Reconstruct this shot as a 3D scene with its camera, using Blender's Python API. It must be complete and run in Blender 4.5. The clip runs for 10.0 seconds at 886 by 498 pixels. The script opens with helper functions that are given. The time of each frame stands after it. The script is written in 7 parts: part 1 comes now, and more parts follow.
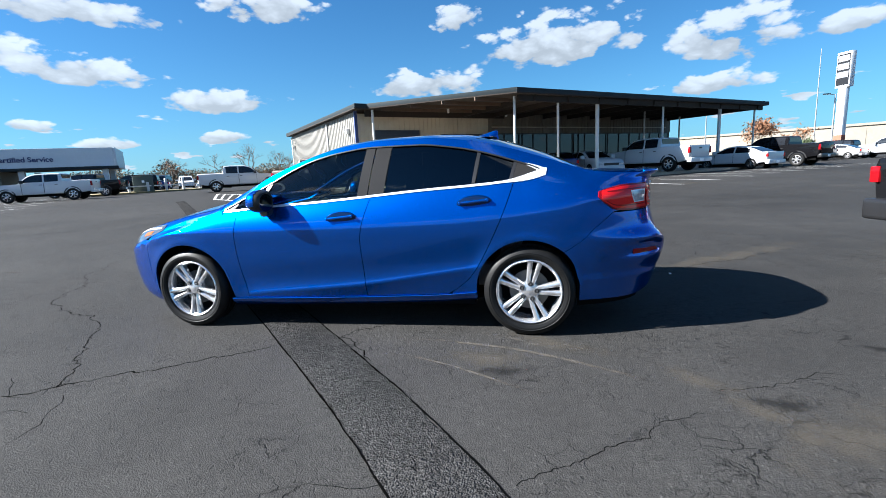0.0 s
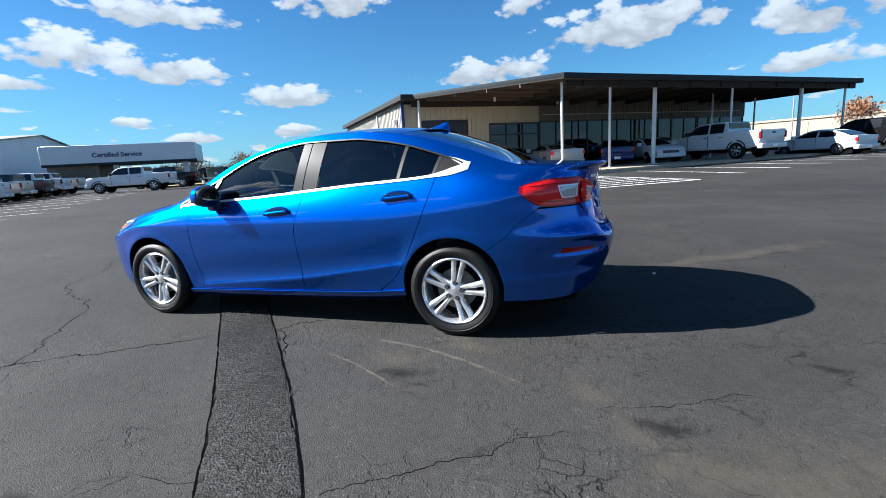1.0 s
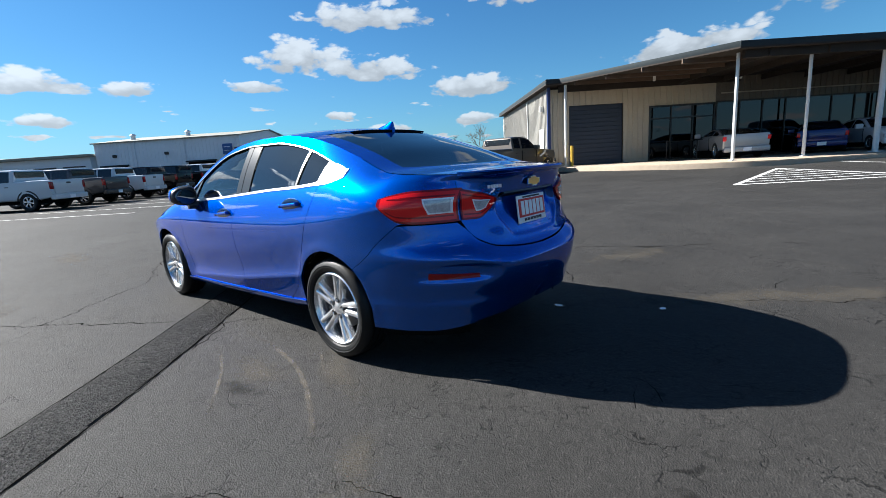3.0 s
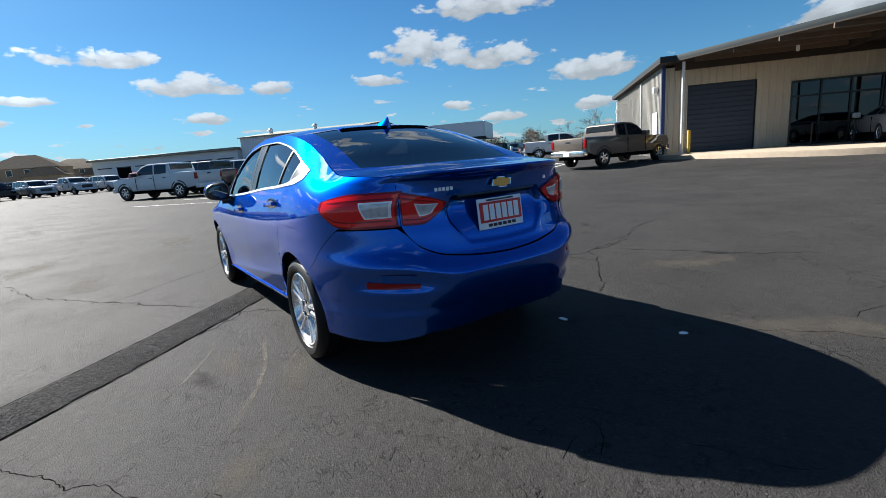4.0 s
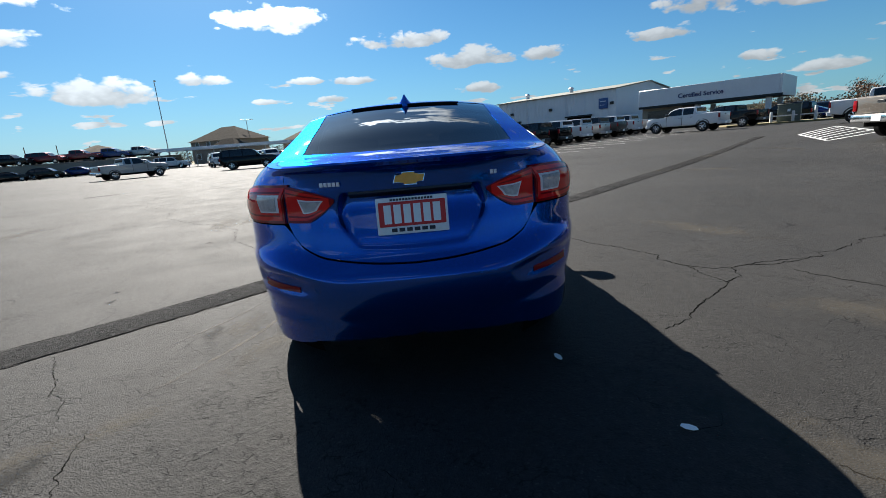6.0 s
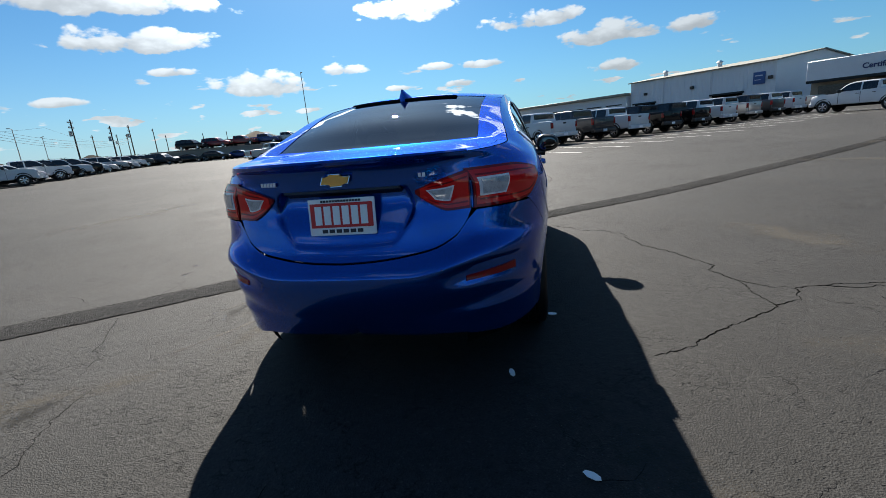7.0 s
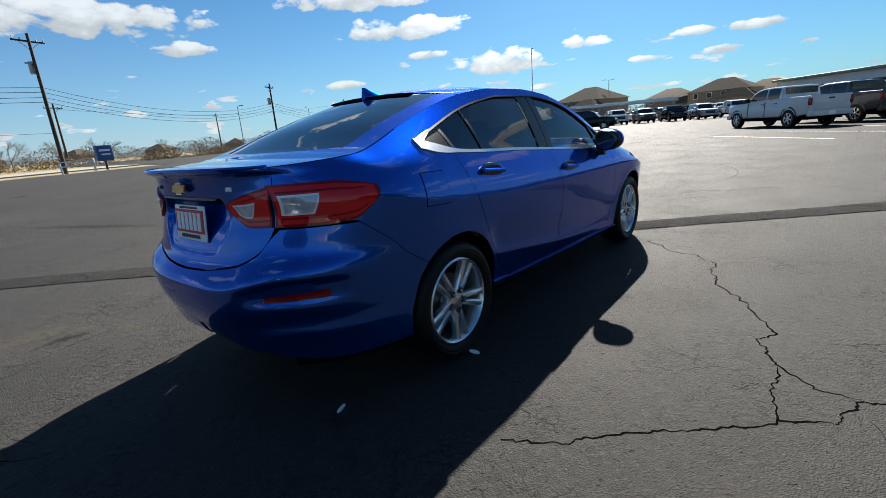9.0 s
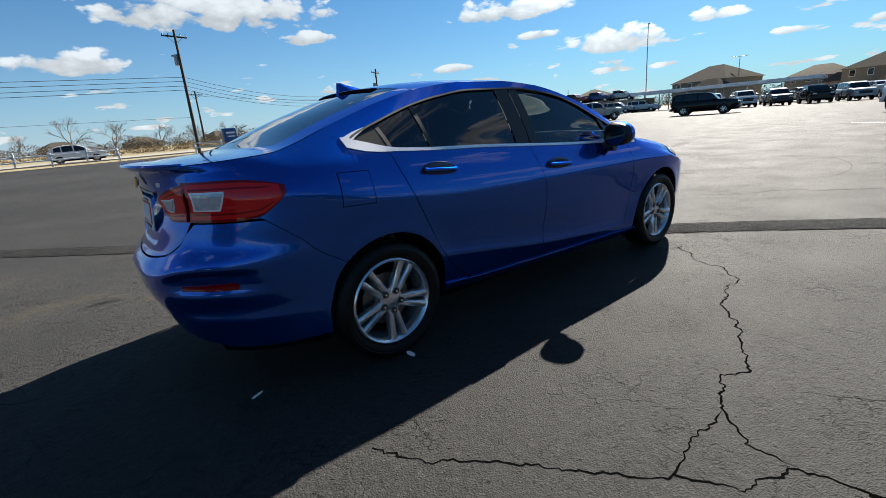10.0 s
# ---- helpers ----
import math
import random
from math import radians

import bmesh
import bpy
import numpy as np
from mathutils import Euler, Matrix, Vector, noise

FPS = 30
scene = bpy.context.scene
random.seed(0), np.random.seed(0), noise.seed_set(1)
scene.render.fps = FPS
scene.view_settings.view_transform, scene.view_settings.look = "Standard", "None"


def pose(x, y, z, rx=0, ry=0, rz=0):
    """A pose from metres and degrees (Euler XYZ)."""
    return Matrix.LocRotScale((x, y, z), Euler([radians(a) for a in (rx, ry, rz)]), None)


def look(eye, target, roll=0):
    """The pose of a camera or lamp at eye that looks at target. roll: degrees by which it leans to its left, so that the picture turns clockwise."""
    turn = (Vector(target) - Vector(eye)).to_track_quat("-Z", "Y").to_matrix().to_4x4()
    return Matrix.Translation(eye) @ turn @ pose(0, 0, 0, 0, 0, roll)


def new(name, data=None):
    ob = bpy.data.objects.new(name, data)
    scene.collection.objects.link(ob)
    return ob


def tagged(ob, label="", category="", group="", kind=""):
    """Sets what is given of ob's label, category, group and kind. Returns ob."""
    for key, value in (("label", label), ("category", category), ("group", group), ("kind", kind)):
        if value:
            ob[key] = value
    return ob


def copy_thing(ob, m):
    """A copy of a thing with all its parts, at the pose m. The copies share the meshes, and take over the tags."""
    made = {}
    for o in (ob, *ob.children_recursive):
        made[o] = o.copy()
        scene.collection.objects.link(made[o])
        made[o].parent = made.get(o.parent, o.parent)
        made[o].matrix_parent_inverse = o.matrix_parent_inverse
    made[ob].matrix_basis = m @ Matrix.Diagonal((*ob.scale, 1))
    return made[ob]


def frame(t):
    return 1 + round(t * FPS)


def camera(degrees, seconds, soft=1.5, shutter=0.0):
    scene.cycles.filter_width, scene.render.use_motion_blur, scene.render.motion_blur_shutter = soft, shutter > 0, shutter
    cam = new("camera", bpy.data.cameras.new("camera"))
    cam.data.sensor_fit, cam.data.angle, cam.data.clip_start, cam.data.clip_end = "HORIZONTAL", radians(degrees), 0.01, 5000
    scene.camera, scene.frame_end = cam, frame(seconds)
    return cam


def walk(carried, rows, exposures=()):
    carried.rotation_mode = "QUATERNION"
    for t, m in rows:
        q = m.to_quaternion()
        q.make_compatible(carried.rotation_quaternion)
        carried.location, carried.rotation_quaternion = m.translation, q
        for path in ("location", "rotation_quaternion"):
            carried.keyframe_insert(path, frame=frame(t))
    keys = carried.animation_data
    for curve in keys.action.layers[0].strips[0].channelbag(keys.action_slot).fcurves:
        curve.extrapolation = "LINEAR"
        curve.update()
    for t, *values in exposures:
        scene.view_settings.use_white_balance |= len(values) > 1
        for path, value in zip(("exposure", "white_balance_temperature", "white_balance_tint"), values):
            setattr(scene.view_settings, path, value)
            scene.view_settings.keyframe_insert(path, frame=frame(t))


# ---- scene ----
cam = camera(88.2, 10.0, soft=0.7)
PATH = [
    (0, (1.447, -3.96, 1.177), (1.02, -2.037, 0.834), -2.8),
    (0.5, (1.91, -3.837, 1.182), (1.374, -1.943, 0.827), -3.1),
    (1, (2.326, -3.621, 1.162), (1.639, -1.78, 0.789), -3.4),
    (1.5, (2.738, -3.389, 1.178), (1.89, -1.617, 0.802), -3.6),
    (2, (3.087, -3.117, 1.174), (2.073, -1.436, 0.796), -3.3),
    (2.5, (3.381, -2.783, 1.174), (2.224, -1.197, 0.794), -3.3),
    (4, (4.082, -1.636, 1.178), (2.458, -0.54, 0.778), -4.4),
    (4.5, (4.186, -1.239, 1.172), (2.432, -0.373, 0.755), -4.5),
    (5, (4.303, -0.811, 1.183), (2.456, -0.18, 0.748), -4.3),
    (5.5, (4.273, -0.386, 1.169), (2.358, -0.024, 0.722), -4.4),
    (6.8, (4.126, 0.692, 1.161), (2.212, 0.366, 0.681), -5.0),
    (7, (4.088, 0.857, 1.171), (2.195, 0.431, 0.687), -5.1),
    (7.5, (3.885, 1.226, 1.168), (2.066, 0.555, 0.675), -4.8),
    (8, (3.683, 1.581, 1.176), (1.957, 0.7, 0.68), -4.7),
    (8.5, (3.408, 1.919, 1.165), (1.797, 0.845, 0.665), -4.7),
    (9, (3.11, 2.255, 1.182), (1.629, 1.008, 0.681), -4.7),
    (9.5, (2.798, 2.536, 1.181), (1.466, 1.138, 0.659), -4.3),
    (10, (2.474, 2.79, 1.188), (1.307, 1.257, 0.655), -4.7),
]
walk(cam, [(t, look(eye, target, roll)) for t, eye, target, roll in PATH],
     exposures=[(0, 2.12, 6000, 9), (2.5, 1.89, 6150, 9), (4, 1.68, 6350, 9), (4.6, 1.52, 6400, 9), (5.5, 1.53, 6500, 9), (7.5, 1.62, 6600, 9), (10, 1.64, 6650, 9)])

# ---- light: sun in the south-west over the lot, blue sky with fair-weather clouds ----
SUN_BEARING, SUN_HEIGHT = 200.8, 35.6

# clouds: bearing, height, half width, half height of the sky's larger clouds, in degrees
CLOUDS_N = [(139, 16, 8.4, 1.9), (121, 17.8, 6.6, 2.1), (139, 10.6, 6.6, 1.9), (126.5, 8.3, 6.8, 1.6), (99.5, 16.4, 2.8, 2.2), (88, 13.2, 9.8, 3.4), (103, 9.9, 8.4, 1.8),
            (71, 11.5, 6.5, 3.0), (72, 7.3, 5, 1.6), (147, 12.0, 6, 2.2), (152, 9.1, 4.2, .9), (137.5, 4.0, 3, .8), (127, 4.6, 3, .8), (143.5, 5.7, 2.2, .7), (62, 11, 3, 1.3)]
CLOUDS_S = [(180.5, 11.4, 6, 1.2), (172.2, 9, 6, 1.4), (164, 8.7, 2.8, 1.1), (194, 13.9, 6.2, 1.9), (202.5, 8, 3.9, .9), (211.5, 6.9, 5.2, 1.7), (171, 5.7, 2.8, .8), (188.5, 5.7, 2.4, .6),
            (224.4, 14.5, 11, 1.8), (222.5, 11.2, 7.4, 1.7), (230, 5.8, 3, .6), (255, 12.6, 12, 2.6), (246.5, 10, 3.4, .9), (268, 7.9, 5, 1.5), (191, 7.7, 3, .6), (186.4, 7.5, 2.9, .6), (220, 8.5, 2.6, .6), (196, 5.7, 2, .5),
            (174, 37, 10, 3.6), (186, 35.5, 4, 2.5), (137, 30, 3.5, 1.2), (155, 36.5, 5, 1.5), (207, 20.5, 7, 2.0), (222, 22.5, 9, 2.0), (158, 20, 7, 1.8), (145, 30, 6, 2), (240, 27, 8, 2), (300, 14, 12, 4), (325, 20, 9, 4)]


def sky():
    world = bpy.data.worlds.new("sky")
    scene.world = world
    world.use_nodes = True
    nt = world.node_tree
    N, L = nt.nodes, nt.links
    N.clear()

    def node(kind, **sets):
        n = N.new(kind)
        for k, v in sets.items():
            n.inputs[int(k[1:])].default_value = v
        return n

    def mth(op, a, b=None, c=None):
        n = N.new("ShaderNodeMath")
        n.operation = op
        for i, v in enumerate((a, b, c)):
            if v is None:
                continue
            if isinstance(v, (int, float)):
                n.inputs[i].default_value = v
            else:
                L.new(v, n.inputs[i])
        return n.outputs[0]

    tex = N.new("ShaderNodeTexSky")
    tex.sky_type = "NISHITA"
    tex.sun_disc = False
    tex.sun_elevation, tex.sun_rotation = radians(SUN_HEIGHT), radians(90 - SUN_BEARING)
    tex.air_density, tex.dust_density, tex.ozone_density = 1.0, 0.2, 3.0
    co = N.new("ShaderNodeTexCoord")
    sep = N.new("ShaderNodeSeparateXYZ")
    L.new(co.outputs["Generated"], sep.inputs[0])
    X, Y, Z = sep.outputs
    az = mth("MULTIPLY", mth("ARCTAN2", Y, X), 57.29578)
    el = mth("MULTIPLY", mth("ARCSINE", Z), 57.29578)
    comb = N.new("ShaderNodeCombineXYZ")
    L.new(az, comb.inputs[0])
    L.new(mth("MULTIPLY", el, 1.9), comb.inputs[1])
    n1 = N.new("ShaderNodeTexNoise")
    n1.inputs["Scale"].default_value, n1.inputs["Detail"].default_value, n1.inputs["Roughness"].default_value = 0.24, 7.0, 0.56
    L.new(comb.outputs[0], n1.inputs["Vector"])
    # round puffs, warped a little so that they don't line up
    wob = N.new("ShaderNodeVectorMath")
    wob.operation = "MULTIPLY_ADD"
    wob.inputs[1].default_value = (2.2, 2.2, 0.0)
    L.new(n1.outputs["Color"], wob.inputs[0])
    L.new(comb.outputs[0], wob.inputs[2])
    puff = N.new("ShaderNodeTexVoronoi")
    puff.feature, puff.voronoi_dimensions = "SMOOTH_F1", "2D"
    puff.inputs["Scale"].default_value, puff.inputs["Detail"].default_value, puff.inputs["Roughness"].default_value = 0.30, 3.0, 0.5
    puff.inputs["Smoothness"].default_value = 0.35
    L.new(wob.outputs[0], puff.inputs["Vector"])
    total, weight, lift = None, None, None
    for b, h, w, t in CLOUDS_N + CLOUDS_S:
        d = mth("WRAP", mth("SUBTRACT", az, b), 180.0, -180.0)
        dx = mth("DIVIDE", d, w)
        dy = mth("DIVIDE", mth("SUBTRACT", el, h), t)
        low_side = mth("MAXIMUM", dy, mth("MULTIPLY", dy, -1.5))
        r = mth("ADD", mth("MULTIPLY", dx, dx), mth("MULTIPLY", low_side, low_side))
        f = mth("SUBTRACT", 1.0, r)
        fw = mth("MAXIMUM", mth("ADD", f, 0.6), 0.0)
        total = f if total is None else mth("MAXIMUM", total, f)
        weight = fw if weight is None else mth("ADD", weight, fw)
        lift = mth("MULTIPLY", fw, dy) if lift is None else mth("MULTIPLY_ADD", fw, dy, lift)
    # small scattered clouds low over the horizon, large loose ones overhead
    comb2 = N.new("ShaderNodeCombineXYZ")
    L.new(mth("MULTIPLY", az, 0.22), comb2.inputs[0])
    L.new(mth("MULTIPLY", el, 0.85), comb2.inputs[1])
    n3 = N.new("ShaderNodeTexNoise")
    n3.inputs["Scale"].default_value, n3.inputs["Detail"].default_value, n3.inputs["Roughness"].default_value = 1.0, 4.0, 0.5
    L.new(comb2.outputs[0], n3.inputs["Vector"])
    low = mth("MULTIPLY", mth("SUBTRACT", n3.outputs[0], 0.545), 7.5)
    band = mth("MULTIPLY", mth("SMOOTH_MIN", mth("MULTIPLY", el, 0.6), 1.0, 0.3), mth("MAXIMUM", mth("SUBTRACT", 1.0, mth("MULTIPLY", el, 0.085)), 0.0))
    low = mth("SUBTRACT", mth("MULTIPLY", mth("MAXIMUM", low, 0.0), band), 0.25)
    plane = N.new("ShaderNodeCombineXYZ")
    zz = mth("MAXIMUM", Z, 0.12)
    L.new(mth("DIVIDE", X, zz), plane.inputs[0])
    L.new(mth("DIVIDE", Y, zz), plane.inputs[1])
    n4 = N.new("ShaderNodeTexNoise")
    n4.inputs["Scale"].default_value, n4.inputs["Detail"].default_value, n4.inputs["Roughness"].default_value = 1.5, 6.0, 0.55
    L.new(plane.outputs[0], n4.inputs["Vector"])
    high = mth("MULTIPLY", mth("SUBTRACT", n4.outputs[0], 0.57), 7.0)
    highmask = mth("MINIMUM", mth("MAXIMUM", mth("MULTIPLY", mth("SUBTRACT", el, 21.0), 0.15), 0.0), 1.0)
    high = mth("SUBTRACT", mth("MULTIPLY", mth("MAXIMUM", high, 0.0), highmask), 0.12)
    body = mth("MAXIMUM", mth("MAXIMUM", total, -0.8), -3.0)
    rag = mth("ADD", mth("MULTIPLY", mth("SUBTRACT", n1.outputs[0], 0.50), 2.8), mth("MULTIPLY", mth("SUBTRACT", 0.62, puff.outputs["Distance"]), 1.5))
    dens = mth("ADD", mth("MULTIPLY", body, 1.25), mth("ADD", rag, 0.12))
    dens = mth("MAXIMUM", dens, mth("ADD", mth("MULTIPLY", low, 2.6), mth("MULTIPLY", rag, 0.4)))
    dens = mth("MAXIMUM", dens, mth("MULTIPLY", high, 1.3))
    ramp = N.new("ShaderNodeMapRange")
    ramp.interpolation_type = "SMOOTHSTEP"
    ramp.inputs["From Min"].default_value, ramp.inputs["From Max"].default_value = 0.02, 0.62
    L.new(dens, ramp.inputs["Value"])
    # grey undersides, and soft relief from puff to puff
    shade = N.new("ShaderNodeMapRange")
    shade.interpolation_type = "SMOOTHSTEP"
    shade.inputs["From Min"].default_value, shade.inputs["From Max"].default_value = -0.75, 0.55
    shade.inputs["To Min"].default_value, shade.inputs["To Max"].default_value = 0.66, 1.04
    up = mth("DIVIDE", lift, mth("MAXIMUM", weight, 0.05))
    relief = mth("MULTIPLY", mth("SUBTRACT", 0.58, puff.outputs["Distance"]), 1.1)
    L.new(mth("ADD", mth("ADD", up, relief), mth("MAXIMUM", mth("SUBTRACT", 0.5, dens), 0.0)), shade.inputs["Value"])
    white = N.new("ShaderNodeVectorMath")
    white.operation = "SCALE"
    white.inputs[0].default_value = (CLOUD * 0.92, CLOUD * 1.0, CLOUD * 1.07)
    # clouds near the sun are lit through, those in the north are duller
    toward = N.new("ShaderNodeVectorMath")
    toward.operation = "DOT_PRODUCT"
    L.new(co.outputs["Generated"], toward.inputs[0])
    toward.inputs[1].default_value = (math.cos(radians(SUN_BEARING)) * math.cos(radians(SUN_HEIGHT)), math.sin(radians(SUN_BEARING)) * math.cos(radians(SUN_HEIGHT)), math.sin(radians(SUN_HEIGHT)))
    glow = mth("MULTIPLY", mth("POWER", mth("MAXIMUM", toward.outputs["Value"], 0.0), 26.0), 9.0)
    bright = mth("ADD", mth("SUBTRACT", 0.72, mth("MULTIPLY", Y, 0.12)), glow)
    L.new(mth("MULTIPLY", shade.outputs[0], bright), white.inputs["Scale"])
    mix = N.new("ShaderNodeMix")
    mix.data_type = "RGBA"
    L.new(mth("MULTIPLY", ramp.outputs[0], 0.93), mix.inputs["Factor"])
    tint = N.new("ShaderNodeMix")
    tint.data_type, tint.blend_type = "RGBA", "MULTIPLY"
    tint.inputs["Factor"].default_value = 1.0
    tint.inputs["B"].default_value = SKY_TINT
    L.new(tex.outputs[0], tint.inputs["A"])
    # pale blue haze low over the horizon
    haze = N.new("ShaderNodeMix")
    haze.data_type = "RGBA"
    L.new(mth("MULTIPLY", mth("EXPONENT", mth("MULTIPLY", mth("MAXIMUM", el, 0.0), -0.16)), 0.62), haze.inputs["Factor"])
    tone = N.new("ShaderNodeVectorMath")
    tone.operation = "SCALE"
    air = N.new("ShaderNodeCombineXYZ")
    L.new(mth("SUBTRACT", 6.0, mth("MULTIPLY", Y, 1.5)), air.inputs[0])
    air.inputs[1].default_value, air.inputs[2].default_value = 9.0, 11.8
    L.new(air.outputs[0], tone.inputs[0])
    L.new(mth("SUBTRACT", 0.86, mth("MULTIPLY", Y, 0.20)), tone.inputs["Scale"])
    L.new(tint.outputs["Result"], haze.inputs["A"])
    L.new(tone.outputs[0], haze.inputs["B"])
    # bright ring of hazy air round the sun
    ring = N.new("ShaderNodeVectorMath")
    ring.operation = "MULTIPLY_ADD"
    ring.inputs[1].default_value = (0.5, 0.5, 0.48)
    wide = N.new("ShaderNodeCombineXYZ")
    for i in range(3):
        L.new(glow, wide.inputs[i])
    L.new(wide.outputs[0], ring.inputs[0])
    L.new(haze.outputs["Result"], ring.inputs[2])
    L.new(ring.outputs[0], mix.inputs["A"])
    L.new(white.outputs[0], mix.inputs["B"])
    bg = N.new("ShaderNodeBackground")
    bg.inputs[1].default_value = SKY_STRENGTH
    L.new(mix.outputs["Result"], bg.inputs[0])
    out = N.new("ShaderNodeOutputWorld")
    L.new(bg.outputs[0], out.inputs[0])


SKY_STRENGTH, CLOUD, SKY_TINT = 0.0232, 15.0, (0.52, 1.08, 1.43, 1)
sky()
sun = new("sun", bpy.data.lights.new("sun", "SUN"))
sun.data.energy, sun.data.angle, sun.data.color = 5.0, radians(0.53), (1.0, 0.95, 0.88)
_b, _h = radians(SUN_BEARING), radians(SUN_HEIGHT)
sun.matrix_world = look((60 * math.cos(_b), 60 * math.sin(_b), 60 * math.tan(_h)), (0, 0, 0))


# ---- materials ----
def shader(name):
    m = bpy.data.materials.new(name)
    m.use_nodes = True
    nt = m.node_tree
    return m, nt, nt.nodes["Principled BSDF"]


def noise_tex(nt, scale, detail=4.0, rough=0.55, coords="Object"):
    co = nt.nodes.new("ShaderNodeTexCoord")
    n = nt.nodes.new("ShaderNodeTexNoise")
    n.inputs["Scale"].default_value, n.inputs["Detail"].default_value, n.inputs["Roughness"].default_value = scale, detail, rough
    nt.links.new(co.outputs[coords], n.inputs["Vector"])
    return n


def plain(name, color, rough=0.5, metal=0.0, vary=0.12, scale=6.0, bump=0.0, bump_scale=60.0, coat=0.0, spec=0.5):
    """A surface whose colour drifts a little at two scales, with an optional fine relief."""
    m, nt, b = shader(name)
    b.inputs["Roughness"].default_value, b.inputs["Metallic"].default_value = rough, metal
    b.inputs["Coat Weight"].default_value, b.inputs["Coat Roughness"].default_value = coat, 0.04
    b.inputs["Specular IOR Level"].default_value = spec
    a, c = noise_tex(nt, scale), noise_tex(nt, scale * 9, 3)
    add = nt.nodes.new("ShaderNodeMath")
    add.operation = "ADD"
    nt.links.new(a.outputs[0], add.inputs[0])
    nt.links.new(c.outputs[0], add.inputs[1])
    mr = nt.nodes.new("ShaderNodeMapRange")
    mr.inputs["From Min"].default_value, mr.inputs["From Max"].default_value = 0.6, 1.4
    mr.inputs["To Min"].default_value, mr.inputs["To Max"].default_value = 1 - vary, 1 + vary
    nt.links.new(add.outputs[0], mr.inputs["Value"])
    vm = nt.nodes.new("ShaderNodeVectorMath")
    vm.operation = "SCALE"
    vm.inputs[0].default_value = color
    nt.links.new(mr.outputs[0], vm.inputs["Scale"])
    nt.links.new(vm.outputs[0], b.inputs["Base Color"])
    if bump:
        bp = nt.nodes.new("ShaderNodeBump")
        bp.inputs["Strength"].default_value, bp.inputs["Distance"].default_value = bump, 0.01
        nt.links.new(noise_tex(nt, bump_scale, 3).outputs[0], bp.inputs["Height"])
        nt.links.new(bp.outputs[0], b.inputs["Normal"])
    return m


def car_paint(name, color, metal=0.0, rough=0.35, flake=0.0, coat=1.0, spec=0.0, edge=(1, 1, 1), stray=0.0):
    m, nt, b = shader(name)
    b.inputs["Base Color"].default_value = (*color, 1)
    b.inputs["Metallic"].default_value, b.inputs["Roughness"].default_value = metal, rough
    b.inputs["Coat Weight"].default_value, b.inputs["Coat Roughness"].default_value = coat, 0.02
    b.inputs["Specular IOR Level"].default_value = spec
    b.inputs["Specular Tint"].default_value = (*edge, 1)
    b.inputs["Coat IOR"].default_value = 1.47
    if flake:
        n = noise_tex(nt, 900, 1)
        bp = nt.nodes.new("ShaderNodeBump")
        bp.inputs["Strength"].default_value, bp.inputs["Distance"].default_value = flake, 0.0005
        nt.links.new(n.outputs[0], bp.inputs["Height"])
        nt.links.new(bp.outputs[0], b.inputs["Normal"])
    # a thin film of road dust
    d = noise_tex(nt, 5, 5)
    mr = nt.nodes.new("ShaderNodeMapRange")
    mr.inputs["From Min"].default_value, mr.inputs["From Max"].default_value = 0.35, 0.75
    mr.inputs["To Min"].default_value, mr.inputs["To Max"].default_value = 0.004, 0.016
    nt.links.new(d.outputs[0], mr.inputs["Value"])
    nt.links.new(mr.outputs[0], b.inputs["Coat Roughness"])
    if stray:
        # flakes that lie askew scatter the light wider
        w = nt.nodes.new("ShaderNodeBsdfPrincipled")
        w.inputs["Base Color"].default_value = (color[0], color[1] * 0.85, color[2] * 1.1, 1)
        w.inputs["Metallic"].default_value, w.inputs["Roughness"].default_value = metal, 0.47
        w.inputs["Specular IOR Level"].default_value = spec
        w.inputs["Specular Tint"].default_value = (*edge, 1)
        w.inputs["Coat Weight"].default_value, w.inputs["Coat IOR"].default_value = coat, 1.47
        nt.links.new(mr.outputs[0], w.inputs["Coat Roughness"])
        mix = nt.nodes.new("ShaderNodeMixShader")
        mix.inputs[0].default_value = stray
        nt.links.new(b.outputs[0], mix.inputs[1])
        nt.links.new(w.outputs[0], mix.inputs[2])
        nt.links.new(mix.outputs[0], nt.nodes["Material Output"].inputs["Surface"])
    return m


def glass(name, tint, gloss=1.0):
    """Tinted pane: what lies behind shows through the tint, and the surface mirrors by Fresnel."""
    m = bpy.data.materials.new(name)
    m.use_nodes = True
    nt = m.node_tree
    nt.nodes.remove(nt.nodes["Principled BSDF"])
    t = nt.nodes.new("ShaderNodeBsdfTransparent")
    t.inputs[0].default_value = (*tint, 1)
    g = nt.nodes.new("ShaderNodeBsdfGlossy")
    g.inputs["Roughness"].default_value = 0.005
    g.inputs["Color"].default_value = (0.95, 0.97, 1.0, 1)
    f = nt.nodes.new("ShaderNodeFresnel")
    f.inputs[0].default_value = 1.55
    k = nt.nodes.new("ShaderNodeMath")
    k.operation = "MULTIPLY"
    k.inputs[1].default_value = gloss
    nt.links.new(f.outputs[0], k.inputs[0])
    mx = nt.nodes.new("ShaderNodeMixShader")
    nt.links.new(k.outputs[0], mx.inputs[0])
    nt.links.new(t.outputs[0], mx.inputs[1])
    nt.links.new(g.outputs[0], mx.inputs[2])
    nt.links.new(mx.outputs[0], nt.nodes["Material Output"].inputs[0])
    return m


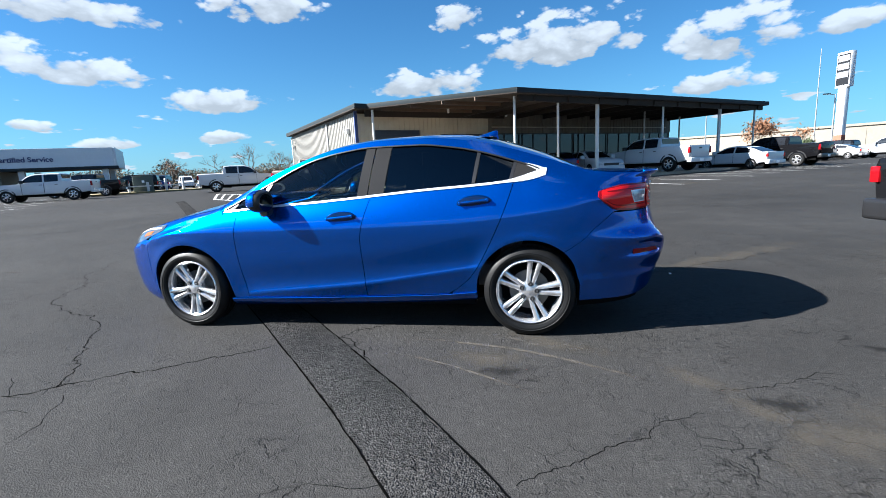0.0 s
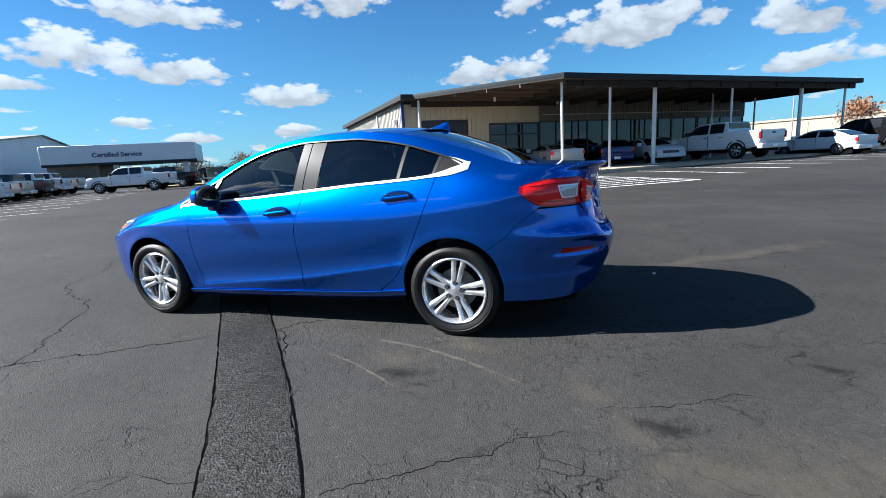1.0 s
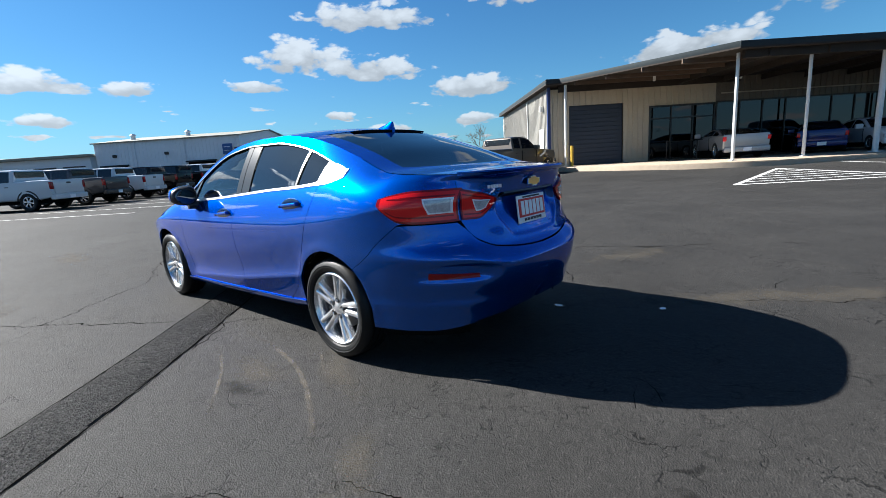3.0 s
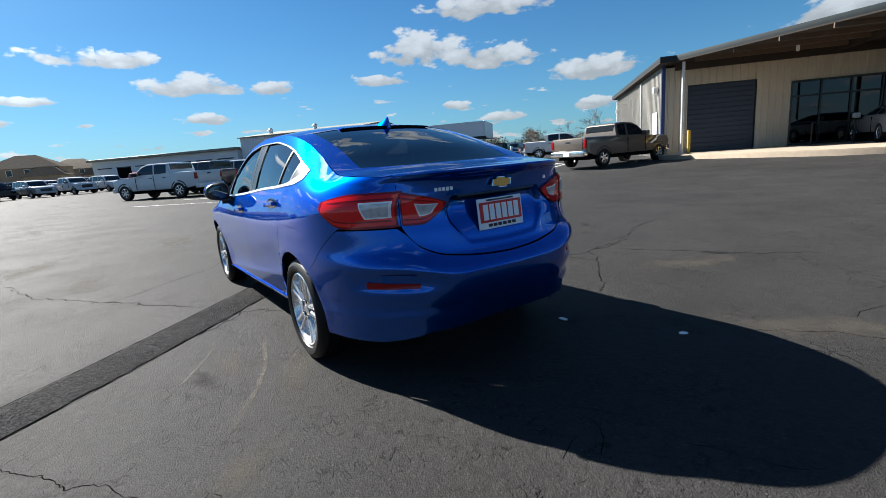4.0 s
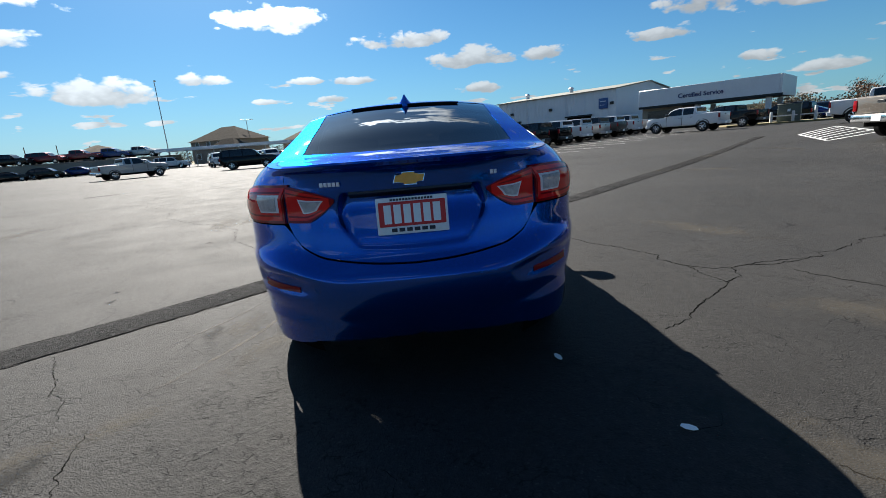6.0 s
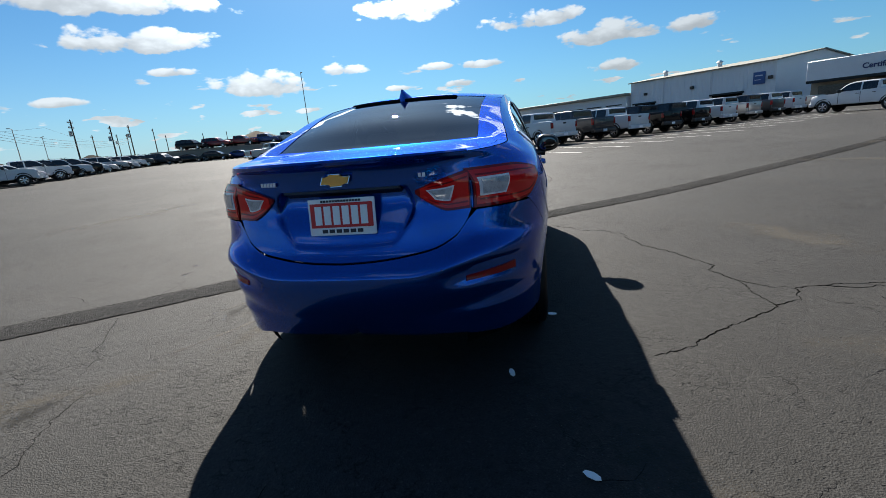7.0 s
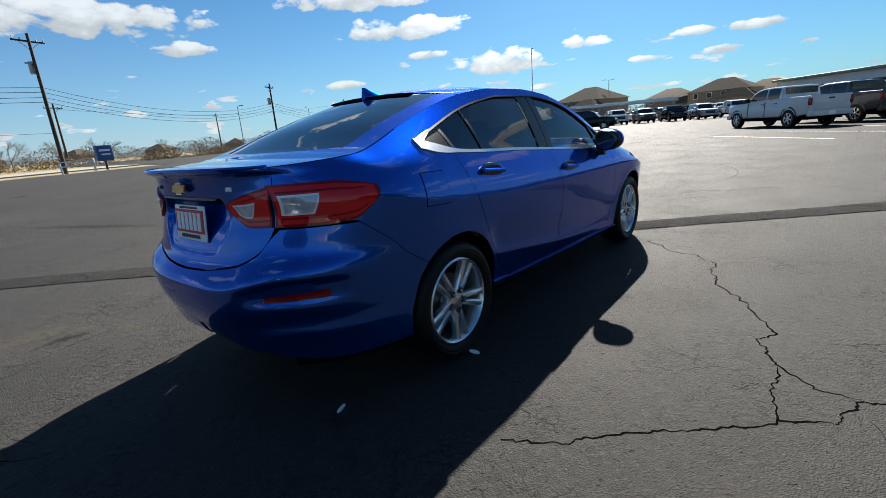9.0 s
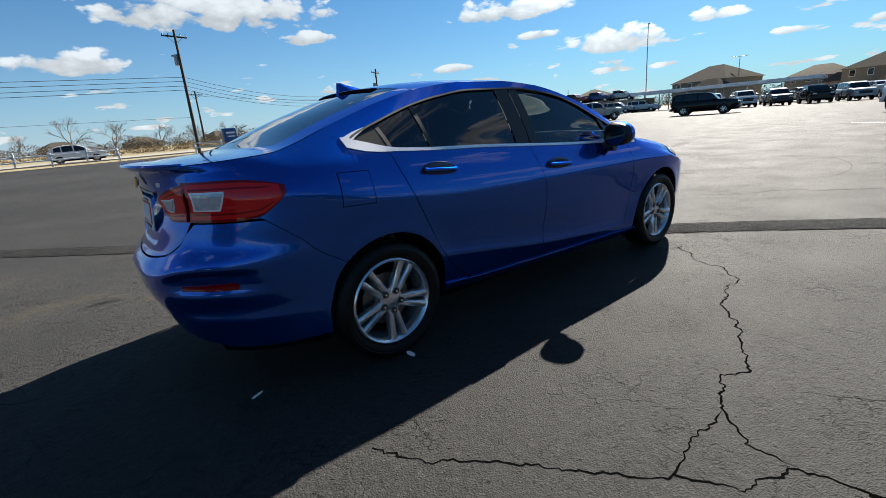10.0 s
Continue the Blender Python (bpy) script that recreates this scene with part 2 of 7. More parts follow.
def asphalt(name, base, stain, rough, coarse, warm=(1.0, 0.97, 0.93), relief=0.45, gloss=0.13, speck=0.24, fleck=2.3):
    """Worn sealed asphalt: stone grain, wide tonal patches, paler dried patches and oil stains."""
    m, nt, b = shader(name)
    N, L = nt.nodes, nt.links

    def mth(op, a, c=None):
        n = N.new("ShaderNodeMath")
        n.operation = op
        for i, v in enumerate((a, c)):
            if v is None:
                continue
            if isinstance(v, (int, float)):
                n.inputs[i].default_value = v
            else:
                L.new(v, n.inputs[i])
        return n.outputs[0]

    wide = noise_tex(nt, 0.16, 5, 0.6)
    mid = noise_tex(nt, 1.1, 5, 0.6)
    spots = noise_tex(nt, 0.75, 3, 0.5)
    grain = noise_tex(nt, coarse, 3, 0.7)
    vor = N.new("ShaderNodeTexVoronoi")
    vor.inputs["Scale"].default_value = coarse * 1.3
    co = N.new("ShaderNodeTexCoord")
    L.new(co.outputs["Object"], vor.inputs["Vector"])
    v = mth("ADD", mth("MULTIPLY", wide.outputs[0], 1.0), mth("MULTIPLY", mid.outputs[0], 0.7))
    v = mth("ADD", v, mth("MULTIPLY", grain.outputs[0], 0.55))
    mr = N.new("ShaderNodeMapRange")
    mr.inputs["From Min"].default_value, mr.inputs["From Max"].default_value = 0.75, 1.5
    mr.inputs["To Min"].default_value, mr.inputs["To Max"].default_value = base * (1 - stain), base * (1 + stain)
    L.new(v, mr.inputs["Value"])
    dark = N.new("ShaderNodeMapRange")
    dark.inputs["From Min"].default_value, dark.inputs["From Max"].default_value = 0.68, 0.80
    dark.inputs["To Min"].default_value, dark.inputs["To Max"].default_value = 1.0, 0.55
    L.new(spots.outputs[0], dark.inputs["Value"])
    val = mth("MULTIPLY", mr.outputs[0], dark.outputs[0])
    # single stones, some pale and some black, in the binder
    stones = N.new("ShaderNodeSeparateColor")
    L.new(vor.outputs["Color"], stones.inputs[0])
    pebble = N.new("ShaderNodeMapRange")
    pebble.inputs["From Min"].default_value, pebble.inputs["From Max"].default_value = 0.0, 1.0
    pebble.inputs["To Min"].default_value, pebble.inputs["To Max"].default_value = 1 - speck, 1 + speck
    L.new(stones.outputs[0], pebble.inputs["Value"])
    val = mth("MULTIPLY", val, pebble.outputs[0])
    pale = N.new("ShaderNodeMapRange")
    pale.inputs["From Min"].default_value, pale.inputs["From Max"].default_value = 0.955, 0.985
    pale.inputs["To Min"].default_value, pale.inputs["To Max"].default_value = 1.0, fleck
    L.new(stones.outputs[1], pale.inputs["Value"])
    val = mth("MULTIPLY", val, pale.outputs[0])
    # crazing: short hairlines where the surface has aged
    warp = noise_tex(nt, 6, 4, 0.6)
    wv = N.new("ShaderNodeVectorMath")
    wv.operation = "MULTIPLY_ADD"
    L.new(warp.outputs["Color"], wv.inputs[0])
    wv.inputs[1].default_value = (0.22, 0.22, 0.0)
    L.new(co.outputs["Object"], wv.inputs[2])
    craze = N.new("ShaderNodeTexVoronoi")
    craze.feature = "DISTANCE_TO_EDGE"
    craze.inputs["Scale"].default_value = 5.5
    L.new(wv.outputs[0], craze.inputs["Vector"])
    hair = N.new("ShaderNodeMapRange")
    hair.inputs["From Min"].default_value, hair.inputs["From Max"].default_value = 0.006, 0.022
    L.new(craze.outputs["Distance"], hair.inputs["Value"])
    aged = N.new("ShaderNodeMapRange")
    aged.inputs["From Min"].default_value, aged.inputs["From Max"].default_value = 0.50, 0.66
    L.new(noise_tex(nt, 1.7, 4, 0.6).outputs[0], aged.inputs["Value"])
    crack = mth("MULTIPLY", mth("SUBTRACT", 1.0, hair.outputs[0]), aged.outputs[0])
    # a finer net of cracks inside the worn areas
    worn = N.new("ShaderNodeMapRange")
    worn.inputs["From Min"].default_value, worn.inputs["From Max"].default_value = 0.47, 0.60
    L.new(noise_tex(nt, 0.55, 4, 0.6).outputs[0], worn.inputs["Value"])
    net = N.new("ShaderNodeTexVoronoi")
    net.feature = "DISTANCE_TO_EDGE"
    net.inputs["Scale"].default_value = 15.0
    L.new(wv.outputs[0], net.inputs["Vector"])
    thin = N.new("ShaderNodeMapRange")
    thin.inputs["From Min"].default_value, thin.inputs["From Max"].default_value = 0.010, 0.050
    L.new(net.outputs["Distance"], thin.inputs["Value"])
    gaps = N.new("ShaderNodeMapRange")
    gaps.inputs["From Min"].default_value, gaps.inputs["From Max"].default_value = 0.50, 0.58
    L.new(noise_tex(nt, 4.5, 3, 0.6).outputs[0], gaps.inputs["Value"])
    fine = mth("MULTIPLY", mth("MULTIPLY", mth("SUBTRACT", 1.0, thin.outputs[0]), worn.outputs[0]), gaps.outputs[0])
    crack = mth("MAXIMUM", crack, mth("MULTIPLY", fine, 0.8))
    val = mth("MULTIPLY", val, mth("SUBTRACT", 1.0, mth("MULTIPLY", crack, 0.75)))
    # mottling, and small dents where single stones have come out
    mott = N.new("ShaderNodeMapRange")
    mott.inputs["From Min"].default_value, mott.inputs["From Max"].default_value = 0.3, 0.7
    mott.inputs["To Min"].default_value, mott.inputs["To Max"].default_value = 0.86, 1.14
    L.new(noise_tex(nt, 17, 4, 0.65).outputs[0], mott.inputs["Value"])
    val = mth("MULTIPLY", val, mott.outputs[0])
    dent = N.new("ShaderNodeMapRange")
    dent.inputs["From Min"].default_value, dent.inputs["From Max"].default_value = 0.66, 0.72
    L.new(noise_tex(nt, 26, 2, 0.5).outputs[0], dent.inputs["Value"])
    val = mth("MULTIPLY", val, mth("SUBTRACT", 1.0, mth("MULTIPLY", dent.outputs[0], 0.35)))
    vm = N.new("ShaderNodeVectorMath")
    vm.operation = "SCALE"
    vm.inputs[0].default_value = warm
    L.new(val, vm.inputs["Scale"])
    L.new(vm.outputs[0], b.inputs["Base Color"])
    rr = N.new("ShaderNodeMapRange")
    rr.inputs["To Min"].default_value, rr.inputs["To Max"].default_value = rough - 0.12, rough + 0.14
    L.new(mid.outputs[0], rr.inputs["Value"])
    L.new(rr.outputs[0], b.inputs["Roughness"])
    b.inputs["Specular IOR Level"].default_value = gloss
    h = mth("ADD", mth("MULTIPLY", grain.outputs[0], 1.0), mth("MULTIPLY", vor.outputs["Distance"], 0.9))
    h = mth("SUBTRACT", mth("SUBTRACT", h, mth("MULTIPLY", crack, 1.6)), mth("MULTIPLY", dent.outputs[0], 1.2))
    # lumps a few centimetres across where the coat has weathered
    lump = mth("MULTIPLY", noise_tex(nt, 30, 3, 0.6).outputs[0], mth("ADD", 0.9, mth("MULTIPLY", worn.outputs[0], 2.6)))
    h = mth("ADD", h, lump)
    bp = N.new("ShaderNodeBump")
    bp.inputs["Strength"].default_value, bp.inputs["Distance"].default_value = min(relief, 1.0), 0.006 * max(relief, 1.0)
    L.new(h, bp.inputs["Height"])
    L.new(bp.outputs[0], b.inputs["Normal"])
    return m


def worn_line(name, color):
    """Road paint rubbed through to the asphalt in places."""
    m, nt, b = shader(name)
    n = noise_tex(nt, 9, 6, 0.7)
    r = nt.nodes.new("ShaderNodeMapRange")
    r.inputs["From Min"].default_value, r.inputs["From Max"].default_value = 0.36, 0.52
    nt.links.new(n.outputs[0], r.inputs["Value"])
    mx = nt.nodes.new("ShaderNodeMix")
    mx.data_type = "RGBA"
    mx.inputs["A"].default_value, mx.inputs["B"].default_value = (0.10, 0.10, 0.098, 1), (*color, 1)
    nt.links.new(r.outputs[0], mx.inputs["Factor"])
    nt.links.new(mx.outputs["Result"], b.inputs["Base Color"])
    b.inputs["Roughness"].default_value = 0.75
    return m


BLUE = car_paint("blue_metallic_paint", (0.0002, 0.087, 0.400), 0.92, 0.22, 0.10, edge=(0.0, 0.40, 1.0), stray=0.24)
M_TRIM = plain("black_trim", (0.012, 0.012, 0.013), 0.38, vary=0.2)
M_DARK = plain("dark_cavity", (0.006, 0.006, 0.006), 0.9, spec=0.0)
M_PILLAR = plain("satin_pillar", (0.018, 0.017, 0.016), 0.28, vary=0.1, spec=0.3)
M_RUBBER = plain("tyre_rubber", (0.006, 0.006, 0.006), 0.48, vary=0.5, scale=14, bump=0.12, bump_scale=90, spec=0.22)
M_CHROME = plain("chrome", (0.75, 0.76, 0.78), 0.12, 1.0, vary=0.03)
M_BRIGHT = plain("bright_moulding", (0.80, 0.80, 0.81), 0.30, 0.55, vary=0.03)
M_ALLOY = plain("silver_alloy", (0.68, 0.68, 0.69), 0.24, 0.82, vary=0.08, scale=30, coat=0.5)
M_LIP = plain("matt_black_lip", (0.006, 0.006, 0.006), 0.85, spec=0.05)
M_NUT = plain("dark_nut_pocket", (0.02, 0.02, 0.021), 0.5)
M_HEADLAMP = plain("headlamp_lens", (0.10, 0.11, 0.13), 0.12, 0.4, vary=0.6, scale=25, coat=1.0)
M_AMBER = car_paint("amber_lens", (0.50, 0.10, 0.02), 0.0, 0.3, coat=0.8)
M_MIRROR = plain("mirror_glass", (0.10, 0.105, 0.11), 0.03, 1.0, vary=0.02)
# darkened body blue for the shade in the handle hollows
M_NAVY = car_paint("handle_shade_navy", (0.0005, 0.012, 0.06), 0.3, 0.3)
M_DISC = plain("brake_disc_steel", (0.20, 0.19, 0.18), 0.4, 0.9, vary=0.2, scale=30)
M_GLASS_F = glass("front_window_glass", (0.42, 0.50, 0.48))
M_GLASS_R = glass("privacy_glass", (0.03, 0.034, 0.04), 1.15)
M_RED = car_paint("red_lens", (0.74, 0.010, 0.011), 0.0, 0.25, coat=1.0)
M_RED_DEEP = car_paint("deep_red_lens", (0.24, 0.003, 0.006), 0.0, 0.3, coat=0.8)
M_LENS_FRAME = plain("bright_lens_frame", (0.82, 0.76, 0.77), 0.25, 0.1, vary=0.05)
M_CLEAR = plain("clear_lens", (0.46, 0.45, 0.46), 0.15, 0.15, vary=0.45, scale=45, coat=1.0)
M_SEAT = plain("grey_seat_cloth", (0.16, 0.15, 0.14), 0.9, vary=0.1, bump=0.3)
M_INTERIOR = plain("interior_plastic", (0.02, 0.02, 0.021), 0.7)
M_WHITE = plain("white_plate", (0.84, 0.84, 0.84), 0.4, vary=0.04)
M_PLATE_RED = plain("plate_red", (0.60, 0.012, 0.016), 0.4, vary=0.06)
M_PLATE_BLUE = plain("plate_navy", (0.01, 0.012, 0.03), 0.4)
M_GOLD = plain("gold_emblem", (0.86, 0.37, 0.05), 0.38, 0.15, vary=0.12, scale=40)
M_ASPHALT = asphalt("sealed_asphalt", 0.0305, 0.42, 0.74, 110, relief=0.52, gloss=0.10, speck=0.20, fleck=1.6)
M_PATCH = asphalt("rough_patch_asphalt", 0.0300, 0.80, 0.90, 80, (1.0, 0.985, 0.97), 1.8, 0.03, 0.45, 1.6)
M_CRACK = plain("crack_dark", (0.003, 0.003, 0.003), 0.95, vary=0.4, scale=20, spec=0.0)
M_LINE = worn_line("parking_paint", (0.62, 0.62, 0.60))
M_CONCRETE = plain("concrete_apron", (0.36, 0.29, 0.215), 0.85, vary=0.16, scale=0.8, bump=0.2)
M_GRASS = plain("dry_grass", (0.19, 0.155, 0.075), 0.95, vary=0.4, scale=0.25, bump=0.5, bump_scale=6)
M_ROAD = plain("pale_road", (0.23, 0.21, 0.18), 0.85, vary=0.12, scale=0.3)
M_TAN = plain("tan_metal_siding", (0.43, 0.37, 0.275), 0.45, vary=0.07, scale=1.2)
M_TAN_LIGHT = plain("pale_metal_siding", (0.25, 0.24, 0.215), 0.5, vary=0.05, scale=1.0)
# the tan siding again, darkened to carry the canopy's deep shade
M_TAN_SHADED = plain("shade_darkened_siding", (0.135, 0.112, 0.085), 0.6, vary=0.15, scale=1.2)
M_ROOF_DARK = plain("dark_roof_edge", (0.022, 0.03, 0.034), 0.7, vary=0.15, spec=0.2)
# brown soffit taken almost to black, so its colour holds the shade under canopies
M_SOFFIT = plain("shade_dark_soffit", (0.022, 0.016, 0.012), 0.85, vary=0.3, scale=2)
M_PURLIN = plain("rusty_purlin", (0.085, 0.055, 0.036), 0.8, vary=0.3, scale=3)
M_POST = plain("painted_steel_post", (0.62, 0.62, 0.60), 0.45, vary=0.1, scale=3)
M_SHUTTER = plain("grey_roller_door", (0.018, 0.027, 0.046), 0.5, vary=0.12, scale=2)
M_MULLION = plain("bronze_mullion", (0.012, 0.011, 0.010), 0.4)
M_STORE = glass("storefront_glass", (0.035, 0.036, 0.038), 0.8)
M_BLUE_TRIM = plain("navy_trim", (0.012, 0.03, 0.12), 0.5)
M_YELLOW = plain("yellow_bollard", (0.55, 0.36, 0.03), 0.6)
M_WALLWHITE = plain("white_metal_wall", (0.62, 0.655, 0.69), 0.5, vary=0.05, scale=0.6)
M_FASCIA = plain("silver_fascia_panel", (0.55, 0.58, 0.62), 0.4, 0.2, vary=0.05, scale=0.7)
M_ROOF_TAN = plain("galvanised_roof", (0.22, 0.21, 0.17), 0.6, 0.1, vary=0.1, scale=0.5)
M_SIGNBLUE = plain("sign_blue", (0.012, 0.075, 0.24), 0.4, vary=0.08)
M_WOOD = plain("creosoted_wood", (0.06, 0.045, 0.033), 0.9, vary=0.3, scale=4, bump=0.4)
M_GALV = plain("galvanised_steel", (0.34, 0.35, 0.36), 0.45, 0.6, vary=0.1)
M_WIRE = plain("black_cable", (0.02, 0.02, 0.022), 0.7)
M_TWIG = plain("bare_twigs", (0.13, 0.10, 0.075), 0.95, vary=0.25)
M_BARK = plain("bark", (0.10, 0.075, 0.055), 0.95, vary=0.3, bump=0.5, bump_scale=20)
M_AUTUMN = plain("autumn_leaves", (0.17, 0.078, 0.036), 0.85, vary=0.4, scale=2)
M_GREEN = plain("dark_green_leaves", (0.055, 0.075, 0.032), 0.85, vary=0.4, scale=2)
M_BRICK = plain("tan_house_brick", (0.23, 0.19, 0.15), 0.9, vary=0.15, scale=1.0)
M_SHINGLE = plain("brown_shingles", (0.070, 0.062, 0.052), 0.95, vary=0.3, scale=1.5, spec=0.02)
M_PANE = plain("dark_pane", (0.012, 0.014, 0.018), 0.08, vary=0.2)
M_WALL_TAN = plain("tan_concrete_wall", (0.24, 0.212, 0.168), 0.85, vary=0.10, scale=0.2)


# ---- building blocks ----
def finish(me, mat, sharp=38):
    me.materials.append(mat)
    for p in me.polygons:
        p.use_smooth = True
    me.set_sharp_from_angle(angle=radians(sharp))


def part(name, bm, mat, parent=None, label="", sharp=38):
    """One mesh object out of a bmesh; bm is freed. A part of parent when given."""
    me = bpy.data.meshes.new(name)
    bmesh.ops.recalc_face_normals(bm, faces=bm.faces)
    bm.to_mesh(me)
    bm.free()
    finish(me, mat, sharp)
    ob = new(name, me)
    if parent:
        ob.parent = parent
    if label:
        ob["label"] = label
    return ob


def shared(name, me, parent, m=None, label=""):
    ob = new(name, me)
    ob.parent = parent
    if m is not None:
        ob.matrix_basis = m
    if label:
        ob["label"] = label
    return ob


def root(name, m, label, category, group="", kind=""):
    ob = new(name)
    ob.matrix_basis = m
    return tagged(ob, label, category, group, kind)


def box(bm, x0, x1, y0, y1, z0, z1, bevel=0.0, seg=2, m=None):
    r = bmesh.ops.create_cube(bm, size=1, matrix=Matrix.LocRotScale(((x0 + x1) / 2, (y0 + y1) / 2, (z0 + z1) / 2), None, (abs(x1 - x0), abs(y1 - y0), abs(z1 - z0))))
    vs = r["verts"]
    if bevel:
        es = list({e for v in vs for e in v.link_edges})
        b = bmesh.ops.bevel(bm, geom=es, offset=bevel, segments=seg, affect="EDGES", profile=0.6)
        vs = list({v for f in b["faces"] for v in f.verts} | {v for v in vs if v.is_valid})
    if m is not None:
        bmesh.ops.transform(bm, matrix=m, verts=[v for v in vs if v.is_valid])
    return bm


def boxed(*a, **k):
    bm = bmesh.new()
    return box(bm, *a, **k)


def rod(bm, a, b, r0, r1=None, n=10, caps=True):
    """A tapered round bar from a to b."""
    a, b = Vector(a), Vector(b)
    r1 = r0 if r1 is None else r1
    q = (b - a).to_track_quat("Z", "Y").to_matrix()
    rings = []
    for c, r in ((a, r0), (b, r1)):
        rings.append([bm.verts.new(c + q @ Vector((r * math.cos(2 * math.pi * i / n), r * math.sin(2 * math.pi * i / n), 0))) for i in range(n)])
    for i in range(n):
        bm.faces.new((rings[0][i], rings[0][(i + 1) % n], rings[1][(i + 1) % n], rings[1][i]))
    if caps:
        bm.faces.new(rings[0][::-1])
        bm.faces.new(rings[1])
    return bm


def lathe(bm, profile, n=40, axis="Y"):
    """Turn a profile of (radius, along) about the y axis."""
    rings = []
    for r, h in profile:
        rings.append([bm.verts.new((r * math.cos(2 * math.pi * i / n), h, r * math.sin(2 * math.pi * i / n))) for i in range(n)])
    for a, b in zip(rings, rings[1:]):
        for i in range(n):
            bm.faces.new((a[i], a[(i + 1) % n], b[(i + 1) % n], b[i]))
    return bm


def prism(bm, pts, y0, y1, inset=0.0, bevel=0.0, seg=2):
    """A side outline in (x, z), drawn out across y; bevel rounds the two outer rims."""
    a = [bm.verts.new((x, y0, z)) for x, z in pts]
    b = [bm.verts.new((x, y1, z)) for x, z in pts]
    fa, fb = bm.faces.new(a), bm.faces.new(b[::-1])
    n = len(pts)
    for i in range(n):
        bm.faces.new((a[i], b[i], b[(i + 1) % n], a[(i + 1) % n]))
    if bevel:
        es = [e for f in (fa, fb) for e in f.edges]
        bmesh.ops.bevel(bm, geom=es, offset=bevel, segments=seg, affect="EDGES", profile=0.55)
    return bm


class K:
    """A smooth curve through keys (x, y)."""

    def __init__(self, *keys):
        self.x, self.y = [k[0] for k in keys], [k[1] for k in keys]
        n = len(keys)
        d = [(self.y[i + 1] - self.y[i]) / (self.x[i + 1] - self.x[i]) for i in range(n - 1)]
        self.m = [d[0]] + [0.0 if d[i - 1] * d[i] <= 0 else 2 * d[i - 1] * d[i] / (d[i - 1] + d[i]) for i in range(1, n - 1)] + [d[-1]]

    def __call__(self, x):
        X, Y, M = self.x, self.y, self.m
        if x <= X[0]:
            return Y[0] + M[0] * (x - X[0])
        if x >= X[-1]:
            return Y[-1] + M[-1] * (x - X[-1])
        i = max(j for j in range(len(X) - 1) if X[j] <= x)
        h = X[i + 1] - X[i]
        t = (x - X[i]) / h
        return (Y[i] * (1 + 2 * t) * (1 - t) ** 2 + M[i] * h * t * (1 - t) ** 2 + Y[i + 1] * t * t * (3 - 2 * t) + M[i + 1] * h * t * t * (t - 1))


def sheet(fn, us, vs, depth=0.018, offset=0.0, inward=None):
    """A panel: the grid fn(u, v), moved out by offset along its normal, with its rim turned inwards by depth."""
    P = [[Vector(fn(u, v)) for v in vs] for u in us]
    nu, nv = len(us), len(vs)
    Nn = [[None] * nv for _ in range(nu)]
    for i in range(nu):
        for j in range(nv):
            du = P[min(i + 1, nu - 1)][j] - P[max(i - 1, 0)][j]
            dv = P[i][min(j + 1, nv - 1)] - P[i][max(j - 1, 0)]
            n = du.cross(dv)
            Nn[i][j] = n.normalized() if n.length > 1e-12 else Vector((0, 0, 0))
    c = inward if inward is not None else Vector((0.2, 0, 0.6))
    ref = P[nu // 2][nv // 2] - c
    s = 1 if Nn[nu // 2][nv // 2].dot(ref) > 0 else -1
    bm = bmesh.new()
    V = [[bm.verts.new(P[i][j] + s * Nn[i][j] * offset) for j in range(nv)] for i in range(nu)]
    for i in range(nu - 1):
        for j in range(nv - 1):
            q = (V[i][j], V[i + 1][j], V[i + 1][j + 1], V[i][j + 1])
            bm.faces.new(q if s > 0 else q[::-1])
    if depth:
        ring = [(i, 0) for i in range(nu)] + [(nu - 1, j) for j in range(1, nv)] + [(i, nv - 1) for i in range(nu - 2, -1, -1)] + [(0, j) for j in range(nv - 2, 0, -1)]
        inn = [bm.verts.new(P[i][j] + s * Nn[i][j] * (offset - depth)) for i, j in ring]
        for k in range(len(ring)):
            (i, j), (a, b) = ring[k], ring[(k + 1) % len(ring)]
            q = (V[i][j], inn[k], inn[(k + 1) % len(ring)], V[a][b])
            bm.faces.new(q if s > 0 else q[::-1])
    bmesh.ops.remove_doubles(bm, verts=bm.verts, dist=1e-5)
    return bm


def steps(a, b, n):
    return [a + (b - a) * i / n for i in range(n + 1)]


def smooth01(t):
    t = min(1.0, max(0.0, t))
    return t * t * (3 - 2 * t)


def ground_z(x, y):
    """The lot is level round the car and rises gently to the showroom in the north and to the road in the south."""
    return 0.30 * smooth01((y - 6) / 16) + 0.006 * max(0.0, min(-y, 90) - 12)


def at(x, y, heading, dz=0.0):
    """A pose on the ground; heading is the bearing of local x."""
    return pose(x, y, ground_z(x, y) + dz, 0, 0, heading)


# ---- the blue sedan: x runs from nose (-) to tail (+), left flank at -y ----
rail_z = K((-2.2, .70), (-2.0, .775), (-1.7, .845), (-1.4, .90), (-1.12, .945), (-.9, 1.04), (-.6, 1.19), (-.4, 1.268), (-.2, 1.332), (0, 1.378),
           (.3, 1.408), (.6, 1.408), (.9, 1.378), (1.2, 1.31), (1.45, 1.225), (1.7, 1.143), (1.8, 1.121), (1.9, 1.112), (2.1, 1.101), (2.36, 1.09))
rail_y = K((-2.2, .78), (-1.7, .77), (-1.12, .765), (-.9, .745), (-.6, .715), (-.2, .68), (.3, .640), (.9, .628), (1.2, .636), (1.45, .662), (1.7, .71), (1.9, .75), (2.36, .76))
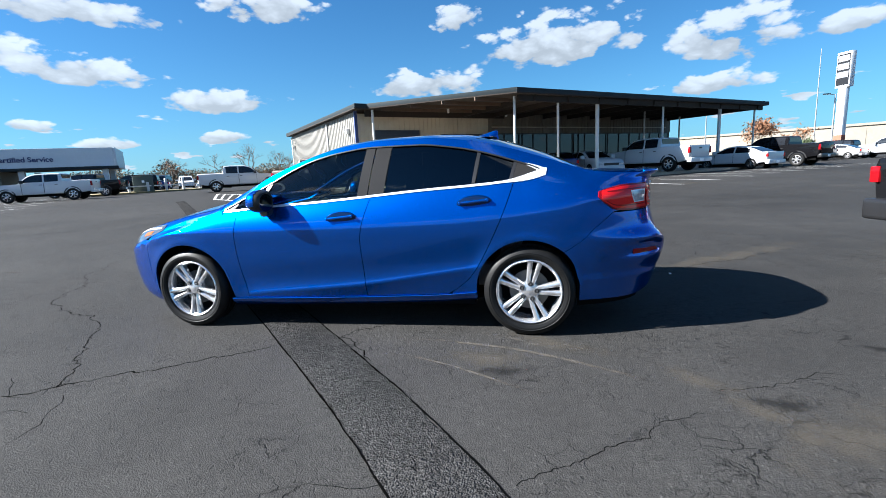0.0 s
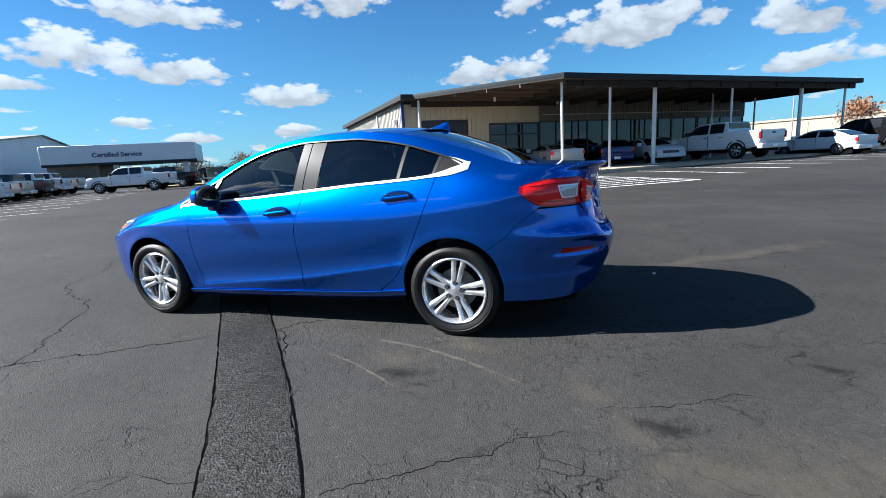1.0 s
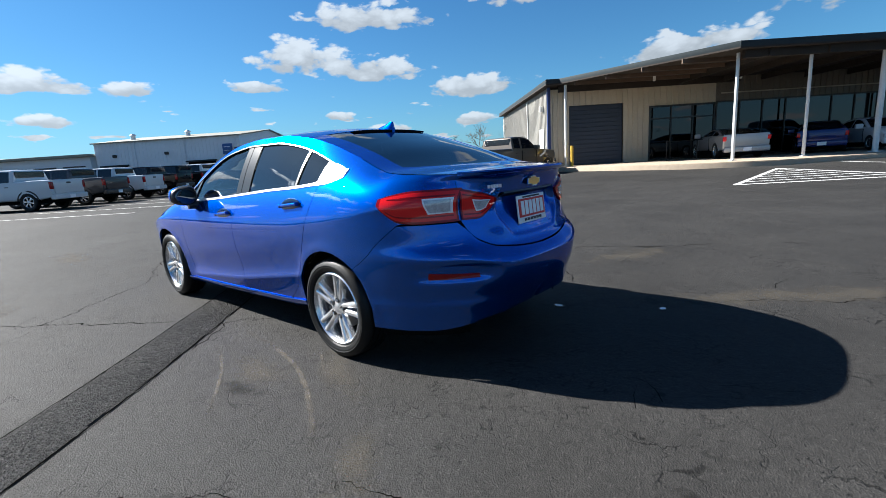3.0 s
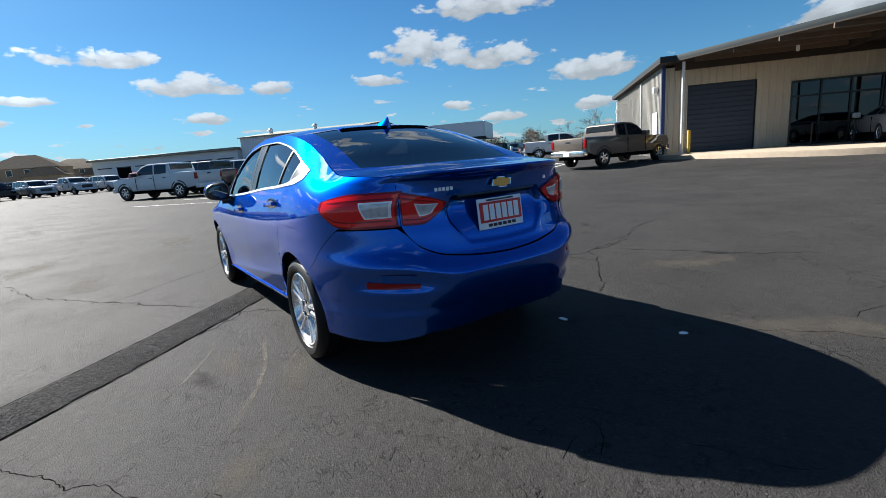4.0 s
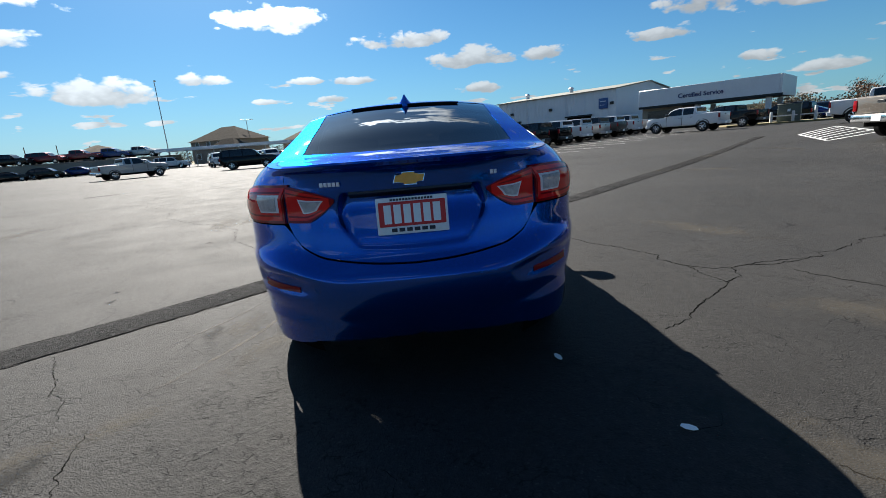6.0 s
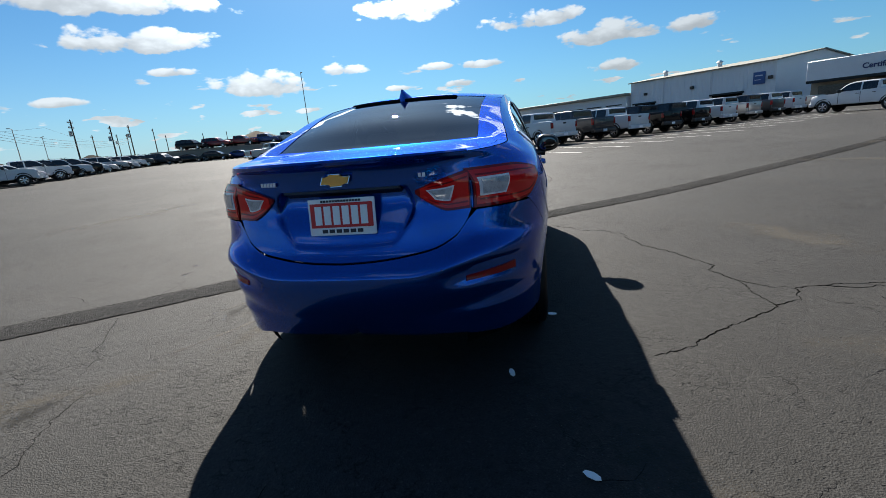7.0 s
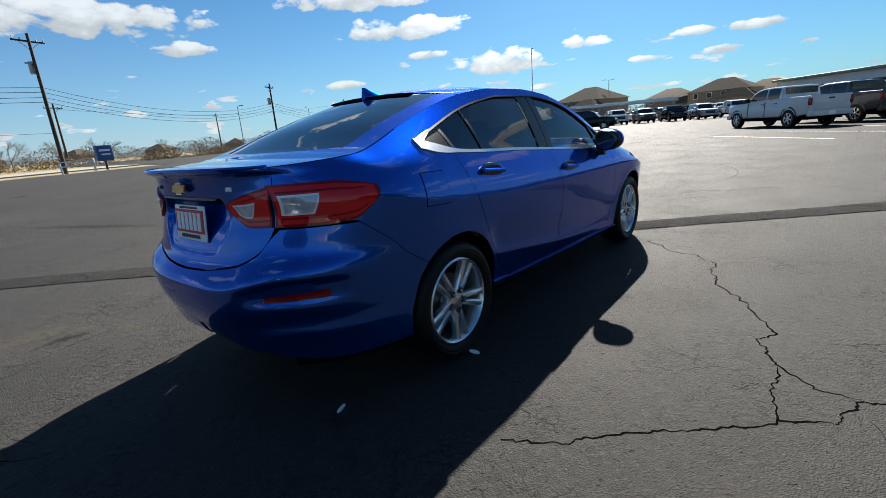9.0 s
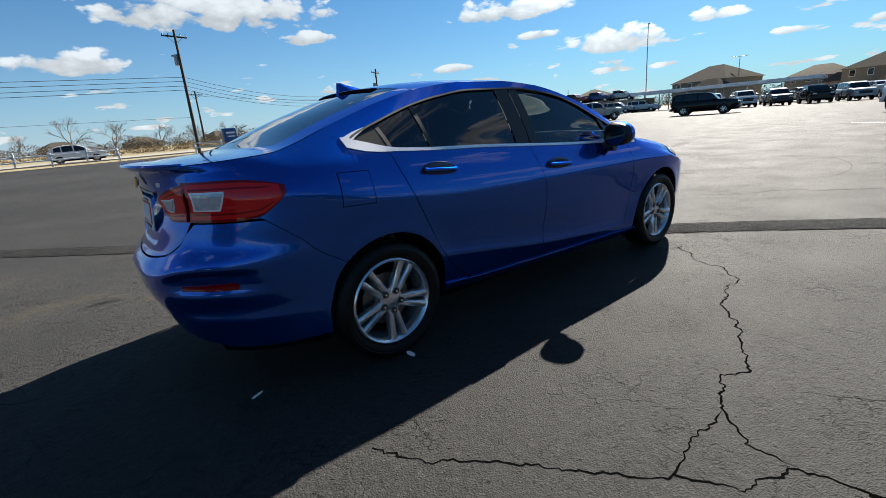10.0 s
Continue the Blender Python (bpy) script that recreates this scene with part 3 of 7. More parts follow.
belt_z = K((-2.2, .60), (-1.7, .75), (-1.3, .86), (-.99, .93), (-.6, .96), (-.21, .98), (.22, 1.01), (.63, 1.04), (1.0, 1.06), (1.25, 1.075), (1.6, 1.05), (1.9, 1.02), (2.36, 1.0))
belt_y = K((-2.2, .86), (-1.6, .85), (-1.12, .83), (-.6, .815), (.6, .81), (1.25, .815), (1.6, .84), (1.9, .855), (2.36, .855))
flank_y = K((.14, .750), (.20, .820), (.255, .848), (.30, .852), (.40, .859), (.50, .869), (.60, .881), (.68, .889))
shoulder = K((-2.3, .62), (-1.9, .72), (-1.5, .77), (-.87, .785), (0, .793), (.8, .810), (1.2, .842), (1.6, .892), (1.9, .940), (2.36, .960))
crease = K((-1.0, .258), (-.87, .272), (.154, .361), (.61, .427), (.94, .478), (1.2, .52))
sill_z = K((-1.0, .247), (.17, .266), (.70, .284), (.93, .303))
crown_z = K((-2.25, .70), (-2.1, .79), (-1.8, .885), (-1.4, .965), (-1.1, 1.02), (-.9, 1.115), (-.6, 1.26), (-.3, 1.375), (-.1, 1.425), (.15, 1.452),
            (.5, 1.46), (.8, 1.45), (1.0, 1.425), (1.2, 1.372), (1.45, 1.281), (1.7, 1.172), (1.79, 1.139), (1.88, 1.128), (2.1, 1.117), (2.2, 1.110), (2.36, 1.10))
tail_x = K((.14, 2.00), (.22, 2.12), (.30, 2.21), (.36, 2.268), (.43, 2.312), (.50, 2.338), (.56, 2.349), (.60, 2.351), (.625, 2.338), (.66, 2.306), (.70, 2.276), (.80, 2.25), (.92, 2.225), (.99, 2.232), (1.04, 2.240), (1.066, 2.252), (1.082, 2.284), (1.095, 2.300))
nose_x = K((.14, -2.05), (.22, -2.15), (.32, -2.22), (.5, -2.255), (.62, -2.24), (.72, -2.20), (.82, -2.10), (.95, -2.0))
REAR0, REAR_L, REAR_N = 1.30, 1.06, 2.9
NOSE0, NOSE_L, NOSE_N = -1.25, 1.00, 2.9
ARCH_R, HUB_Z, AXLE = 0.366, 0.316, 1.35


def flank(x, z):
    """Half width of the body at nominal station x and height z, before the ends are rounded."""
    zb, zr = belt_z(x), rail_z(x)
    if z <= zb:
        zs = min(shoulder(x), zb - .03)
        zm = min(.68, zs - .02)
        ym = flank_y(zm)
        ys = ym + .008
        if z > zs:
            t = (z - zs) / (zb - zs)
            y = ys + (belt_y(x) - ys) * (.48 * t + .52 * t * t)
        elif z > zm:
            t = (z - zm) / (zs - zm)
            y = ym + (ys - ym) * (1 - (1 - t) ** 2)
        else:
            y = flank_y(z)
        # the doors: hollow above a rising crease, tucked in below it
        if -1.0 < x < 1.12 and z < .75:
            fade = smooth01((x + 1.0) / .22) * smooth01((1.12 - x) / .16)
            zc = crease(x)
            if z >= zc:
                t = min(1.0, (z - zc) / .26)
                y -= .013 * fade * 6.75 * t * (1 - t) ** 2
            else:
                t = min(1.0, (zc - z) / max(zc - .25, .02))
                y -= .040 * fade * t ** .9 * smooth01((zc - .25) / .16)
    else:
        t = min(1.0, (z - zb) / max(zr - zb, .01))
        y = belt_y(x) + (rail_y(x) - belt_y(x)) * t + .014 * math.sin(math.pi * t)
    # flares round the wheels
    for a in (-AXLE, AXLE):
        r = math.hypot(x - a, z - HUB_Z)
        y += .006 * math.exp(-((r - ARCH_R - .01) / .04) ** 2) if z < .8 else 0
    return y


def skin(x, z, side=-1):
    """A point of the body's outer skin at nominal station x and height z."""
    y, X = flank(x, z), x
    if x > REAR0:
        k = min(1.0, (x - REAR0) / REAR_L)
        y *= max(0.0, 1 - k ** REAR_N) ** (1 / REAR_N)
        zl = ledge_z(y)
        tx = tail_x(z - (zl - .60) * smooth01((.80 - z) / .12))
        if z < .45:
            tx += max(0.0, 2.30 - tx) * (.35 + .40 * smooth01((y - .10) / .45))
        X = REAR0 + k * (tx - REAR0)
        # hollow round the bumper reflectors under the ledge, and a lip at the lower corners
        if z < .70:
            hollow = smooth01((zl - .008 - z) / .025) * smooth01((z - .520) / .05)
            X -= .030 * hollow * smooth01((y - .40) / .16) * smooth01((.82 - y) / .08)
            d = z - .405
            X += .010 * smooth01((y - .42) / .16) * math.exp(-(d / (.012 if d > 0 else .045)) ** 2)
    elif x < NOSE0:
        k = min(1.0, (NOSE0 - x) / NOSE_L)
        y *= max(0.0, 1 - k ** NOSE_N) ** (1 / NOSE_N)
        X = NOSE0 - k * (NOSE0 - nose_x(z))
    return (X, side * y, z)


def ledge_z(y):
    """Height of the bumper's ledge, which climbs towards the corners."""
    return .600 + .055 * smooth01((abs(y) - .30) / .36)


def station(y, z=0.8):
    """The nominal station at which the rounded tail is |y| from the middle."""
    base = flank(2.2, z)
    c = min(1.0, abs(y) / base)
    return REAR0 + REAR_L * (1 - c ** REAR_N) ** (1 / REAR_N)


def recess(y, z):
    """Depth of the number plate's hollow in the boot lid."""
    w = .335 - .085 * smooth01((.86 - z) / .14)
    return (.010 + .038 * smooth01((z - .74) / .20)) * smooth01((w - abs(y)) / .034) * smooth01((z - .712) / .026) * smooth01((.973 - z) / .02)


def tail(y, z):
    s = -1 if y < 0 else 1
    p = skin(station(y, z), z, s)
    return (p[0] - recess(y, z), y, z)


def top(x, q):
    """A point of the upper skin: hood, glass, roof or boot lid; q runs from -1 at the left rail to 1."""
    k = 1.0
    X = x
    z = rail_z(x) + (crown_z(x) - rail_z(x)) * (1 - abs(q) ** 2.4)
    y = rail_y(x)
    if x > REAR0:
        t = min(1.0, (x - REAR0) / REAR_L)
        k = max(0.0, 1 - t ** REAR_N) ** (1 / REAR_N)
        X = REAR0 + t * (tail_x(rail_z(x)) - REAR0)
    elif x < NOSE0:
        t = min(1.0, (NOSE0 - x) / NOSE_L)
        k = max(0.0, 1 - t ** NOSE_N) ** (1 / NOSE_N)
        X = NOSE0 - t * (NOSE0 - nose_x(rail_z(x)))
    return (X, q * y * k, z)


def arch(x, a):
    d = ARCH_R ** 2 - (x - a) ** 2
    return HUB_Z + math.sqrt(d) if d > 0 else 0.0


door_front = K((.27, -.84), (.47, -.87), (.65, -.88), (.83, -.87), (.96, -.86))
door_mid = K((.27, .155), (.51, .15), (.68, .15), (.80, .17), (1.02, .235))
door_rear = K((.29, .78), (.33, .845), (.43, .955), (.63, 1.075), (.90, 1.20), (1.08, 1.262))
boot_low = K((0, .663), (.13, .668), (.38, .698), (.49, .745), (.545, .81), (.565, .86))
dlo_top = K((-.99, .937), (-.8, 1.03), (-.57, 1.14), (-.41, 1.22), (-.22, 1.29), (-.03, 1.33), (.22, 1.357), (.57, 1.355), (.82, 1.325), (1.0, 1.288), (1.26, 1.208), (1.39, 1.162), (1.46, 1.13))
dlo_low = K((-.99, .93), (-.6, .96), (-.21, .98), (.22, 1.01), (.63, 1.04), (1.0, 1.06), (1.24, 1.08), (1.39, 1.108), (1.46, 1.128))


def region(xl, xr, zlo, zhi, side, levels=()):
    """Map of u in 0..1 and v in 0..1 + levels to the flank: xl, xr give x by height, zlo, zhi and the levels between them z by x."""
    def fn(u, v):
        z = .6
        for _ in range(6):
            x = xl(z) + (xr(z) - xl(z)) * u
            a, b = zlo(x), zhi(x)
            hs = [a] + [min(max(f(x), a + .03 * (i + 1) * (b - a)), b - .03 * (len(levels) - i) * (b - a)) for i, f in enumerate(levels)] + [b]
            k = min(int(v), len(levels))
            z = hs[k] + (hs[k + 1] - hs[k]) * (v - k)
        return skin(x, z, side)
    return fn


def bands(*n):
    """Rows for a region with levels: n[i] even steps in the i-th band."""
    return [i + j / k for i, k in enumerate(n) for j in range(k)] + [len(n)]


def build_wheel():
    """One wheel about the y axis, outer face towards -y: meshes of its parts."""
    out = {}
    R = .316
    bm = bmesh.new()
    lathe(bm, [(.222, .075), (.236, .097), (.268, .106), (.295, .098), (.309, .085), (.316, .055)] + [(r, w + d) for w in (.045, 0.0, -.045) for r, d in ((.316, .0065), (.309, .005), (.309, -.005), (.316, -.0065))] + [(.316, -.055), (.309, -.085), (.295, -.098), (.274, -.1065), (.270, -.104), (.262, -.1055), (.256, -.103), (.241, -.098), (.233, -.084)], 56)
    out["tyre"] = (bm, M_RUBBER)
    bm = bmesh.new()
    lathe(bm, [(.190, .085), (.207, .082), (.205, -.060), (.207, -.076), (.213, -.088), (.205, -.094), (.196, -.086), (.190, -.070), (.182, -.02), (.180, .06)], 56)
    # five twin spokes
    for k in range(5):
        for s in (-1, 1):
            a = math.radians(90 + 72 * k)
            prof = []
            for r, half, off, y0, y1 in ((.045, .016, .015, -.074, -.040), (.085, .0165, .0195, -.079, -.045), (.135, .0165, .0245, -.082, -.046), (.180, .0180, .0290, -.086, -.050), (.200, .0220, .033, -.089, -.055)):
                c, t = Vector((math.cos(a), 0, math.sin(a))), Vector((-math.sin(a), 0, math.cos(a)))
                m = c * r + t * off * s
                prof.append([m + t * half * q + Vector((0, h, 0)) for q, h in ((-.90, y0 + .007), (-.45, y0), (.45, y0), (.90, y0 + .007), (1.1, y1), (-1.1, y1))])
            rings = [[bm.verts.new(p) for p in ring] for ring in prof]
            for A, B in zip(rings, rings[1:]):
                for i in range(6):
                    bm.faces.new((A[i], A[(i + 1) % 6], B[(i + 1) % 6], B[i]))
    lathe(bm, [(.004, -.076), (.030, -.076), (.045, -.072), (.068, -.067), (.074, -.05), (.074, -.02)], 30)
    for v in bm.verts:
        if math.hypot(v.co.x, v.co.z) > .078:
            k = 1 + .082 * min(1, (math.hypot(v.co.x, v.co.z) - .078) / .06)
            v.co.x, v.co.z = v.co.x * k, v.co.z * k
    out["rim"] = (bm, M_ALLOY)
    bm = bmesh.new()
    lathe(bm, [(.0005, -.0785), (.018, -.0785), (.023, -.077), (.025, -.070)], 24)
    out["hub_cap"] = (bm, M_ALLOY)
    bm = bmesh.new()
    lathe(bm, [(.02, -.012), (.138, -.012), (.138, .002), (.02, .002)], 40)
    out["brake_disc"] = (bm, M_DISC)
    bm = bmesh.new()
    lathe(bm, [(.02, .03), (.215, .03)], 40)
    out["inner_shield"] = (bm, M_DARK)
    bm = bmesh.new()
    lathe(bm, [(.0005, -.0775), (.0135, -.0775), (.0155, -.080), (.017, -.0795), (.017, -.05)], 16)
    out["nut_pocket"] = (bm, M_NUT)
    bm = bmesh.new()
    lathe(bm, [(.0005, -.084), (.0065, -.084), (.0085, -.081), (.0085, -.07)], 6)
    out["wheel_nut"] = (bm, M_CHROME)
    res = {}
    for k, (bm, mat) in out.items():
        me = bpy.data.meshes.new(k)
        bmesh.ops.recalc_face_normals(bm, faces=bm.faces)
        bm.to_mesh(me)
        bm.free()
        finish(me, mat, 40)
        res[k] = me
    return res


def lettering_bars(parent, w, h, n, mat, name, place):
    """Bars in place of letters: n blocks of height h over a width w."""
    step = w / n
    for i in range(n):
        x = -w / 2 + i * step
        part(name, boxed(x + step * .13, x + step * .87, -.002, .002, -h / 2, h / 2), mat, parent).matrix_basis = place


def build_sedan():
    car = root("sedan_car", pose(0, 0, 0), "glossy blue four-door sedan parked on cracked grey asphalt", "car")
    wheel = build_wheel()
    for s in (-1, 1):
        inward = Vector((0, 0, .6))
        # front wing with its arch
        xs = [0, .012] + [.012 + .86 * (.5 - .5 * math.cos(math.pi * i / 22)) for i in range(1, 22)] + [.872, .884, .94, 1]
        wing = region(lambda z: -1.742, lambda z: door_front(z) - .0025, lambda x: max(sill_z(x) if x > -.99 else .23, arch(x, -AXLE)), lambda x: rail_z(x) - .004 if x < -1.0 else dlo_low(x) - .008, s, [shoulder])
        part("front_wing", sheet(wing, xs, bands(20, 10), inward=inward), BLUE, car)
        fd = region(lambda z: door_front(z) + .0025, lambda z: door_mid(z) - .0025, sill_z, lambda x: dlo_low(x) - .008, s, [crease, shoulder])
        front_door = part("front_door", sheet(fd, steps(0, 1, 40), bands(6, 30, 8), inward=inward), BLUE, car)
        rd = region(lambda z: door_mid(z) + .0025, lambda z: door_rear(z) - .0025, sill_z, lambda x: dlo_low(x) - .008, s, [crease, shoulder])
        rear_door = part("rear_door", sheet(rd, steps(0, 1, 44), bands(10, 26, 8), inward=inward), BLUE, car)
        # rear quarter with its arch and the rear pillar
        seam = lambda x: .6025 + (x - 1.60) * .65
        qlo = lambda x: max(arch(x, AXLE), .305 if x < .985 else (min(.856, seam(x)) if x > 1.6 else .3))
        qhi = lambda x: dlo_low(x) - .008 if x < 1.44 else (dlo_low(1.44) - .008 + (rail_z(x) - .003 - dlo_low(1.44) + .008) * smooth01((x - 1.44) / .05) if x < 1.49 else rail_z(x) - .003)
        part("rear_quarter_foot", sheet(lambda u, v: (lambda z: skin(door_rear(max(z, .303)) + .0025 + (AXLE - math.sqrt(ARCH_R ** 2 - (z - HUB_Z) ** 2) - door_rear(max(z, .303)) - .0025) * u, z, s))(.268 + (.62 - .268) * v), steps(0, 1, 6), steps(0, 1, 24), inward=inward), BLUE, car)
        q1lo = lambda x: max(.62, qlo(x)) if x < 1.58 else qlo(x)
        q1 = region(lambda z: door_rear(min(z, 1.08)) + .0025, lambda z: 1.5, q1lo, qhi, s, [shoulder])
        us = sorted(set(steps(0, .4, 70) + steps(.4, .85, 20) + steps(.85, 1, 16)))
        part("rear_quarter_front", sheet(q1, us, bands(18, 10), inward=inward), BLUE, car)
        q2 = region(lambda z: 1.5, lambda z: station(.563, min(z, 1.06)), qlo, qhi, s, [shoulder])
        part("rear_quarter", sheet(q2, steps(0, 1, 44), bands(18, 10), depth=.0, inward=Vector((1.6, 0, .8))), BLUE, car)
        # sill
        rock = ((.180, -.062), (.205, -.022), (.226, -.004), (.240, .004), (.248, .008), (.252, .007), (.2535, -.004), (.2535, -.02))
        def rocker(u, v):
            x = -.985 + 1.965 * u
            z, dy = rock[int(round(v))]
            return (x, s * (flank(x, sill_z(x)) + dy), z + sill_z(x) - .256)
        part("sill", sheet(rocker, steps(0, 1, 40), list(range(len(rock))), depth=0, inward=inward), BLUE, car)
        # nose corner of the front bumper and the headlight
        fb = region(lambda z: -2.25, lambda z: -1.746, lambda x: max(.19, arch(x, -AXLE) if x > -1.736 else 0), lambda x: min(.72, rail_z(x) - .02), s)
        part("front_bumper", sheet(fb, steps(0, 1, 28), steps(0, 1, 16), inward=Vector((-1.6, 0, .5))), BLUE, car)
        hl = region(lambda z: -2.12, lambda z: -1.62, lambda x: K((-2.12, .635), (-1.9, .69), (-1.62, .795))(x), lambda x: min(rail_z(x) - .006, K((-2.12, .735), (-1.9, .815), (-1.62, .835))(x)), s)
        part("headlight", sheet(hl, steps(0, 1, 16), steps(0, 1, 5), offset=.004, inward=Vector((-1.6, 0, .5))), M_HEADLAMP, car, "clear headlight lens")
        strip_z = K((-2.12, .725), (-1.9, .803), (-1.66, .822))
        part("daylight_strip", sheet(lambda u, v: (lambda x: skin(x, strip_z(x) - .018 + .011 * v, s))(-2.08 + .42 * u), steps(0, 1, 12), [0, 1], offset=.0055, depth=.003, inward=Vector((-1.6, 0, .5))), M_LENS_FRAME, car, "white daylight strip in the headlight")
        part("amber_marker", sheet(lambda u, v: (lambda x: skin(x, strip_z(x) - .070 + .030 * v + .012 * u, s))(-1.86 + .10 * u), steps(0, 1, 5), [0, .5, 1], offset=.0055, depth=.003, inward=Vector((-1.6, 0, .5))), M_AMBER, car, "amber side marker")
        # roof side rail above the windows, from the front pillar to the rear one
        sr = region(lambda z: -1.0, lambda z: 1.5, lambda x: dlo_top(min(x, 1.46)) + .006, lambda x: rail_z(x) - .001, s)
        part("roof_rail", sheet(sr, steps(0, 1, 60), steps(0, 1, 5), depth=.012, inward=inward), BLUE, car)
        # side windows and pillar covers
        def cell(name, b0, t0, b1, t1, mat, off, depth=.004, lab=""):
            def fn(u, v):
                xb, xt = b0 + (b1 - b0) * u, t0 + (t1 - t0) * u
                x = xb + (xt - xb) * v
                lo, hi = dlo_low(x) - (.025 if off > .005 else -.004), dlo_top(x) + (.012 if off > .005 else -.003)
                p = skin(x, lo + (hi - lo) * v, s)
                return (p[0], p[1] - s * off, p[2])
            return part(name, sheet(fn, steps(0, 1, 14), steps(0, 1, 9), depth=depth, inward=inward), mat, car, lab)
        cell("sail_panel", -.97, -.96, -.90, -.86, M_TRIM, .002)
        cell("front_quarter_window", -.90, -.86, -.735, -.625, M_GLASS_F, .008, 0, "small triangular front window")
        cell("window_divider", -.735, -.625, -.685, -.575, M_PILLAR, .0)
        w1 = cell("front_side_window", -.68, -.57, .115, .17, M_GLASS_F, .010, 0, "lightly tinted front side window")
        cell("door_pillar_cover", .12, .175, .198, .245, M_PILLAR, .001)
        cell("door_pillar_cover", .206, .253, .325, .37, M_PILLAR, .001)
        w2 = cell("rear_side_window", .33, .375, .965, 1.0, M_GLASS_R, .008, 0, "dark tinted rear side window")
        cell("window_divider", .968, 1.003, .992, 1.027, M_TRIM, .001)
        w3 = cell("rear_vent_window", .995, 1.03, 1.222, 1.255, M_GLASS_R, .008, 0, "dark tinted rear vent window")
        cell("window_divider", 1.225, 1.258, 1.248, 1.28, M_TRIM, .001)
        cell("quarter_trim_panel", 1.25, 1.282, 1.435, 1.44, M_PILLAR, .002)
        for w in (w1, w2, w3):
            w.visible_shadow = True
        # bright strip under the windows and round the rear tip
        def strip(name, lower, x0, x1, wide, mat, n=50):
            def fn(u, v):
                x = x0 + (x1 - x0) * u
                z = lower(x) + (v - .5) * wide(u)
                return skin(x, z, s)
            return part(name, sheet(fn, steps(0, 1, n), [0, .5, 1], depth=.006, offset=.005, inward=inward), mat, car, "bright chrome strip" if mat is M_BRIGHT else "")
        strip("belt_moulding", lambda x: dlo_low(x) - .002, -.985, 1.475, lambda u: .016 + .034 * smooth01((u - .88) / .10), M_BRIGHT, 60)
        strip("tip_moulding", lambda x: dlo_top(x) + .004, 1.33, 1.478, lambda u: .008 + .034 * u, M_BRIGHT, 12)
        strip("upper_moulding", lambda x: dlo_top(x) + .003, -.98, 1.43, lambda u: .009, M_TRIM, 60)
        # door handles, each over a flat navy disc that paints its hollow's shade
        for door, x0, z0 in ((front_door, .01, .862), (rear_door, .99, .945)):
            y = flank(x0, z0)
            bm = bmesh.new()
            bmesh.ops.create_uvsphere(bm, u_segments=20, v_segments=10, radius=1, matrix=pose(x0, s * (y + .002), z0, 0, -5, 0) @ Matrix.Diagonal((.120, .006, .049, 1)))
            part("handle_shade_disc", bm, M_NAVY, door, "dark navy disc painted as the shaded hollow behind the handle")
            bm = bmesh.new()
            box(bm, -.104, .104, -.009, .009, -.0105, .0105, .0088, 4, pose(x0, s * (y + .020), z0 + .006, 0, -5, 0))
            box(bm, -.105, -.085, -.02, .014, -.012, .012, .004, 1, pose(x0, s * (y + .012), z0 + .006, 0, -5, 0))
            box(bm, .085, .105, -.02, .014, -.012, .012, .004, 1, pose(x0, s * (y + .012), z0 + .006, 0, -5, 0))
            part("door_handle", bm, BLUE, door, "body-coloured pull handle")
        # door mirror
        mx, my, mz = -.590, .938, 1.000
        bm = bmesh.new()
        bmesh.ops.create_uvsphere(bm, u_segments=28, v_segments=18, radius=1)
        for v in bm.verts:
            c = v.co
            c.x = -abs(c.x) ** .8 * .075 if c.x < 0 else min(c.x, .62) * .085
            c.y = math.copysign(abs(c.y) ** .75, c.y) * .106
            c.z = math.copysign(abs(c.z) ** .8, c.z) * ((.090 if c.z > 0 else .074) - .016 * (c.y / .12))
        bmesh.ops.transform(bm, verts=bm.verts, matrix=pose(mx, s * my, mz, 0, 0, 0) @ Matrix.Diagonal((1, s, 1, 1)))
        cap = bm.copy()
        bmesh.ops.delete(cap, geom=[v for v in cap.verts if v.co.x > mx + .026 or v.co.z < mz - .035], context="VERTS")
        for v in cap.verts:
            v.co += Vector((-.004, s * .003 * (1 if abs(v.co.y) > my else -1), .003))
        mirror = part("door_mirror", bm, M_TRIM, car, "black mirror housing with a blue cap")
        part("mirror_cap", cap, BLUE, mirror, "blue mirror cap")
        bm = bmesh.new()
        bmesh.ops.create_uvsphere(bm, u_segments=24, v_segments=12, radius=1, matrix=pose(mx + .0515, s * my, mz) @ Matrix.Diagonal((.004, .085, .066, 1)))
        part("mirror_glass", bm, M_MIRROR, mirror)
        bm = bmesh.new()
        rod(bm, (mx + .01, s * .80, .925), (mx, s * .91, .925), .036, .034, 12)
        part("mirror_foot", bm, M_TRIM, mirror)
        # wheel housings
        for a in (-AXLE, AXLE):
            bm = bmesh.new()
            n = 30
            pts = [(a + (ARCH_R + .012) * math.cos(math.pi * (i / n * 1.06 - .03)), HUB_Z + (ARCH_R + .012) * math.sin(math.pi * (i / n * 1.06 - .03))) for i in range(n + 1)]
            o = [bm.verts.new((x, s * .815, z)) for x, z in pts]
            i_ = [bm.verts.new((x, s * .58, z)) for x, z in pts]
            for k in range(n):
                bm.faces.new((o[k], o[k + 1], i_[k + 1], i_[k]))
            bm.faces.new(i_)
            part("wheel_housing", bm, M_DARK, car)
            w = new("wheel")
            w.parent = car
            w.matrix_basis = pose(a, s * .768, HUB_Z, 0, 17 * a + 11 * s, 0) if s < 0 else pose(a, s * .768, HUB_Z, 0, 23 * a, 180)
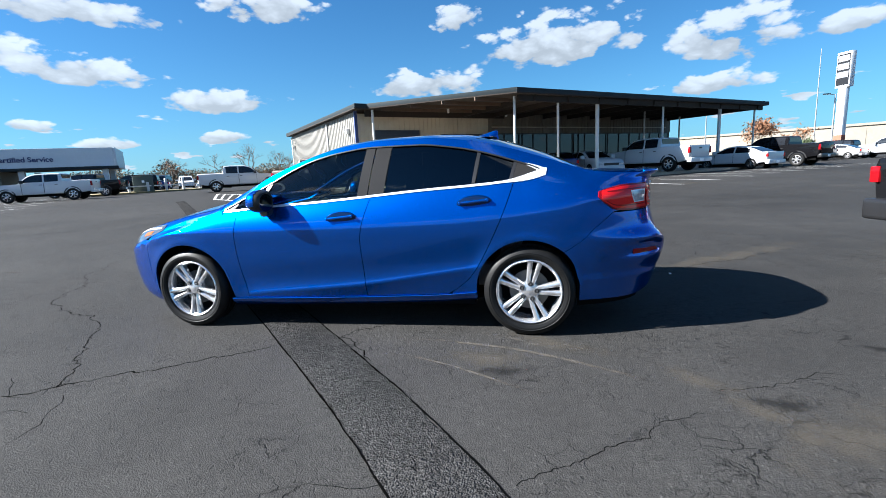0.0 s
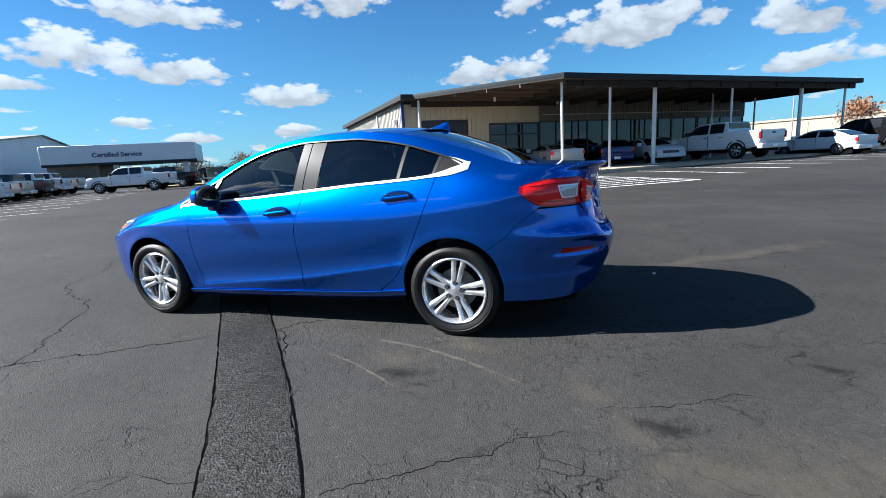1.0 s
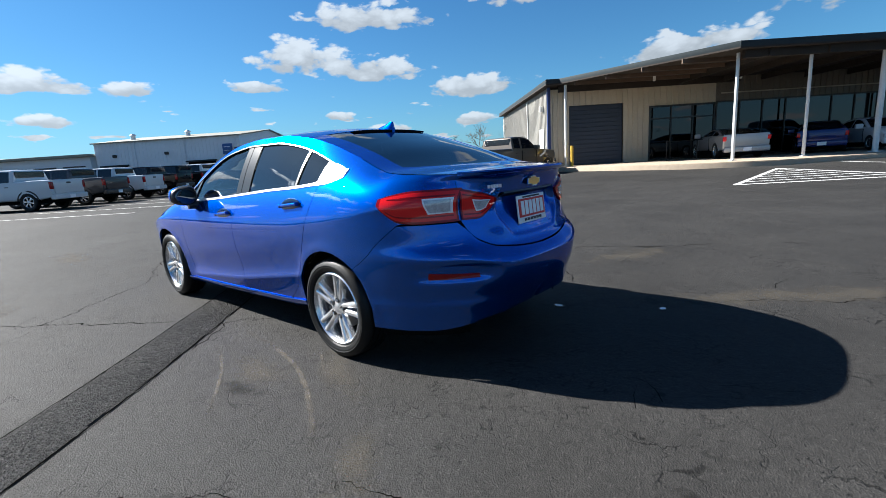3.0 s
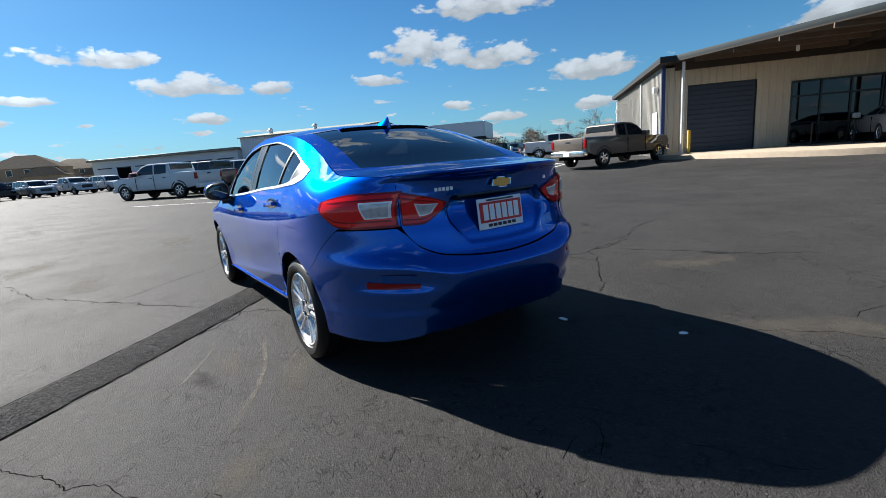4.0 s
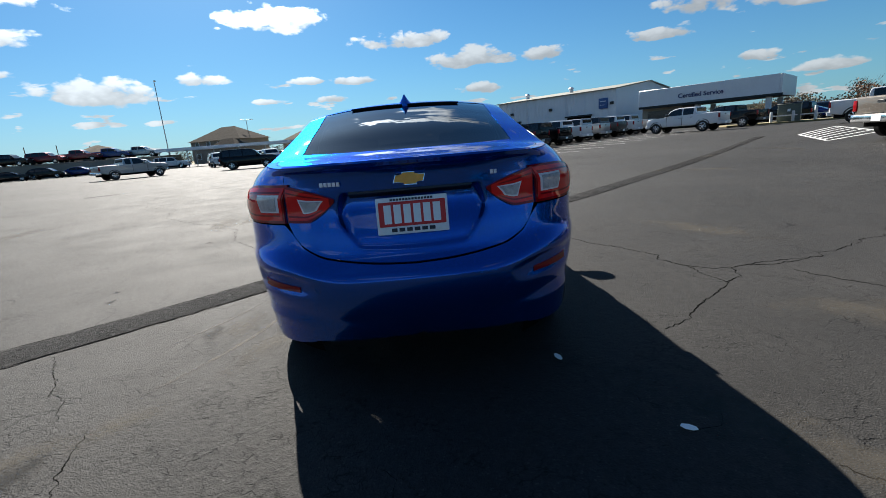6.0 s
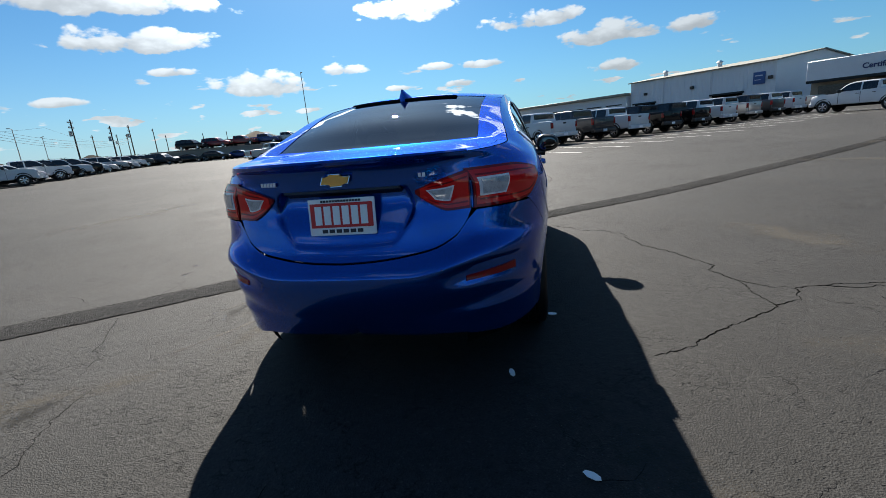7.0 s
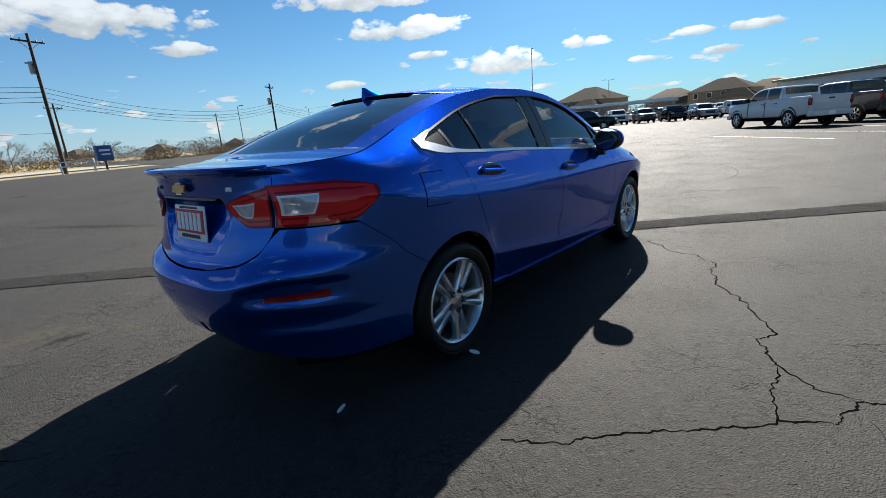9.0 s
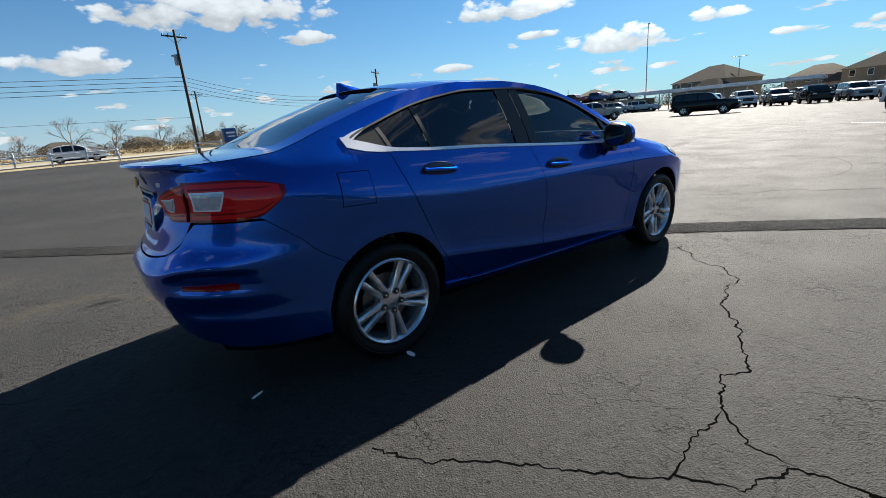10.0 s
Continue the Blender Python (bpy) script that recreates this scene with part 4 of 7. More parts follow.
            for k, me in wheel.items():
                if k in ("wheel_nut", "nut_pocket"):
                    for i in range(5):
                        b = math.radians(90 + 72 * i)
                        shared(k, me, w, pose(.0545 * math.cos(b), -.0005, .0545 * math.sin(b)))
                else:
                    shared(k, me, w, None, {"rim": "silver five twin-spoke alloy rim", "tyre": "black rubber tyre"}.get(k, ""))
        # rear lamp on the body
        lx0, lx1 = 1.872, station(.572, .95)
        lt = K((1.86, .982), (1.95, 1.004), (2.06, 1.020), (2.3, 1.026))
        lb = K((1.86, .962), (1.93, .905), (2.0, .862), (2.10, .852), (2.3, .853))
        def lamp(u, v):
            x = lx0 + (lx1 - lx0) * u
            return skin(x, lb(x) + (lt(x) - lb(x)) * v, s)
        lampo = part("rear_lamp", sheet(lamp, steps(0, 1, 24), steps(0, 1, 8), offset=.010, depth=.02, inward=Vector((1.6, 0, .9))), M_RED_DEEP, car, "red tail lamp wrapping round the corner")
        part("lamp_core", sheet(lambda u, v: lamp(.06 + .925 * u, .07 + .86 * v), steps(0, 1, 22), steps(0, 1, 6), offset=.0118, depth=.004, inward=Vector((1.6, 0, .9))), M_RED, lampo, "bright red lens")
        for v0 in (.20, .80):
            part("light_guide", sheet(lambda u, v: lamp(.16 + .80 * u, v0 - .022 + .044 * v), steps(0, 1, 16), [0, 1], offset=.0128, depth=.003, inward=Vector((1.6, 0, .9))), M_RED_DEEP, lampo)
        part("lamp_clear_panel", sheet(lambda u, v: lamp(.635 + .325 * u + .08 * (1 - v) * (1 - u), .285 + .46 * v), steps(0, 1, 8), steps(0, 1, 4), offset=.0135, depth=.006, inward=Vector((1.6, 0, .9))), M_LENS_FRAME, lampo, "bright frame of the clear lens")
        part("lamp_clear_panel", sheet(lambda u, v: lamp(.660 + .277 * u + .07 * (1 - v) * (1 - u), .33 + .37 * v), steps(0, 1, 8), steps(0, 1, 4), offset=.0165, depth=.006, inward=Vector((1.6, 0, .9))), M_CLEAR, lampo, "clear reversing lens")
        # bumper reflector in its scoop
        def refl(u, v):
            y = .53 + .20 * u
            z = .562 + .010 * u + (.036 - .012 * (1 - u)) * (v - .5)
            p = skin(station(y, z), z, s)
            return p
        part("bumper_reflector", sheet(refl, steps(0, 1, 14), steps(0, 1, 3), offset=.004, depth=.01, inward=Vector((1.5, 0, .6))), M_RED_DEEP, car, "dark red bumper reflector")
    # rear bumper, one piece round the tail
    xa = 1.588
    full = [(-1, xa + (station(.50, .6) - xa) * i / 34) for i in range(34)]
    mid = steps(-.50, .50, 36)
    allc = [("x", -1, x) for _, x in full] + [("y", 0, y) for y in mid] + [("x", 1, x) for _, x in full[::-1]]
    def bz(c):
        kind, s, val = c
        if kind == "x":
            x = val
            yy = abs(skin(x, .8)[1])
            hi = min(.845, .5995 + (x - 1.60) * .65)
            if yy < .60 and x > 2.0:
                hi = min(hi, boot_low(min(yy, .565)) - .006)
            lo = max(.256 + .045 * smooth01((.74 - yy) / .34), arch(x, AXLE) if x < AXLE + ARCH_R else 0)
            return lo, hi
        return .256 + .045 * smooth01((.74 - abs(val)) / .34), boot_low(min(abs(val), .565)) - .006
    def bump(u, v):
        c = allc[int(round(u))]
        lo, hi = bz(c)
        zl = ledge_z(abs(skin(c[2], .6)[1]) if c[0] == "x" else c[2])
        hs = [lo, min(max(.405, lo + .05 * (hi - lo)), hi - .2 * (hi - lo)), min(max(zl, lo + .15 * (hi - lo)), hi - .05 * (hi - lo)), hi]
        k = min(int(v), 2)
        z = hs[k] + (hs[k + 1] - hs[k]) * (v - k)
        if c[0] == "x":
            return skin(c[2], z, c[1])
        return skin(station(c[2], z), z, -1 if c[2] < 0 else 1) if abs(c[2]) > 1e-6 else (tail_x(z), 0, z)
    bumper = part("rear_bumper", sheet(bump, list(range(len(allc))), bands(14, 16, 14), depth=.006, inward=Vector((1.4, 0, .5))), BLUE, car)
    # boot lid: upright face with the plate hollow, and the deck
    hollow_w = K((.70, .235), (.72, .250), (.86, .338), (.94, .318), (.975, .305))
    cols = [-1 + 2 * c for c in sorted(set([.5 + d * k for d in (-.5, .5) for k in steps(0, .50, 12) + [.52, .54, .56, .58, .60] + steps(.62, 1, 16)]))]
    rows = steps(.665, .712, 5) + [.718, .724, .730, .738] + steps(.75, .94, 16) + [.950, .956, .9615, .967, .973] + steps(.98, 1.04, 8) + steps(1.045, 1.099, 13)
    def lid_face(u, v):
        c, zi = cols[int(round(u))], rows[int(round(v))]
        a, s = abs(c), (-1 if c < 0 else 1)
        w = hollow_w(min(max(zi, .70), .975))
        y = s * ((w - .034) * a / .5 if a <= .5 else (w - .034 + .034 * (a - .5) / .1 if a <= .6 else w + (.56 - w) * (a - .6) / .4))
        lo = boot_low(min(abs(y), .56)) + .002
        z = lo + (zi - .665) / (1.099 - .665) * (1.099 - lo)
        p = skin(station(y, z), z, s)
        deep = (.010 + .038 * smooth01((zi - .74) / .20)) * smooth01((.6 - a) / .1) * smooth01((zi - .712) / .026) * smooth01((.973 - zi) / .020)
        return (p[0] - deep, y, z)
    lid = part("boot_lid", sheet(lid_face, list(range(len(cols))), list(range(len(rows))), depth=.012, inward=Vector((1.4, 0, .7))), BLUE, car)
    xs_deck = steps(1.80, 2.355, 26)
    def lid_top(u, v):
        x = xs_deck[int(round(u))]
        q = -.93 + 1.86 * v
        p = top(x, q)
        lip = .008 * smooth01((x - 2.16) / .14)
        return (p[0] + lip * .8, p[1], p[2] + lip)
    part("boot_deck", sheet(lid_top, list(range(27)), steps(0, 1, 36), depth=.006, inward=Vector((1.6, 0, .6))), BLUE, lid)
    for s in (-1, 1):
        it = K((.33, .952), (.42, .985), (.556, 1.020))
        ib = K((.33, .942), (.40, .885), (.47, .853), (.556, .855))
        def lamp2(u, v):
            y = .335 + .221 * u
            return tail(s * y, ib(y) + (it(y) - ib(y)) * v)
        l2 = part("lid_lamp", sheet(lamp2, steps(0, 1, 16), steps(0, 1, 8), offset=.010, depth=.02, inward=Vector((1.4, 0, .9))), M_RED_DEEP, lid, "red lid lamp with clear centre")
        part("lamp_core", sheet(lambda u, v: lamp2(.09 + .885 * u, .07 + .86 * v), steps(0, 1, 14), steps(0, 1, 6), offset=.0118, depth=.004, inward=Vector((1.4, 0, .9))), M_RED, l2, "bright red lens")
        for v0 in (.18, .82):
            part("light_guide", sheet(lambda u, v: lamp2(.24 + .72 * u, v0 - .022 + .044 * v), steps(0, 1, 10), [0, 1], offset=.0128, depth=.003, inward=Vector((1.4, 0, .9))), M_RED_DEEP, l2)
        part("lamp_clear_panel", sheet(lambda u, v: lamp2(.20 + .53 * u + .15 * (1 - v) * (1 - u) - .09 * (1 - v) * u, .285 + .43 * v), steps(0, 1, 8), steps(0, 1, 4), offset=.0135, depth=.006, inward=Vector((1.4, 0, .9))), M_LENS_FRAME, l2, "bright frame of the clear lens")
        part("lamp_clear_panel", sheet(lambda u, v: lamp2(.25 + .44 * u + .14 * (1 - v) * (1 - u) - .08 * (1 - v) * u, .335 + .335 * v), steps(0, 1, 8), steps(0, 1, 4), offset=.0165, depth=.006, inward=Vector((1.4, 0, .9))), M_CLEAR, l2, "clear lens")
    # grip strip above the plate
    def grip(u, v):
        y = -.27 + .54 * u
        z = .950 + .022 * v
        p = tail(y, z)
        return (p[0] + .006, p[1], p[2])
    part("grip_strip", sheet(grip, steps(0, 1, 16), steps(0, 1, 2), depth=.01, offset=.004, inward=Vector((1.4, 0, .8))), M_TRIM, lid)
    # number plate
    plate = new("number_plate")
    plate.parent = lid
    plate["label"] = "white dealer plate with red panel and bars"
    plate.matrix_basis = pose(2.236, 0, .860, -6, 0, 90)
    part("plate_frame", boxed(-.157, .157, -.005, .004, -.081, .081, .006, 2), M_WHITE, plate)
    part("plate_panel", boxed(-.146, .146, -.008, -.004, -.046, .061, .003, 1), M_PLATE_RED, plate)
    lettering_bars(plate, .258, .082, 6, M_WHITE, "plate_bar", pose(0, -.0085, .0075))
    lettering_bars(plate, .20, .016, 6, M_PLATE_BLUE, "frame_bar", pose(0, -.006, -.062))
    lettering_bars(plate, .19, .009, 14, M_PLATE_BLUE, "frame_bar", pose(0, -.006, .070))
    # emblem, badges
    bm = bmesh.new()
    out = [(-.078, -.017), (-.026, -.017), (-.026, -.029), (.034, -.029), (.034, -.017), (.066, -.017), (.078, .017), (.026, .017), (.026, .029), (-.034, .029), (-.034, .017), (-.066, .017)]
    out = [(x * .86, z * .86) for x, z in out]
    prism(bm, out, -.006, .006, bevel=.003, seg=1)
    em = part("emblem", bm, M_GOLD, lid, "gold cross-shaped emblem with chrome rim")
    em.matrix_basis = Matrix.Translation((2.256, 0, 1.020)) @ Euler((0, radians(-8), 0)).to_matrix().to_4x4() @ pose(0, 0, 0, 0, 0, 90)
    bm = bmesh.new()
    prism(bm, [(x * 1.045, z * 1.10) for x, z in out], -.003, .004)
    part("emblem_rim", bm, M_CHROME, em)
    for y, w, n, name in ((-.345, .10, 5, "badge_bar"), (.37, .035, 2, "badge_bar")):
        p = tail(y, 1.018)
        lettering_bars(lid, w, .018, n, M_LENS_FRAME, name, Matrix.Translation((p[0] + .003, y, 1.016)) @ pose(0, 0, 0, 0, 0, 90 + (18 if y > 0 else -18)))
    # roof, glass, hood
    ws_b = lambda q: -1.085 + .10 * q * q
    ws_t = lambda q: -.205 + .05 * q * q
    bl_t = lambda q: 1.045 - .10 * abs(q) ** 2.2
    bl_b = lambda q: 1.785 - .10 * abs(q) ** 2.5
    QW = .90
    pane = K((1.0, .84), (1.72, .79))
    part("windscreen", sheet(lambda u, v: top(ws_b(-QW + 2 * QW * v) + (ws_t(-QW + 2 * QW * v) - ws_b(-QW + 2 * QW * v)) * u, -QW + 2 * QW * v), steps(0, 1, 20), steps(0, 1, 30), depth=0), M_GLASS_F, car, "clear raked windscreen")
    def rear_pane(u, v):
        c = 2 * v - 1
        x = bl_t(.84 * c) + (bl_b(.8 * c) - bl_t(.84 * c)) * u
        return top(x, c * pane(x))
    part("rear_window", sheet(rear_pane, steps(0, 1, 24), steps(0, 1, 34), depth=0, offset=-.003), M_GLASS_R, car, "dark tinted rear window")
    part("roof_panel", sheet(lambda u, v: top(ws_t(-1 + 2 * v) + .006 + (bl_t(-1 + 2 * v) - .012 - ws_t(-1 + 2 * v)) * u, -1 + 2 * v), steps(0, 1, 36), steps(0, 1, 30), depth=.01), BLUE, car)
    for s in (-1, 1):
        part("front_pillar", sheet(lambda u, v: top(-1.10 + (ws_t(1) + .02 + 1.10) * u, s * (QW + .005 + (1 - QW - .005) * v)), steps(0, 1, 20), steps(0, 1, 4), depth=.008), BLUE, car)
        part("rear_pillar", sheet(lambda u, v: (lambda x: top(x, s * (pane(x) + .004 + (.996 - pane(x)) * v)))(.955 + (1.797 - .955) * u), steps(0, 1, 24), steps(0, 1, 5), depth=.008), BLUE, car)
        part("deck_edge", sheet(lambda u, v: top(1.80 + (2.36 - 1.80) * u, s * (.935 + .065 * v)), steps(0, 1, 24), steps(0, 1, 4), depth=0), BLUE, car)
    part("window_cowl", sheet(lambda u, v: (lambda c: top(bl_b(.8 * c) + .003 + (1.794 - bl_b(.8 * c)) * u, c * .79))(2 * v - 1), steps(0, 1, 4), steps(0, 1, 30), depth=0), BLUE, car)
    lip_at = lambda u, v: top(bl_t(-.56 + 1.12 * v) - .012 + .05 * u, -.56 + 1.12 * v)
    part("roof_lip", sheet(lambda u, v: (lambda p: (p[0], p[1], p[2] + .003 + .009 * u))(lip_at(u, v)), steps(0, 1, 4), steps(0, 1, 24), depth=.004), BLUE, car, "blue spoiler lip above the rear window")
    part("brake_light", sheet(lambda u, v: (lambda p: (p[0] + .001 + .004 * u, p[1], p[2] + .009 - (.006 + .026 * min(1, 5 * v * (1 - v))) * u))(lip_at(1, v)), [0, .5, 1], steps(0, 1, 24), depth=0), M_LIP, car, "black brake-light strip under the lip")
    hood = part("hood", sheet(lambda u, v: top(-2.235 + (ws_b(-1 + 2 * v) - .006 + 2.235) * u, -.985 + 1.97 * v), steps(0, 1, 30), steps(0, 1, 30), depth=.012, inward=Vector((-1.6, 0, .4))), BLUE, car)
    part("grille", sheet(lambda u, v: skin(-2.2499 + .10 * abs(u), .36 + .30 * v, -1 if u < 0 else 1) if u else (nose_x(.36 + .3 * v), 0, .36 + .3 * v), steps(-1, 1, 24), steps(0, 1, 4), offset=.006, depth=.02, inward=Vector((-1.5, 0, .5))), M_TRIM, car)
    # aerial fin
    bm = bmesh.new()
    rings = []
    for i in range(9):
        t = i / 8
        x0, x1 = .915 + .135 * t ** 1.4, 1.095 - .010 * t
        hw = .040 * (1 - t) ** 1.1 + .006
        ring = []
        for k in range(12):
            a = 2 * math.pi * k / 12
            x = (x0 + x1) / 2 + (x1 - x0) / 2 * math.cos(a)
            ring.append(bm.verts.new((x, hw * math.sin(a), (crown_z(x) - .004) * (1 - t) + (crown_z(1.0) + .050) * t)))
        rings.append(ring)
    for A, B in zip(rings, rings[1:]):
        for k in range(12):
            bm.faces.new((A[k], A[(k + 1) % 12], B[(k + 1) % 12], B[k]))
    bm.faces.new(rings[-1])
    part("roof_aerial", bm, BLUE, car, "blue shark-fin aerial")
    # fuel flap on the right flank
    def flap(u, v):
        x = 1.42 + .185 * u + .03 * (1 - v) * (u - .5) * .4
        return skin(x, .845 + .155 * v + .006 * u, 1)
    fr = sheet(flap, steps(0, 1, 10), steps(0, 1, 10), depth=.004, offset=.0006, inward=Vector((1.4, 0, .7)))
    part("fuel_flap_gap", fr, M_DARK, car)
    part("fuel_flap", sheet(lambda u, v: flap(.022 + .956 * u, .022 + .956 * v), steps(0, 1, 10), steps(0, 1, 10), depth=.004, offset=.0022, inward=Vector((1.4, 0, .7))), BLUE, car)
    # dark shell inside the gaps, floor pan and cabin
    for s in (-1, 1):
        def shell(u, v):
            x = -2.2 + 4.45 * u
            lo = max(.20, arch(x, -AXLE) + .01 if abs(x + AXLE) < ARCH_R else 0, arch(x, AXLE) + .01 if abs(x - AXLE) < ARCH_R else 0)
            hi = min(dlo_low(min(max(x, -.99), 1.4)) - .012 if -.95 < x < 1.42 else rail_z(x) - .03, 2)
            p = skin(x, lo + (hi - lo) * v, s)
            k = 1 - .035 / max(.2, abs(p[1])) if abs(p[1]) > .04 else 1
            return (p[0] - .03 * (1 if x > 1.9 else (-1 if x < -1.9 else 0)), p[1] * k, p[2])
        part("inner_panel", sheet(shell, steps(0, 1, 120), steps(0, 1, 8), depth=0), M_DARK, car)
    bm = bmesh.new()
    box(bm, -1.9, 1.7, -.57, .57, .19, .23)
    box(bm, -.96, .96, -.76, .76, .195, .23)
    box(bm, 1.60, 1.98, -.45, .45, .25, .29)
    box(bm, -2.0, -1.75, -.5, .5, .20, .24)
    part("floor_pan", bm, M_DARK, car)
    bm = bmesh.new()
    box(bm, -.98, -.62, -.74, .74, .62, .93, .06, 3)
    box(bm, -.70, -.50, -.16, .16, .3, .85, .04, 2)
    part("dashboard", bm, M_INTERIOR, car)
    bm = bmesh.new()
    n = 28
    for i in range(n):
        a, b = 2 * math.pi * i / n, 2 * math.pi * (i + 1) / n
        m = pose(-.42, -.37, .84, 0, -66, 0)
        rod(bm, m @ Vector((.185 * math.cos(a), .185 * math.sin(a), 0)), m @ Vector((.185 * math.cos(b), .185 * math.sin(b), 0)), .015, n=8, caps=False)
    box(bm, -.05, .05, -.17, .17, -.02, .01, .01, 1, pose(-.42, -.37, .84, 0, -66, 0))
    part("steering_wheel", bm, M_INTERIOR, car)
    for x, y in ((.0, -.37), (.0, .37), (.92, -.40), (.92, .40), (.92, 0)):
        bm = bmesh.new()
        box(bm, -.28, .25, -.25, .25, .30, .48, .06, 3, pose(x, y, 0))
        box(bm, -.07, .07, -.24, .24, -.05, .60, .06, 3, pose(x + .26, y, .45, 0, 16, 0))
        if abs(y) > .1:
            box(bm, -.05, .05, -.13, .13, .62, .80, .045, 3, pose(x + .26, y, .45, 0, 16, 0))
        part("seat", bm, M_SEAT, car)
    part("parcel_shelf", boxed(1.22, 1.84, -.62, .62, 1.0, 1.03, .01, 1), M_INTERIOR, car)
    part("headlining", sheet(lambda u, v: (lambda p: (p[0], p[1] * .95, p[2] - .03))(top(-.15 + 1.15 * u, -.97 + 1.94 * v)), steps(0, 1, 10), steps(0, 1, 10), depth=0), M_SEAT, car)
    return car


sedan = build_sedan()


# ---- the ground ----
def terrain(name, xs, ys, dz, mat):
    vs = [(x, y, ground_z(x, y) + dz) for x in xs for y in ys]
    n = len(ys)
    fs = [(i * n + j, (i + 1) * n + j, (i + 1) * n + j + 1, i * n + j + 1) for i in range(len(xs) - 1) for j in range(n - 1)]
    me = bpy.data.meshes.new(name)
    me.from_pydata(vs, [], fs)
    finish(me, mat)
    return new(name, me)


far = [-2500, -1200, -600, -300, -200, -150]
tagged(terrain("ground", far + steps(-140, 140, 56) + [-v for v in far[::-1]], far + steps(-140, 140, 70) + [-v for v in far[::-1]], -0.03, M_GRASS), "dry grassland round the car lot", "ground", kind="structure")
tagged(terrain("pavement", steps(-110, 120, 92), steps(-44, 130, 145), 0.0, M_ASPHALT), "worn grey asphalt of the dealer's lot", "asphalt lot", kind="structure")


def ribbon(name, pts, width, dz, mat, jag=0.0, cuts=0, parent=None, taper=False):
    """A flat strip laid along the ground through pts; jag breaks its course up."""
    P = [Vector((x, y, 0)) for x, y in pts]
    for k in range(cuts):
        Q = [P[0]]
        for a, b in zip(P, P[1:]):
            d = b - a
            side = Vector((-d.y, d.x, 0))
            if d.length < .024:
                Q.append(b)
                continue
            Q += [a + d * random.uniform(.40, .60) + side * max(-.3, min(.3, random.gauss(0, jag * (.35 if k < 2 else 1.0)))), b]
        P = Q
    bm = bmesh.new()
    prev = None
    for i, p in enumerate(P):
        d = (P[min(i + 1, len(P) - 1)] - P[max(i - 1, 0)])
        s = Vector((-d.y, d.x, 0)).normalized()
        w = width * (max(.3, .85 + .75 * noise.noise(p * 9)) * random.uniform(.75, 1.2) if cuts else 1) * (min(1, (len(P) - 1 - i) / 6 + .15) if taper else 1)
        row = [bm.verts.new((q.x, q.y, ground_z(q.x, q.y) + dz)) for q in (p - s * w / 2, p + s * w / 2)]
        if prev:
            bm.faces.new((prev[0], row[0], row[1], prev[1]))
        prev = row
    return part(name, bm, mat, parent)


# a trench patch runs under the car
strip_x = K((-9, 9.3), (0, 3.3), (2.22, 1.83), (4.02, .67), (5.35, -.25), (7.89, -2.02), (10.59, -3.74), (12.82, -5.3), (17.56, -8.6), (28.92, -16.5))
strip_y = K((-9, -11.8), (0, -5.05), (2.22, -3.39), (4.02, -2.02), (5.35, -1.06), (7.89, .765), (10.59, 2.85), (12.82, 4.45), (17.56, 7.85), (28.92, 16.0))


def along_strip(s, off):
    d = Vector((strip_x(s + .2) - strip_x(s - .2), strip_y(s + .2) - strip_y(s - .2), 0)).normalized()
    return (strip_x(s) + d.y * off, strip_y(s) - d.x * off)


bm = bmesh.new()
prev = None
for i in range(431):
    s = -9 + 37.9 * i / 430
    row = []
    for k, q in enumerate((-.186 + random.gauss(0, .007), -.172, 0, .172, .188 + random.gauss(0, .011))):
        x, y = along_strip(s, q)
        row.append(bm.verts.new((x, y, ground_z(x, y) + (.0035 if k in (0, 4) else .006))))
    if prev:
        for a in range(4):
            bm.faces.new((prev[a], row[a], row[a + 1], prev[a + 1]))
    prev = row
tagged(part("asphalt_patch", bm, M_PATCH), "long rough strip of patched asphalt", "asphalt patch", kind="structure")
for off in (-.19, .192):
    tagged(ribbon("patch_joint", [along_strip(s, off) for s in steps(-9, 28.9, 80)], .011, .0048, M_CRACK, .018, 4), "dark joint along the asphalt patch", "joint", kind="structure")

CRACKS = [
    [(-2.3, -2.6), (-1.64, -2.1), (-1.42, -1.95), (-1.09, -1.72), (-.73, -1.43), (-.41, -1.2)],
    [(-1.42, -1.95), (-1.64, -1.64), (-1.99, -1.27), (-2.29, -.9), (-2.94, -.63), (-3.62, -.29), (-4.0, .4), (-5.2, 1.98)],
    [(1.34, -2.42), (1.55, -2.26), (1.76, -2.09), (2.01, -1.88), (2.23, -1.8)],
    [(-.02, -1.01), (.08, -1.03), (.24, -1.22), (.37, -1.39)],
    [(-.02, -1.01), (.05, -.85), (.25, -.71)],
    [(-4.48, -4.1), (-2.8, -2.84), (-2.3, -2.6)],
    [(.83, 2.65), (.84, 3.02), (.58, 3.74), (.26, 4.82)],
]
